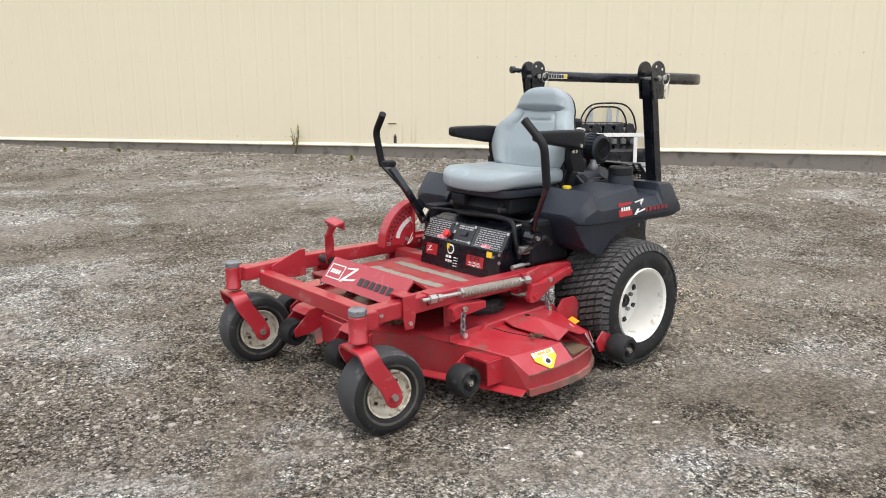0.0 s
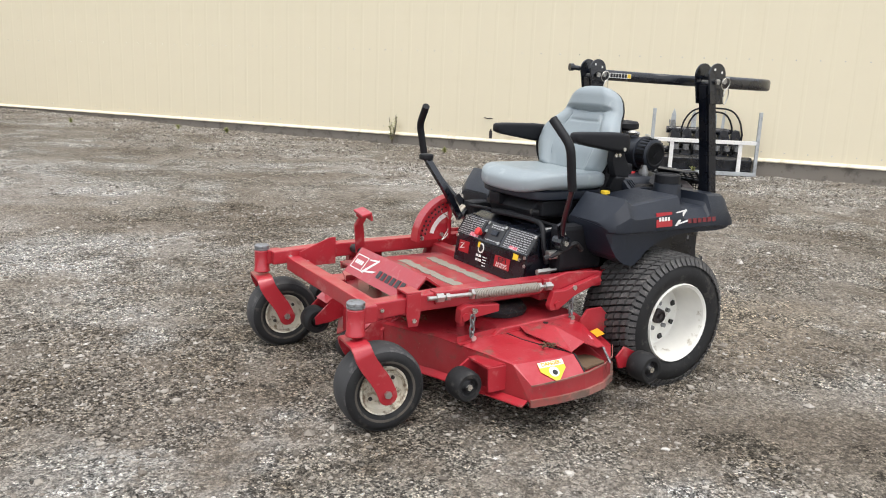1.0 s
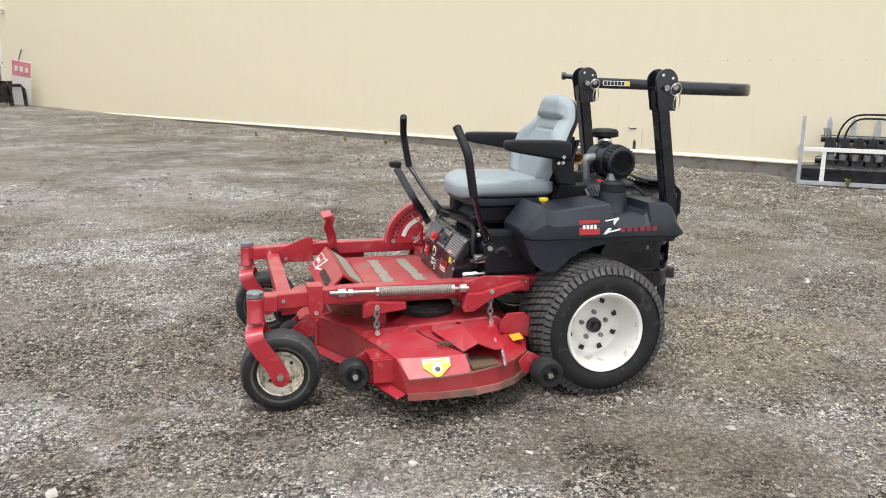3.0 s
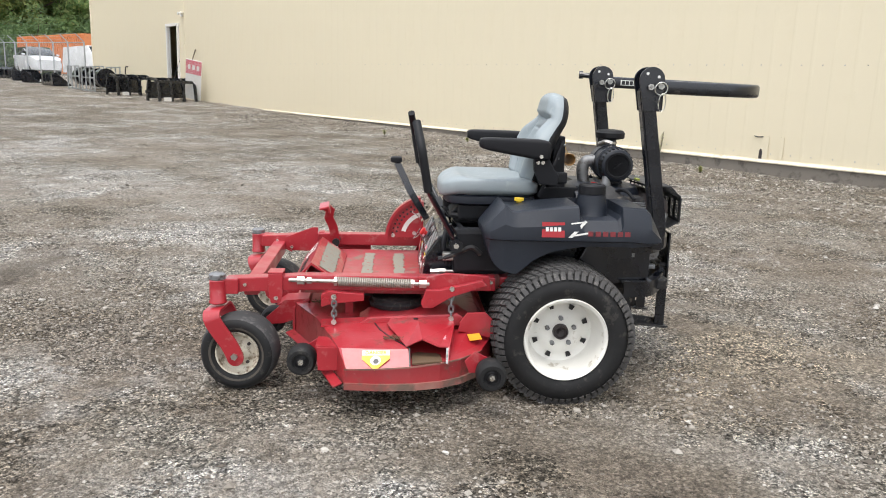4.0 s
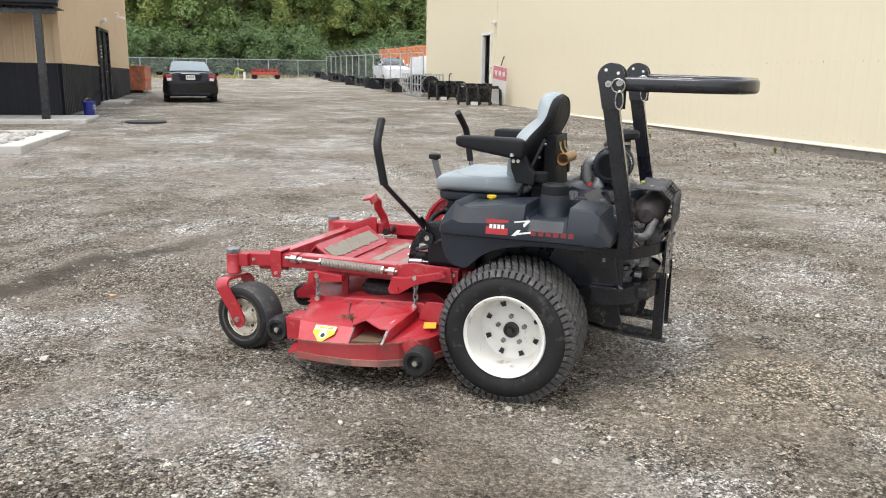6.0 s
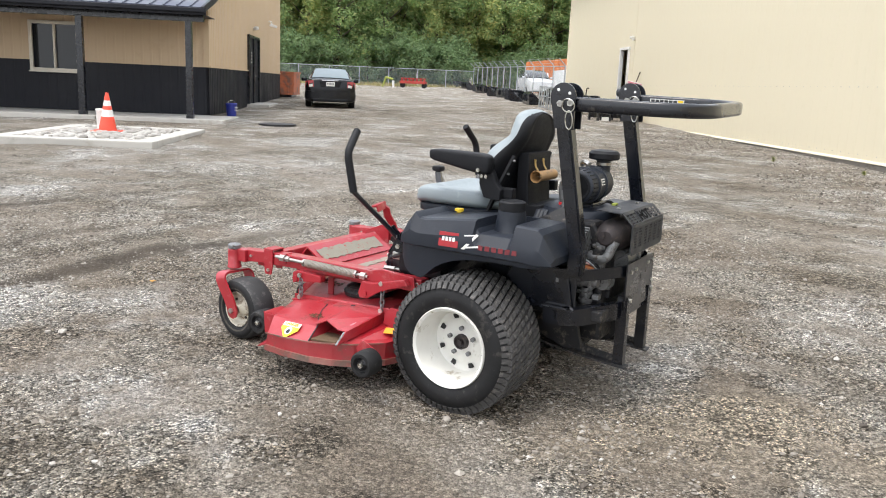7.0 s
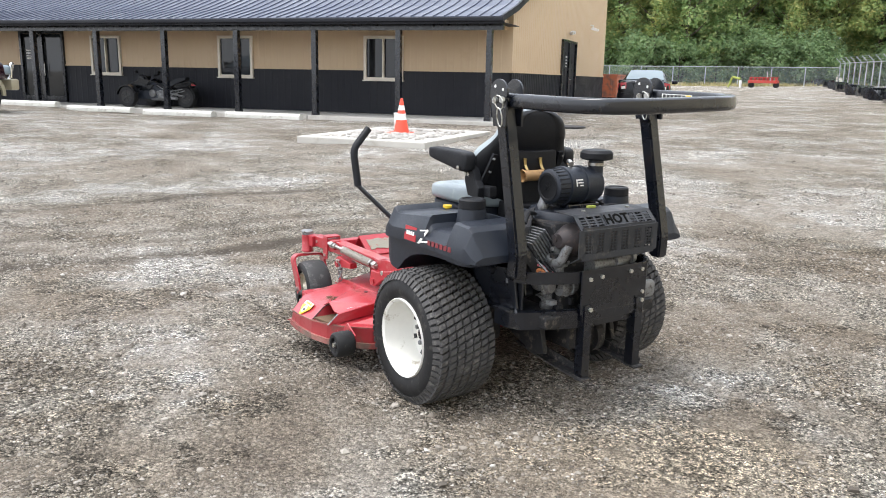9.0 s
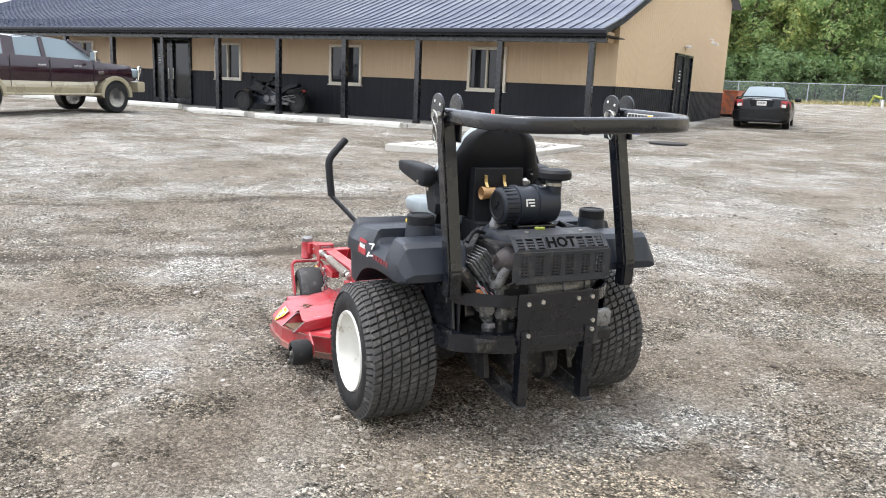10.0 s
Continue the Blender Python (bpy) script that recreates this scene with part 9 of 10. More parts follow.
def pickup():
    """A crew-cab pickup: x forward, origin under its front bumper."""
    hd = 133.0
    c = thing("pickup_truck", pose(-19.3, 0.62, 0.262, 0, 0, hd), "maroon and champagne crew-cab pickup parked at the porch", "truck")
    half = 0.99
    def ring(x, z0, z1, w=half):
        return [(x, -w + 0.05, z0), (x, -w, z0 + 0.15), (x, -w + 0.01, z1 - 0.12), (x, -w + 0.08, z1), (x, 0, z1 + 0.03), (x, w - 0.08, z1), (x, w - 0.01, z1 - 0.12), (x, w, z0 + 0.15), (x, w - 0.05, z0)]
    bm = bmesh.new()
    loft(bm, [ring(-5.9, 0.82, 1.42), ring(-3.9, 0.82, 1.44), ring(-2.0, 0.82, 1.40), ring(-1.4, 0.85, 1.36), ring(-0.35, 0.86, 1.30, half - 0.03), ring(-0.12, 0.88, 1.2, half - 0.12)])
    part("body", bm, M_MAROON, c, smooth=True, sharp=45)
    bm = bmesh.new()
    loft(bm, [ring(-5.9, 0.52, 0.86, half + 0.004), ring(-1.62, 0.52, 0.86, half + 0.004)])
    part("lower_body", bm, M_KHAKI, c, "champagne lower body")
    bm = bmesh.new()
    loft(bm, [cabin_ring(-3.95, half - 0.1, 1.4, 1.86, 0.14), cabin_ring(-2.75, half - 0.1, 1.4, 1.92, 0.16), cabin_ring(-2.2, half - 0.1, 1.38, 1.86, 0.16), cabin_ring(-1.35, half - 0.14, 1.36, 1.38, 0.05)])
    part("glass", bm, M_CARGLASS, c, smooth=True, sharp=30)
    bm = bmesh.new()
    loft(bm, [[(x, -half + 0.26, 1.86), (x, 0, 1.95), (x, half - 0.26, 1.86), (x, 0, 1.88)] for x in (-4.0, -3.0, -2.25)])
    part("roof", bm, M_MAROON, c, smooth=True)
    for xa, za, xb, zb, wd in ((-4.0, 1.4, -3.95, 1.88, 0.3), (-3.05, 1.4, -3.05, 1.9, 0.12), (-1.36, 1.37, -2.22, 1.88, 0.08)):
        for s in (-1, 1):
            bm = bmesh.new()
            flat_bar(bm, ((xa, s * (half - 0.085), za), (xb, s * (half - 0.245), zb)), (1, 0, 0.1), wd, 0.03)
            part("pillar", bm, M_MAROON, c)
    for x in (-0.95, -4.75):
        for s in (-1, 1):
            road_wheel(c, x, s * (half - 0.1), 0.41, 0.3, s, M_CHROME)
            bm = bmesh.new()
            pr = [(x + 0.53 * math.cos(radians(a)), 0.5 + 0.5 * math.sin(radians(a))) for a in range(-8, 189, 12)]
            pr += [(x + 0.43 * math.cos(radians(a)), 0.46 + 0.43 * math.sin(radians(a))) for a in range(188, -9, -12)]
            prism(bm, pr, "y", min(s * (half - 0.2), s * (half + 0.075)), max(s * (half - 0.2), s * (half + 0.075)), 0.01)
            part("wheel_arch", bm, M_KHAKI, c, "champagne wheel arch flare")
            bm = bmesh.new()
            pr = [(x + 0.44 * math.cos(radians(a)), 0.46 + 0.44 * math.sin(radians(a))) for a in range(0, 360, 15)]
            prism(bm, pr, "y", min(s * (half - 0.25), s * (half + 0.006)), max(s * (half - 0.25), s * (half + 0.006)))
            part("arch_shadow_panel", bm, M_LABELK, c)
    for s in (-1, 1):
        bm = bmesh.new()
        box(bm, (-2.9, s * (half + 0.02), 0.5), (2.8, 0.16, 0.06), 0.02)
        part("step_bar", bm, M_KHAKI, c)
        bm = bmesh.new()
        box(bm, (-1.75, s * (half + 0.16), 1.5), (0.1, 0.2, 0.28), 0.03)
        part("mirror", bm, M_CHROME, c)
        for x in (-2.15, -3.2):
            bm = bmesh.new()
            box(bm, (x, s * (half + 0.015), 1.22), (0.24, 0.03, 0.04), 0.01)
            part("door_handle", bm, M_CHROME, c)
        for x in (-1.62, -2.95, -4.05):
            bm = bmesh.new()
            box(bm, (x, s * (half - 0.0), 1.05), (0.012, 0.012, 0.75))
            part("door_gap", bm, M_LABELK, c)
        bm = bmesh.new()
        box(bm, (-0.55 - 0.85, s * (half + 0.002), 1.08), (0.2, 0.012, 0.08), 0.004)
        part("badge", bm, M_CHROME, c)
    bm = bmesh.new()
    box(bm, (0.02, 0, 0.72), (0.28, 1.9, 0.3), 0.06)
    part("bumper", bm, M_KHAKI, c, smooth=True)
    bm = bmesh.new()
    box(bm, (-0.08, 0, 1.05), (0.14, 1.1, 0.36), 0.03)
    part("grille", bm, M_CHROME, c)
    for s in (-1, 1):
        bm = bmesh.new()
        tube(bm, round_path(((0.1, s * 0.55, 0.75), (0.22, s * 0.6, 0.95), (0.2, s * 0.75, 1.28), (0.0, s * 0.85, 1.28), (0.0, s * 0.85, 0.9)), 0.1), 0.03, 10)
        part("brush_guard", bm, M_CHROME, c, smooth=True)
        bm = bmesh.new()
        soft_block(bm, (-0.2, s * 0.78, 1.1), (0.24, 0.36, 0.26), 0.5, None, 16, 10)
        part("headlamp", bm, M_CARGLASS, c, smooth=True)


pickup()


def trike():
    """A three-wheeled roadster on the porch: two wheels in front, one behind, its nose towards -x."""
    m = OFFICE @ pose(-11.9, 1.0, 0.29) @ Matrix.Scale(1.04, 4)
    c = thing("three_wheel_motorcycle", m, "black three-wheeled motorcycle parked on the porch", "motorcycle")
    for y in (-0.55, 0.55):
        road_wheel(c, 0, y, 0.31, 0.18, -1 if y < 0 else 1, M_DARKCAST)
        bm = bmesh.new()
        pr = [(0.36 * math.cos(radians(a)), 0.31 + 0.36 * math.sin(radians(a))) for a in range(20, 171, 15)]
        pr += [(0.33 * math.cos(radians(a)), 0.31 + 0.33 * math.sin(radians(a))) for a in range(170, 19, -15)]
        prism(bm, pr, "y", y - 0.11, y + 0.11, 0.004)
        part("mudguard", bm, M_CARBLACK, c)
        bm = bmesh.new()
        for z in (0.26, 0.38):
            tube(bm, ((0.0, y * 0.8, z), (0.25, y * 0.2, z + 0.03)), 0.022, 8)
        each("suspension_arm", bm, M_DARKCAST, c)
    road_wheel(c, 1.72, 0, 0.31, 0.22, -1, M_DARKCAST)
    bm = bmesh.new()
    loft(bm, [[(x, -w, z0), (x, -w * 0.9, (z0 + z1) / 2), (x, -w * 0.4, z1), (x, w * 0.4, z1), (x, w * 0.9, (z0 + z1) / 2), (x, w, z0)] for x, w, z0, z1 in ((-0.45, 0.12, 0.36, 0.42), (-0.3, 0.26, 0.28, 0.56), (-0.05, 0.3, 0.25, 0.72), (0.2, 0.28, 0.25, 0.8), (0.5, 0.22, 0.25, 0.78), (0.8, 0.17, 0.3, 0.68), (1.1, 0.14, 0.36, 0.6))])
    part("fairing", bm, M_PLASTIC, c, smooth=True, sharp=30)
    bm = bmesh.new()
    loft(bm, [[(x, -w, z0), (x, -w * 0.8, z1), (x, w * 0.8, z1), (x, w, z0)] for x, w, z0, z1 in ((0.72, 0.16, 0.62, 0.72), (0.95, 0.2, 0.58, 0.68), (1.25, 0.18, 0.62, 0.76), (1.4, 0.15, 0.72, 0.86), (1.75, 0.1, 0.84, 0.92))])
    part("saddle", bm, M_SATIN, c, smooth=True)
    bm = bmesh.new()
    box(bm, (0.75, 0, 0.36), (0.5, 0.34, 0.3), 0.05)
    part("engine_block", bm, M_PUMP, c)
    for s in (-1, 1):
        bm = bmesh.new()
        tube(bm, round_path(((0.5, s * 0.2, 0.8), (0.32, s * 0.24, 0.95), (0.42, s * 0.42, 0.98)), 0.08), 0.018, 8)
        part("handlebar", bm, M_SATIN, c)
        bm = bmesh.new()
        soft_block(bm, (0.3, s * 0.5, 1.05), (0.08, 0.14, 0.09), 0.6, None, 12, 8)
        part("mirror", bm, M_SATIN, c)
        bm = bmesh.new()
        tube(bm, ((0.85, s * 0.16, 0.5), (1.72, s * 0.15, 0.34)), 0.03, 8)
        tube(bm, ((0.9, s * 0.18, 0.3), (1.5, s * 0.2, 0.28)), 0.045, 10)
        each("swing_arm", bm, M_PUMP, c)
    bm = bmesh.new()
    pr = [(1.72 + 0.37 * math.cos(radians(a)), 0.31 + 0.37 * math.sin(radians(a))) for a in range(0, 121, 15)]
    pr += [(1.72 + 0.34 * math.cos(radians(a)), 0.31 + 0.34 * math.sin(radians(a))) for a in range(120, -1, -15)]
    prism(bm, pr, "y", -0.13, 0.13, 0.004)
    part("mudguard", bm, M_CARBLACK, c)
    bm = bmesh.new()
    box(bm, (0, 0, 0), (0.14, 0.24, 0.045), 0.012, pose(1.93, 0, 0.7, 0, 32, 0) @ Matrix.Scale(0.7, 4))
    part("tail_lamp", bm, M_TAIL, c)
    bm = bmesh.new()
    prism(bm, ((0.0, 0.76), (0.3, 0.84), (0.12, 0.92)), "y", -0.16, 0.16, 0.01)
    part("windscreen", bm, M_PANE, c)
    # spokes, trellis tubes, round engine covers and layered side panels
    for x, y in ((0, 0.642), (0, -0.642), (1.72, 0.112)):
        for k in range(5):
            a = radians(72 * k + 15)
            bm = bmesh.new()
            tube(bm, ((x + 0.05 * math.cos(a), y, 0.31 + 0.05 * math.sin(a)), (x + 0.19 * math.cos(a), y, 0.31 + 0.19 * math.sin(a))), 0.014, 6)
            part("wheel_spoke", bm, M_DARKCAST, c)
    for s in (-1, 1):
        for pts in (((0.78, 0.66), (1.2, 0.46), (1.74, 0.36)), ((0.95, 0.4), (1.3, 0.5), (1.7, 0.56)), ((1.15, 0.3), (1.4, 0.42), (1.78, 0.52))):
            bm = bmesh.new()
            tube(bm, [(x, s * 0.19, z) for x, z in pts], 0.014, 7)
            part("trellis_tube", bm, M_PUMP, c)
        for x, z, r in ((0.6, 0.42, 0.12), (0.86, 0.36, 0.07)):
            bm = bmesh.new()
            lathe(bm, ((s * 0.17, r), (s * 0.21, r), (s * 0.225, r * 0.8), (s * 0.232, r * 0.35)), "y", (x, 0, z), 18)
            part("engine_cover", bm, M_PUMP, c, smooth=True)
        for pts in (((-0.42, 0.46), (-0.1, 0.7), (0.3, 0.86), (0.62, 0.8), (0.5, 0.68), (0.1, 0.6)), ((0.2, 0.5), (0.34, 0.66), (0.78, 0.68), (0.6, 0.54)), ((1.35, 0.6), (1.4, 0.7), (1.95, 0.8), (1.98, 0.7), (1.8, 0.62))):
            bm = bmesh.new()
            w = 0.3 if pts[0][0] < 1 else 0.14
            prism(bm, pts, "y", s * w - 0.012, s * w + 0.012, 0.006)
            part("side_panel", bm, M_CARBLACK, c)
    bm = bmesh.new()
    soft_block(bm, (0.18, 0, 0.9), (0.34, 0.3, 0.1), 0.5, None, 16, 10)
    part("dash_cowl", bm, M_SATIN, c, smooth=True)


trike()


# ---- along the shed: buckets, frames and a leaning sign ----
def loader_bucket(s, out, w, turn, group_label):
    m = SHED @ pose(s, out, 0, 0, 0, turn)
    p = m.translation
    m = pose(p.x, p.y, lie(p.x, p.y), 0, 0, 129 + turn)
    c = thing("loader_bucket", m, group_label, "bucket", "loader attachments along the shed")
    h = 0.62
    bm = bmesh.new()
    prof = [(-0.35, 0.0), (0.40, 0.0), (0.42, 0.03), (-0.25, 0.05), (-0.33, 0.12), (-0.36, 0.5), (-0.28, h), (-0.32, h + 0.02), (-0.40, 0.5), (-0.38, 0.08)]
    prism(bm, prof, "x", -w / 2, w / 2, 0.006)
    part("shell", bm, M_BLACK, c)
    for x in (-w / 2, w / 2 - 0.02):
        bm = bmesh.new()
        prism(bm, ((-0.37, 0.0), (0.40, 0.0), (0.40, 0.06), (0.12, 0.3), (-0.25, h), (-0.36, 0.5)), "x", x, x + 0.02)
        part("cheek", bm, M_BLACK, c)
    for x in (-0.3, 0.3):
        bm = bmesh.new()
        prism(bm, ((-0.36, 0.15), (-0.5, 0.2), (-0.5, 0.5), (-0.36, 0.58)), "x", x - 0.02, x + 0.02, 0.004)
        part("coupler_rib", bm, M_BLACK, c)
    bm = bmesh.new()
    box(bm, (w / 2 - 0.25, 0.43, 0.1), (0.2, 0.012, 0.11))
    part("white_tag", bm, M_LABELW, c)
    return c


def grapple(s, out, turn):
    p = SHED @ Vector((s, out, 0))
    c = thing("fork_frame", pose(p.x, p.y, lie(p.x, p.y), 0, 0, 129 + turn), "black arched loader attachment resting on the gravel", "attachment", "loader attachments along the shed")
    for x in (-0.65, -0.22, 0.22, 0.65):
        bm = bmesh.new()
        flat_bar(bm, round_path(((x, 0.45, 0.0), (x, 0.38, 0.55), (x, 0.2, 0.72), (x, -0.3, 0.74), (x, -0.4, 0.5), (x, -0.45, 0.0)), 0.15), (1, 0, 0), 0.07, 0.09)
        part("tine", bm, M_BLACK, c)
    for y, z in ((0.3, 0.64), (-0.3, 0.72), (-0.42, 0.3)):
        bm = bmesh.new()
        box(bm, (0, y, z), (1.45, 0.1, 0.1), 0.01)
        part("cross_bar", bm, M_BLACK, c)
    bm = bmesh.new()
    box(bm, (0, -0.44, 0.36), (1.2, 0.03, 0.55), 0.006)
    part("back_plate", bm, M_BLACK, c)
    bm = bmesh.new()
    box(bm, (0.4, 0.5, 0.07), (0.26, 0.02, 0.13))
    part("white_tag", bm, M_LABELW, c)


def cage(s, out):
    p = SHED @ Vector((s, out, 0))
    c = thing("shipping_frame", pose(p.x, p.y, lie(p.x, p.y), 0, 0, 129), "grey steel shipping frame round a black attachment", "frame", "loader attachments along the shed")
    for x in (-0.9, -0.3, 0.3, 0.9):
        for y in (-0.5, 0.5):
            bm = bmesh.new()
            box(bm, (x, y, 0.5), (0.05, 0.05, 1.0), 0.004)
            part("upright", bm, M_GALV, c)
    for y in (-0.5, 0.5):
        for z in (0.05, 0.55, 0.98):
            bm = bmesh.new()
            box(bm, (0, y, z), (1.84, 0.045, 0.05), 0.004)
            part("rail", bm, M_GALV, c)
    for x in (-0.55, 0.45):
        bm = bmesh.new()
        lathe(bm, ((-0.25, 0.2), (-0.25, 0.38), (0.25, 0.38), (0.25, 0.2)), "x", (x, 0, 0.55), 24)
        part("drum", bm, M_BLACK, c, smooth=True)


grapple(19.25, 1.1, 96)
grapple(23.5, 1.2, 100)
cage(26.6, 1.35)
cage(28.8, 1.35)
loader_bucket(33.2, 1.55, 2.1, 180, "wide black loader bucket with a white tag")
for i, (s, w) in enumerate(((37.6, 1.8), (40.2, 1.6), (43.5, 1.9), (46.6, 1.7), (50.0, 1.9), (54.5, 1.8), (59.0, 1.9), (65.0, 1.9), (71.0, 2.0), (78.0, 2.0))):
    loader_bucket(s, 1.5 + 0.02 * i + 0.25 * (i % 2), w, 150 + 23 * (i % 3), "black loader bucket with a small white tag")

sign = thing("leaning_sign", SHED @ pose(19.3, 0.0, shed_z(19.3)), "white sign board with a red heading leaning on the wall", "sign")
m = pose(-0.15, 0.42, 0.05, 0, 0, 40) @ pose(0, 0, 0, -13, 0, 0) @ pose(0, 0, 0, 0, -11, 0) @ Matrix.Diagonal((0.72, 1, 0.98, 1))
bm = bmesh.new()
box(bm, (0, 0, 0.72), (0.8, 0.02, 1.4), 0.004, m)
board = part("board", bm, M_LABELW, sign)
bm = bmesh.new()
box(bm, (0, 0.012, 1.16), (0.79, 0.006, 0.48), 0, m)
part("red_heading", bm, M_PINK, board)
bm = bmesh.new()
for k, (x, w) in enumerate(((-0.22, 0.12), (0.0, 0.14), (0.22, 0.12))):
    box(bm, (x, 0.017, 1.16), (w, 0.004, 0.16), 0, m)
part("heading_bars", bm, M_LABELW, board)
for name, x, h, lean, r, mat, lab in (("wooden_pole", 20.2, 1.75, -0.45, 0.02, M_BARK, "thin weathered pole leaning on the shed wall"), ("shovel", 21.55, 1.35, -0.25, 0.018, M_BLACK, "dark shovel leaning by the doorway")):
    t = thing(name, SHED @ pose(x, 0, shed_z(x)), lab, name.split("_")[-1])
    bm = bmesh.new()
    tube(bm, ((0.0, 0.45, 0.0), (lean, 0.03, h)), r, 8)
    part("shaft", bm, mat, t)
    if name == "shovel":
        bm = bmesh.new()
        prism(bm, ((-0.1, 0.0), (0.1, 0.0), (0.08, 0.28), (-0.08, 0.28)), "y", 0.42, 0.45, 0.004)
        part("blade", bm, M_DARKCAST, t)


# ---- far side: dumpster, fence, vehicles and implements behind it ----
def dumpster():
    c = thing("dumpster", on_ground(-24.12, 26.39, 35), "rusty orange steel dumpster beside the office", "dumpster")
    L, D, h = 1.7, 1.5, 1.02
    bm = bmesh.new()
    for x, y, sx, sy in ((0, -D / 2, L, 0.05), (0, D / 2, L, 0.05), (-L / 2, 0, 0.05, D), (L / 2, 0, 0.05, D)):
        box(bm, (x, y, h / 2 + 0.12), (sx, sy, h), 0.006)
    box(bm, (0, 0, 0.14), (L, D, 0.05))
    part("tub", bm, M_RUST, c)
    for z in (h + 0.12, 0.62):
        bm = bmesh.new()
        for x, y, sx, sy in ((0, -D / 2, L + 0.12, 0.12), (0, D / 2, L + 0.12, 0.12), (-L / 2, 0, 0.12, D), (L / 2, 0, 0.12, D)):
            box(bm, (x, y, z), (sx, sy, 0.08), 0.01)
        part("rim_band", bm, M_RUST, c)
    for x in (-0.6, -0.2, 0.2, 0.6):
        bm = bmesh.new()
        box(bm, (x, -D / 2 - 0.04, h / 2 + 0.1), (0.07, 0.06, h - 0.1), 0.006)
        part("rib", bm, M_RUST, c)
    bm = bmesh.new()
    box(bm, (0, 0, 0.06), (L - 0.2, D - 0.2, 0.12))
    part("skids", bm, M_BLACK, c)


dumpster()


def link_mesh():
    """Chain-link wire: a see-through weave."""
    m, nt, b, co = base("chain_link_wire")
    b.inputs["Base Color"].default_value = (0.36, 0.4, 0.41, 1)
    b.inputs["Roughness"].default_value = 0.5
    b.inputs["Alpha"].default_value = 0.16
    return m


M_LINK = link_mesh()


def fence(name, a, b, h, n, barbed, label):
    a, b = Vector((*a, 0)), Vector((*b, 0))
    f = thing(name, Matrix.Identity(4), label, "fence", kind="structure")
    d = (b - a).normalized()
    out = Vector((d.y, -d.x, 0))
    tops = []
    for i in range(n + 1):
        p = a.lerp(b, i / n)
        z = lie(p.x, p.y)
        bm = bmesh.new()
        rod(bm, (p.x, p.y, z - 0.1), (p.x, p.y, z + h), 0.045, 8)
        if barbed:
            q = Vector((p.x, p.y, z + h)) + (out * -0.42 + Vector((0, 0, 0.42)))
            rod(bm, (p.x, p.y, z + h), q, 0.03, 6)
        part("post", bm, M_GALV, f)
        tops.append(Vector((p.x, p.y, z)))
    bm = bmesh.new()
    for p, q in zip(tops, tops[1:]):
        rod(bm, p + Vector((0, 0, h - 0.03)), q + Vector((0, 0, h - 0.03)), 0.03, 6)
        if barbed:
            for k in (0.35, 0.7, 1.0):
                o = (out * -0.42 + Vector((0, 0, 0.42))) * k + Vector((0, 0, h))
                rod(bm, p + o, q + o, 0.008, 4)
    part("top_rail", bm, M_GALV, f)
    bm = bmesh.new()
    for p, q in zip(tops, tops[1:]):
        bm.faces.new([bm.verts.new(v) for v in (p + Vector((0, 0, 0.03)), q + Vector((0, 0, 0.03)), q + Vector((0, 0, h - 0.04)), p + Vector((0, 0, h - 0.04)))])
    part("wire_mesh", bm, M_LINK, f, "grey chain-link wire")


fence("fence_side", (-17.2, 42.6), (-41.1, 68.9), 2.15, 13, True, "tall chain-link fence with barbed-wire arms")
fence("fence_back", (-41.1, 68.9), (-60.0, 46.0), 1.75, 10, False, "low chain-link fence along the woods")
fence("fence_left", (-60.0, 46.0), (-75.0, 20.0), 1.75, 9, False, "low chain-link fence along the woods")

utility_vehicle("white_suv", on_ground(-27.4, 56.2, -48.0), M_CARWHITE, "white sport utility vehicle behind the fence", L=4.9, half=0.98, tall=0.32, glassy=M_PANE)


def pickup_white():
    c = thing("white_van", on_ground(-21.5, 51.0, -40.0), "white panel van partly hidden behind the fence", "van")
    bm = bmesh.new()
    loft(bm, [[(x, -0.95, 0.35), (x, -0.97, 1.0), (x, -0.85, z), (x, 0.85, z), (x, 0.97, 1.0), (x, 0.95, 0.35)] for x, z in ((0, 1.9), (3.2, 2.0), (3.9, 1.3), (4.9, 1.05))])
    part("body", bm, M_CARWHITE, c, smooth=True, sharp=30)
    bm = bmesh.new()
    prism(bm, ((3.28, 1.95), (3.9, 1.36), (3.86, 1.33), (3.2, 1.93)), "y", -0.78, 0.78)
    part("windscreen", bm, M_PANE, c)
    for x in (0.9, 3.9):
        for s in (-1, 1):
            road_wheel(c, x, s * 0.85, 0.34, 0.22, s, M_GALV)


pickup_white()

panel = thing("orange_container", on_ground(-27.9, 63.0, -44.0), "long faded orange container behind the fence", "container")
bm = bmesh.new()
box(bm, (0, 0, 1.45), (14.0, 2.6, 2.9), 0.02)
body = part("shell", bm, M_TARP, panel)
for k in range(34):
    bm = bmesh.new()
    box(bm, (-6.8 + k * 0.41, -1.33, 1.45), (0.18, 0.06, 2.7), 0.01)
    part("rib", bm, M_TARP, panel)


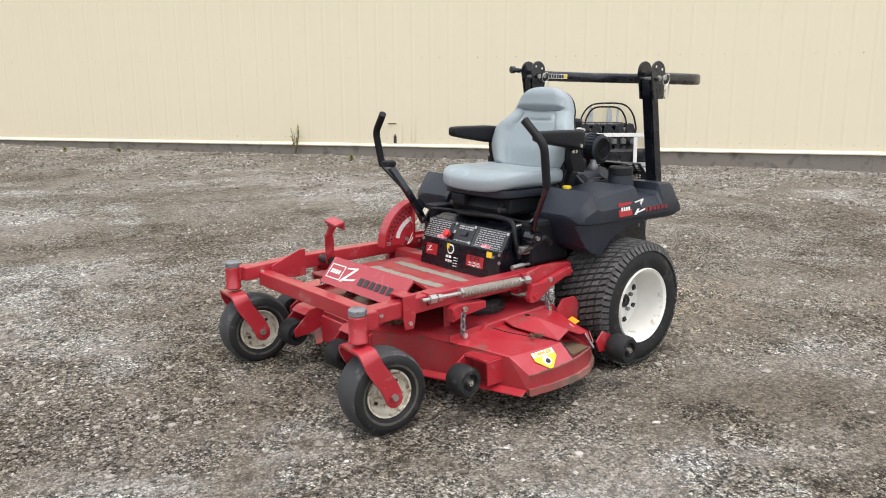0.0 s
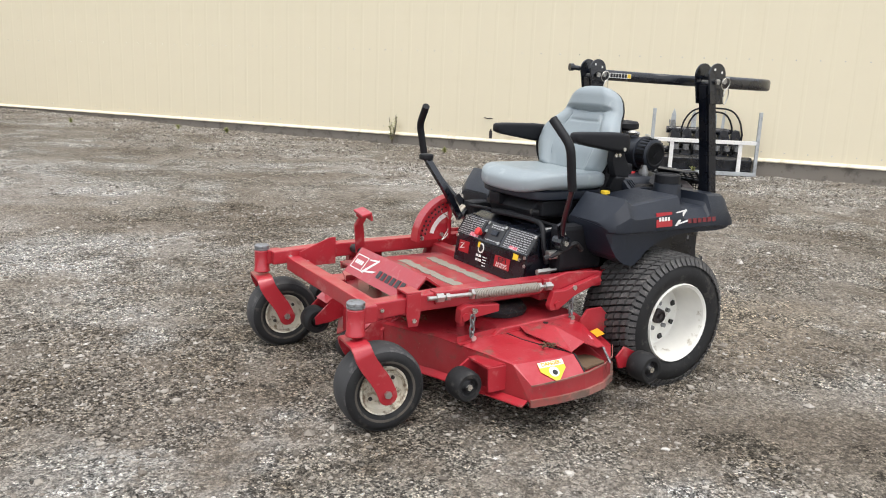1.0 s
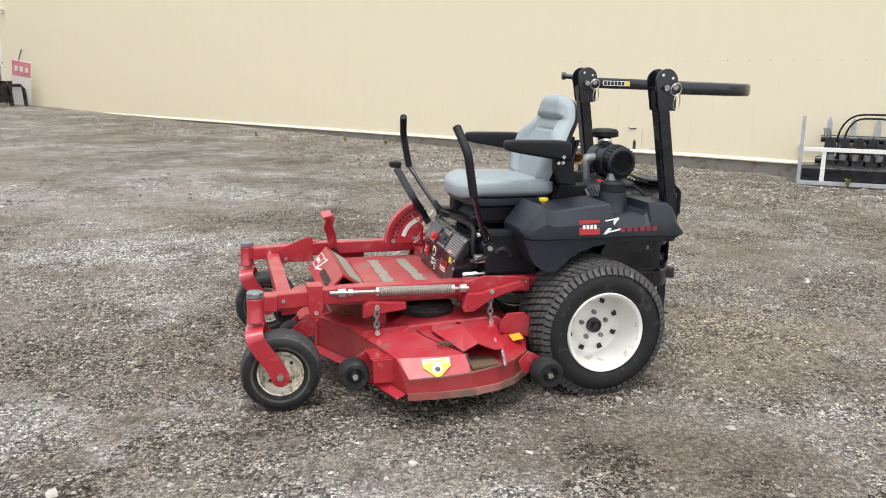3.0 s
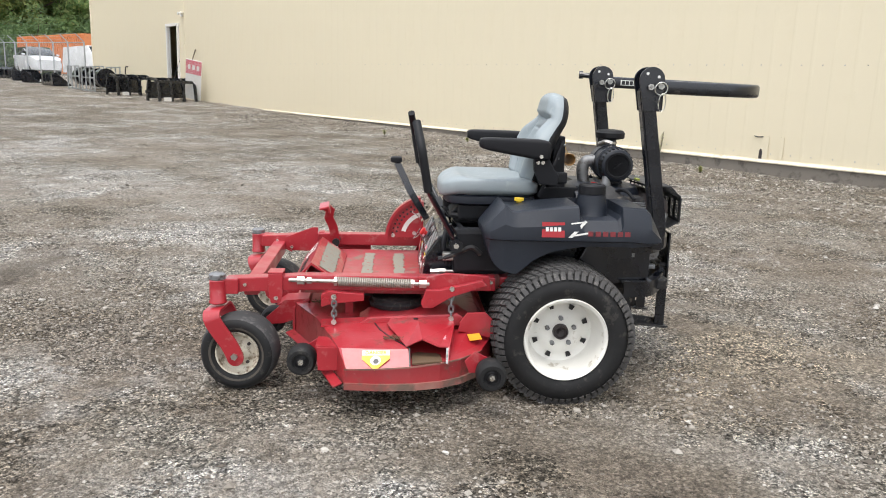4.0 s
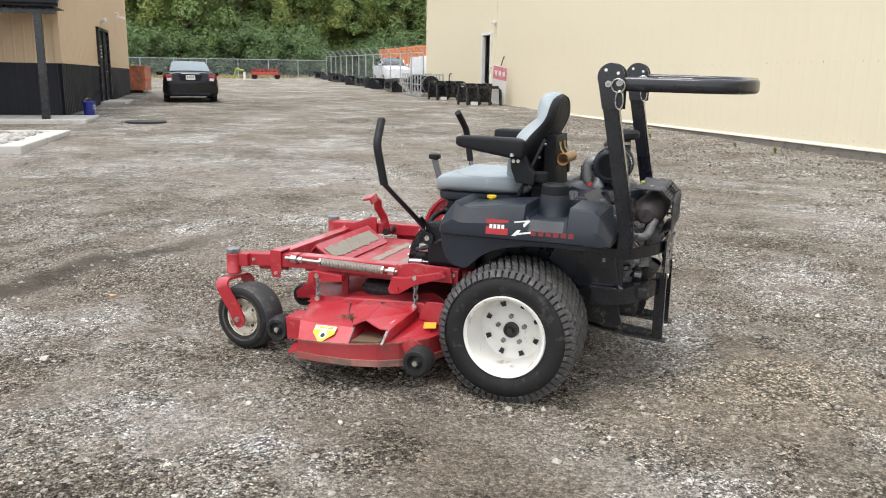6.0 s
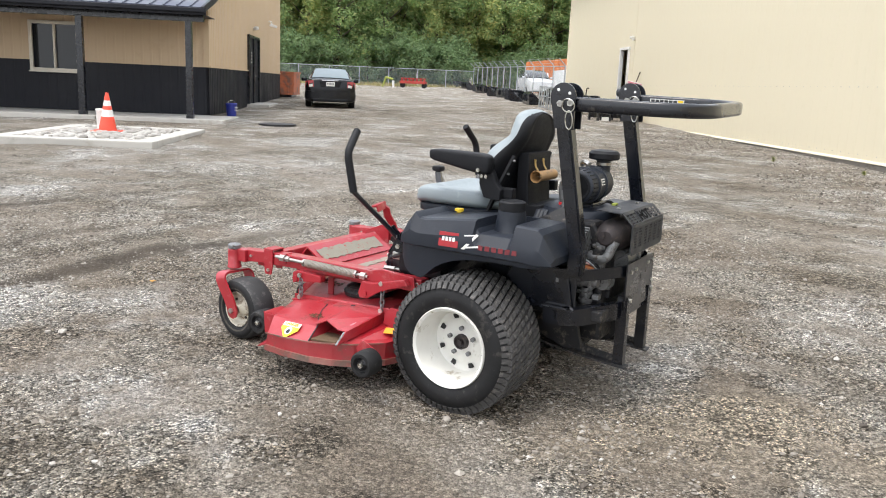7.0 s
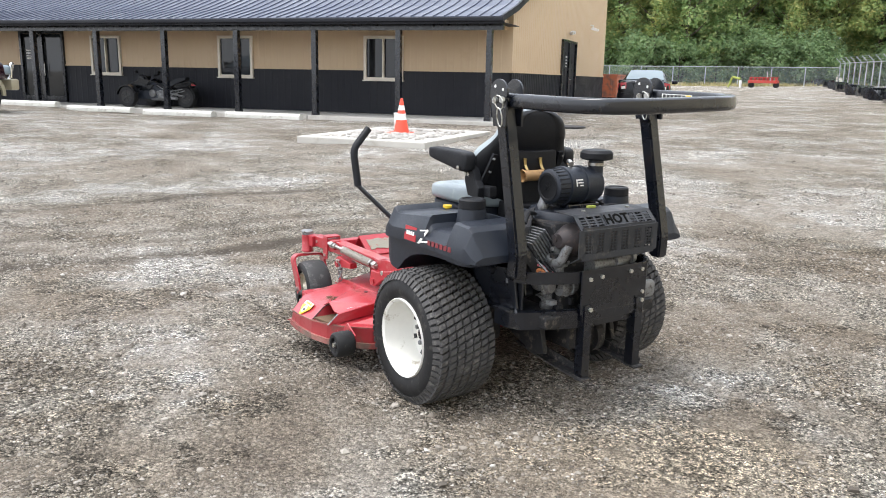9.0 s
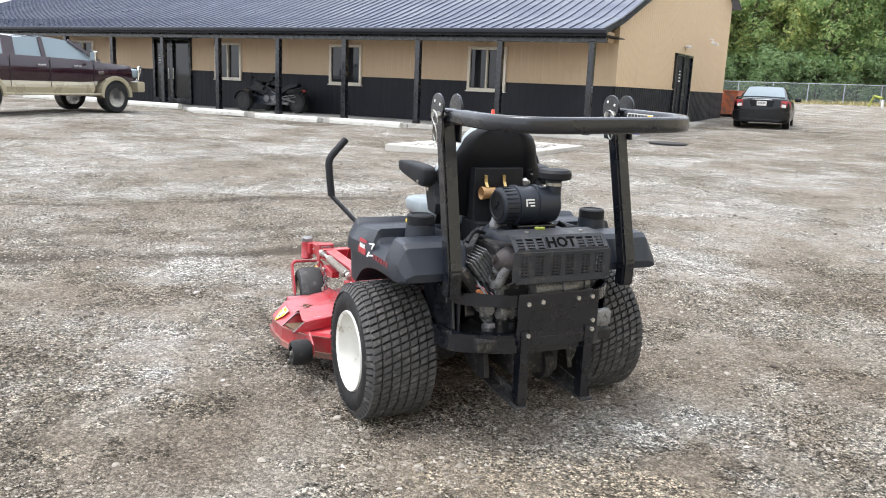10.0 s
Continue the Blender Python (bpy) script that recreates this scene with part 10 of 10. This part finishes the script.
def far_implement():
    c = thing("field_implement", on_ground(-39.6, 56.85, 20.0) @ Matrix.Scale(0.66, 4), "red field implement parked before the far fence", "farm implement")
    bm = bmesh.new()
    box(bm, (0, 0, 0.75), (3.6, 0.9, 0.35), 0.04)
    part("deck_beam", bm, M_IMPRED, c)
    for k in range(7):
        bm = bmesh.new()
        box(bm, (-1.6 + k * 0.53, 0, 1.05), (0.08, 0.8, 0.5), 0.01)
        part("frame_rib", bm, M_IMPRED, c)
    bm = bmesh.new()
    box(bm, (0, 0, 1.28), (3.6, 0.1, 0.1), 0.01)
    part("top_bar", bm, M_IMPRED, c)
    for x in (-1.5, 1.6):
        bm = bmesh.new()
        lathe(bm, ((-0.15, 0.2), (-0.15, 0.36), (0.15, 0.36), (0.15, 0.2)), "y", (x, 0, 0.36), 20)
        part("wheel", bm, M_RUBBER, c, smooth=True)
    bm = bmesh.new()
    tube(bm, ((0.5, -0.2, 1.2), (0.45, -0.2, 2.0)), 0.06, 8)
    part("mast", bm, M_STEEL, c)
    y = thing("auger", on_ground(-41.15, 55.2, 20.0) @ Matrix.Scale(0.6, 4), "yellow-green auger standing beside a red implement", "farm implement")
    bm = bmesh.new()
    tube(bm, ((-0.9, 0, 0.0), (-0.35, 0, 1.5)), 0.13, 10)
    tube(bm, ((-0.35, 0, 1.45), (0.7, 0, 1.2)), 0.16, 10)
    part("chute", bm, M_IMPYEL, y)
    bm = bmesh.new()
    box(bm, (0.8, 0, 0.5), (0.2, 0.5, 1.0), 0.02)
    part("leg", bm, M_LABELW, y)


far_implement()


# ---- the woods behind the yard ----
def leaf_cloud(rng, r, h, n, size, clumps):
    """Leaves gathered in clumps over a crown of radius r and height h: vertices and faces."""
    verts, faces = [], []
    cs = []
    for i in range(clumps):
        a, u = rng.uniform(0, 2 * math.pi), rng.uniform(-1, 1)
        k = rng.uniform(0.45, 1.0)
        s = math.sqrt(max(0.0, 1 - u * u))
        cs.append((np.array((r * k * s * math.cos(a), r * k * s * math.sin(a), h * 0.5 * k * u)), rng.uniform(0.22, 0.42) * r))
    for i in range(n):
        c, cr = cs[rng.integers(clumps)]
        d = rng.normal(size=3)
        d /= np.linalg.norm(d)
        p = c + d * cr * rng.uniform(0.55, 1.05) * np.array((1, 1, 0.75))
        nrm = d * 0.7 + np.array((0, 0, 0.7)) + rng.normal(size=3) * 0.35
        nrm /= np.linalg.norm(nrm)
        t = np.cross(nrm, rng.normal(size=3))
        t /= np.linalg.norm(t)
        b = np.cross(nrm, t)
        s = size * rng.uniform(0.6, 1.4)
        o = len(verts)
        verts.extend(map(tuple, (p - t * s, p + b * s * 0.8 + nrm * s * 0.15, p + t * s * 0.9 - b * s * 0.25)))
        faces.append((o, o + 1, o + 2))
    return verts, faces


def make_tree(seed, h, r, mat, leaves, size, label):
    rng = np.random.default_rng(seed)
    t = thing("tree", pose(0, 0, -50), label, "tree", "woods behind the yard")
    bm = bmesh.new()
    bend = rng.uniform(-0.4, 0.4, 2)
    pts = [(bend[0] * k * k, bend[1] * k * k, h * 0.75 * k) for k in (0, 0.2, 0.45, 0.7, 1.0)]
    tube(bm, pts, 0.2, 9, radii=[0.26 * h / 12, 0.2 * h / 12, 0.15 * h / 12, 0.1 * h / 12, 0.04])
    for i in range(7):
        k = rng.uniform(0.3, 0.9)
        a = rng.uniform(0, 6.28)
        p = Vector((bend[0] * k * k, bend[1] * k * k, h * 0.75 * k))
        q = p + Vector((math.cos(a) * r * 0.7, math.sin(a) * r * 0.7, h * rng.uniform(0.08, 0.2)))
        tube(bm, (p, p.lerp(q, 0.5) + Vector((0, 0, -0.15)), q), 0.05, 6, radii=[0.09 * h / 12, 0.06 * h / 12, 0.02])
    part("trunk", bm, M_BARK, t, smooth=True)
    v, f = leaf_cloud(rng, r, h * 0.95, leaves, size, 40)
    crown = from_numbers("crown", [(x, y, z + h * 0.52) for x, y, z in v], f, mat)
    crown.parent = t
    return t


def build_woods():
    kinds = [make_tree(1, 13, 3.6, M_LEAF, 9000, 0.165, "tall broadleaf tree in full green leaf"),
             make_tree(2, 15, 3.9, M_LEAFDARK, 8600, 0.17, "tall dark green broadleaf tree"),
             make_tree(3, 11, 3.4, M_LEAFGOLD, 8600, 0.155, "broadleaf tree with yellowing leaves"),
             make_tree(4, 14, 3.2, M_LEAF, 8600, 0.165, "slender green broadleaf tree"),
             make_tree(5, 5, 2.9, M_LEAFDARK, 5000, 0.12, "low dark green bush at the edge of the woods"),
             make_tree(6, 4, 2.5, M_LEAFDARK, 4600, 0.11, "low green bush at the edge of the woods")]
    rng = random.Random(21)
    spots = []
    line = [Vector(v) for v in ((-8, 98), (-30, 84), (-44, 74), (-52, 62), (-66, 44), (-82, 12))]
    seg = [(line[i], line[i + 1]) for i in range(5)]
    for row, (off, step, which) in enumerate(((2.0, 2.6, (4, 5, 5)), (5.0, 2.7, (0, 2, 3, 0)), (8.5, 3.0, (0, 2, 3, 2, 1)), (13.0, 4.0, (1, 0, 0, 3)))):
        for p, q in seg:
            d = (q - p)
            n = Vector((d.y, -d.x)).normalized() * -1
            if n.dot(Vector((-1, 1))) < 0:
                n = -n
            for k in range(int(d.length / step)):
                s = p + d * ((k + 0.5) * step / d.length) + n * (off + rng.uniform(-1.2, 1.2)) + d.normalized() * rng.uniform(-1, 1)
                spots.append((s.x, s.y, which[rng.randrange(len(which))], rng.uniform(0.9, 1.25) * (1 + 0.06 * row), rng.uniform(0, 360), row))
    for x, y, k in ((-49, 73, 0), (-51, 76, 3), (-47, 76.5, 2), (-54, 73, 1), (-55, 79, 1), (-51, 81, 0), (-59, 85, 1), (-46.5, 72.5, 5), (-50, 69.5, 4)):
        spots.append((x, y, k, 1.15, rng.uniform(0, 360), 1))
    used = set()
    for x, y, k, sc, tr, row in spots:
        m = pose(x, y, lie(x, y) - 0.1 + 0.35 * row, 0, 0, tr)
        t = kinds[k] if k not in used else copy_thing(kinds[k], m)
        used.add(k)
        t.matrix_basis = m @ Matrix.Scale(sc, 4)
    for i, t in enumerate(kinds):
        if i not in used:
            for o in [*t.children, t]:
                bpy.data.objects.remove(o)
    # the wooded bank behind, too thick to see through
    rr = np.random.default_rng(9)
    verts, faces = [], []
    for i in range(170000):
        u = rr.uniform(0, 5)
        j = min(4, int(u))
        p = seg[j][0].lerp(seg[j][1], u - j)
        d = seg[j][1] - seg[j][0]
        n = Vector((d.y, -d.x)).normalized()
        if n.dot(Vector((-1, 1))) < 0:
            n = -n
        dep = rr.uniform(8, 26) if i % 5 else rr.uniform(3.0, 6.0)
        p = p + n * dep
        z = lie(p.x, p.y) + (rr.uniform(0, 1) ** 0.8 * (12 + dep * 0.5) if i % 5 else rr.uniform(0, 3.2))
        t = rr.normal(size=3)
        t /= np.linalg.norm(t)
        b2 = np.cross(t, rr.normal(size=3))
        b2 /= np.linalg.norm(b2)
        s = rr.uniform(0.2, 0.5)
        o = len(verts)
        c0 = np.array((p.x, p.y, z))
        verts.extend(map(tuple, (c0 - t * s, c0 + b2 * s * 0.9, c0 + t * s)))
        faces.append((o, o + 1, o + 2))
    tagged(from_numbers("undergrowth", verts, faces, M_LEAF), "thick dark foliage deep in the woods", "undergrowth", kind="stuff")
    # rough dry grass before the fence
    verts, faces = [], []
    for i in range(14000):
        u = rr.uniform(0, 5)
        j = min(4, int(u))
        p = seg[j][0].lerp(seg[j][1], u - j)
        d = seg[j][1] - seg[j][0]
        n = Vector((d.y, -d.x)).normalized()
        if n.dot(Vector((-1, 1))) < 0:
            n = -n
        p = p + n * rr.uniform(-9, 3)
        if p.x > -43:
            continue
        z = lie(p.x, p.y)
        h, a = rr.uniform(0.08, 0.26), rr.uniform(0, 6.28)
        wv = np.array((math.cos(a), math.sin(a), 0)) * rr.uniform(0.05, 0.12)
        lean = rr.normal(size=3) * 0.08
        o = len(verts)
        c0 = np.array((p.x, p.y, z))
        verts.extend(map(tuple, (c0 - wv, c0 + wv, c0 + lean + (0, 0, h))))
        faces.append((o, o + 1, o + 2))
    tagged(from_numbers("dry_grass", verts, faces, M_GRASS), "rough dry grass before the far fence", "grass", kind="stuff")


build_woods()
